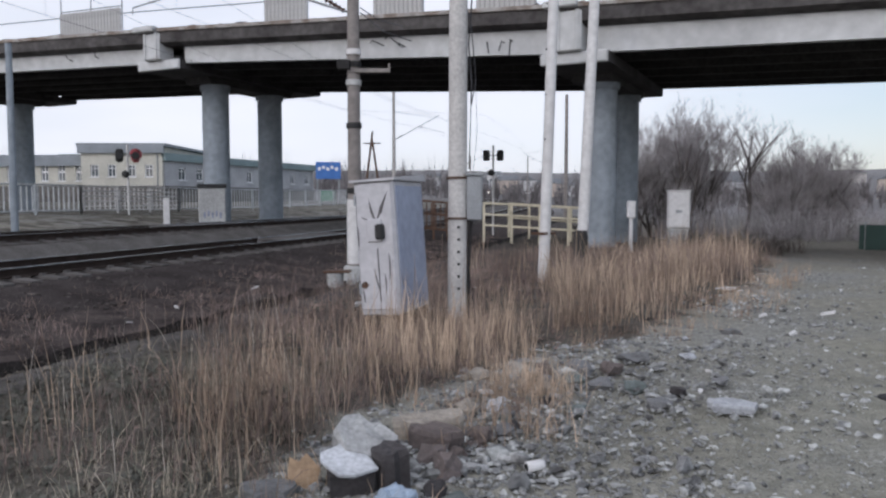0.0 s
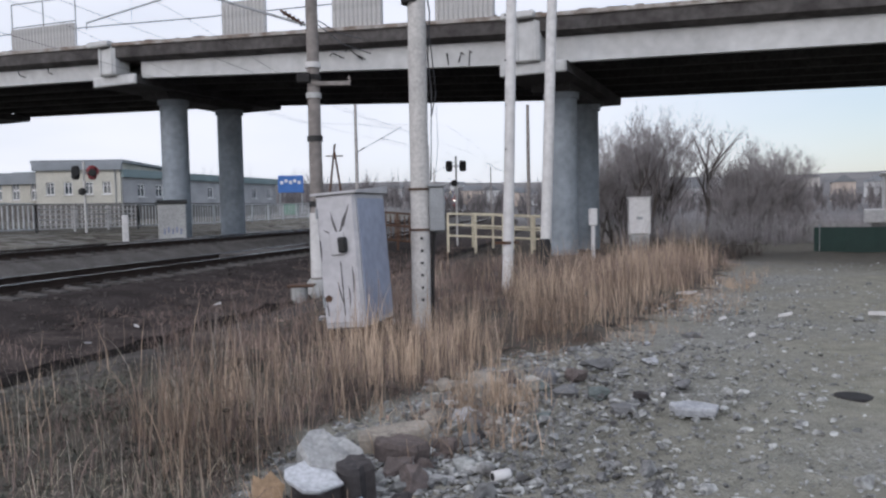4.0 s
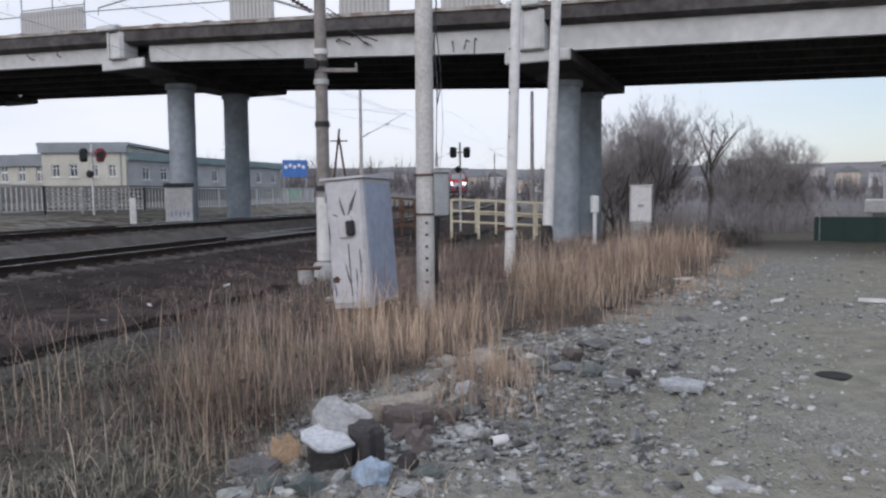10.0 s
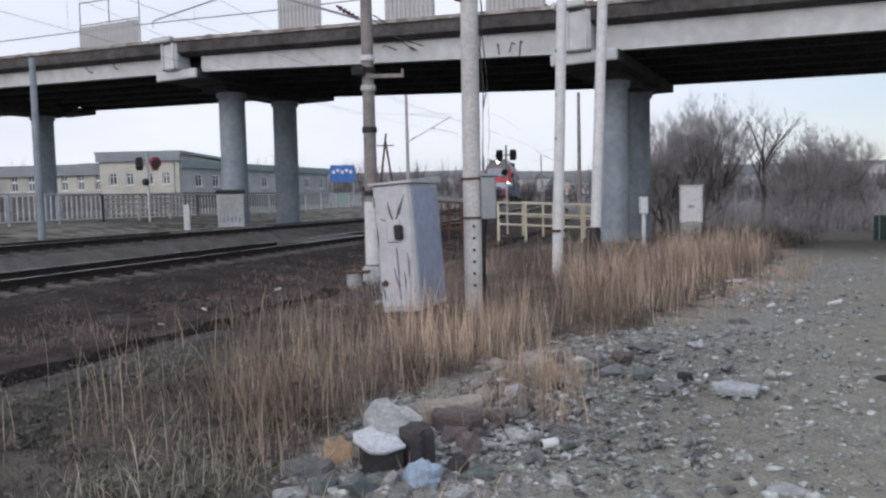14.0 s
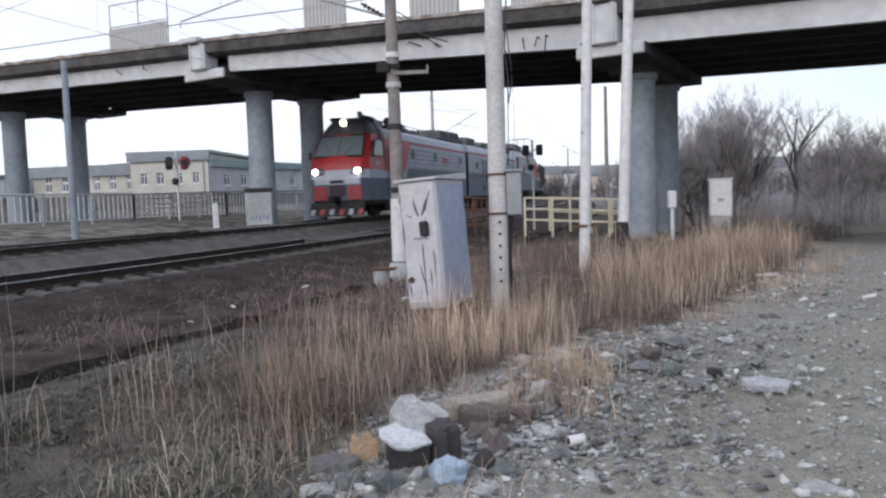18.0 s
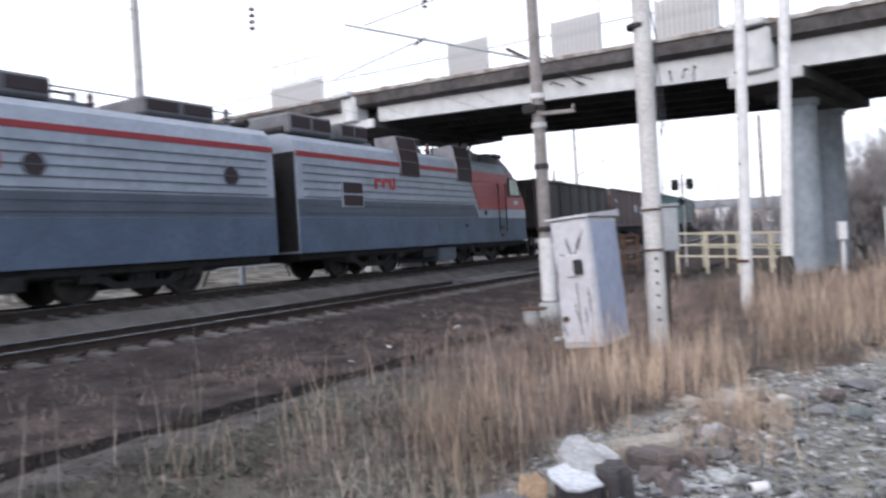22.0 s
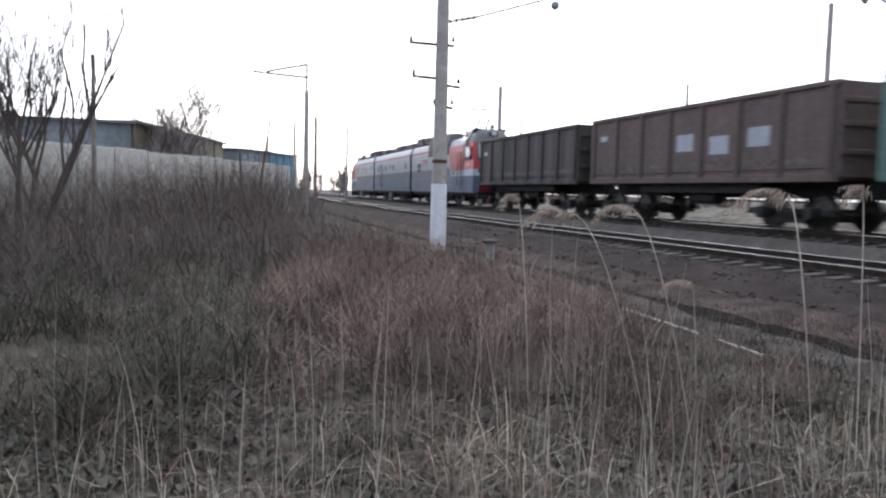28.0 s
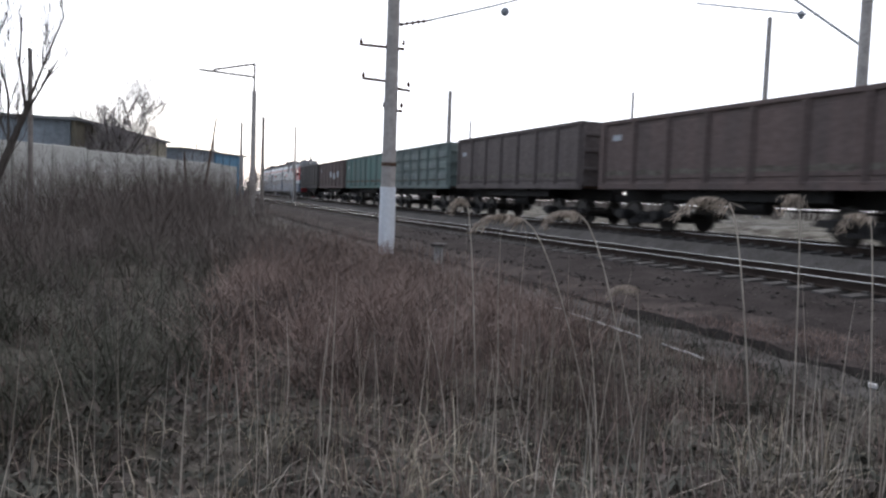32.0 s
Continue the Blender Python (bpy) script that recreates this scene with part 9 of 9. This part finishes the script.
# ---- overhead wires ----
def wire_along(u, contact, mess, name):
    w = thing(name, "thin contact and messenger wires above the track", "wire")
    ss = list(range(-200, 161, 6))

    def low(s):
        return contact - 0.35 * math.exp(-((s + 35) / 14) ** 2)

    def high(s):
        k = ((s + 200) % 48) / 48
        return low(s) + (mess - contact) * (1 - 0.75 * math.exp(-((s + 35) / 12) ** 2)) - 0.9 * 4 * k * (1 - k) * 0.5

    part("contact_wire", Geo().cable([on_line(s, u + 0.2 * math.sin(s * 0.13), low(s)) for s in ss], 0.0055, 4), M_WIRE, w)
    part("messenger_wire", Geo().cable([on_line(s, u, high(s)) for s in ss], 0.0055, 4), M_WIRE, w)
    for s in range(-194, 160, 16):
        part("dropper", Geo().tube(on_line(s, u, low(s)), on_line(s, u, high(s)), 0.004, n=3), M_WIRE, w)


wire_along(0.0, 6.75, 8.1, "overhead_wire")
wire_along(GAP, 6.55, 7.9, "overhead_wire")
for a, b, sag in (((-2.0, 17.5, 9.9), (-17.6, 26.4, 8.5), 0.3), ((0.15, 10.95, 9.0), (2.25, 15.95, 8.8), 0.2), ((-13.9, -17.9, 5.9), (-26.6, -51.2, 6.7), 0.9)):
    a, b = Vector(a), Vector(b)
    pts = []
    for i in range(13):
        k = i / 12
        p = a.lerp(b, k)
        p.z -= sag * 4 * k * (1 - k)
        pts.append(p)
    solid("overhead_cable", Geo().cable(pts, 0.008, 4), M_WIRE, "thin dark cable strung between poles", "cable")

# hanging insulator strings over the near track
for x, y, z, n in ((-7.3, 14.25, 6.75, 4), (-4.4, 17.4, 7.6, 3)):
    t = thing("insulator_string", "hanging string of dark disc insulators", "insulator", Matrix.Translation((x, y, z)))
    part("hanger", Geo().tube((0, 0, 1.4), (0, 0, -0.14 * n), 0.008, n=4), M_WIRE, t)
    for i in range(n):
        part("disc", Geo().lathe([(0.02, 0.04), (0.07, 0.0), (0.065, -0.025), (0.02, -0.02)], (0, 0, -0.13 * i), n=12), M_INSUL, t)
    part("span_wire", Geo().cable([Vector((-6.5, 3.0, 2.2)), Vector((0, 0, 1.4)), Vector((5.0, 2.5, 2.4))], 0.005, 4), M_WIRE, t)


def motions():
    """The train runs past at an even speed."""
    for ob, back, length, flipped in TRAIN:
        walk(ob, [(t, vehicle_pose(nose_s(t) - back, length, flipped)) for t in np.arange(0, 32.01, 0.5).tolist()])


motions()
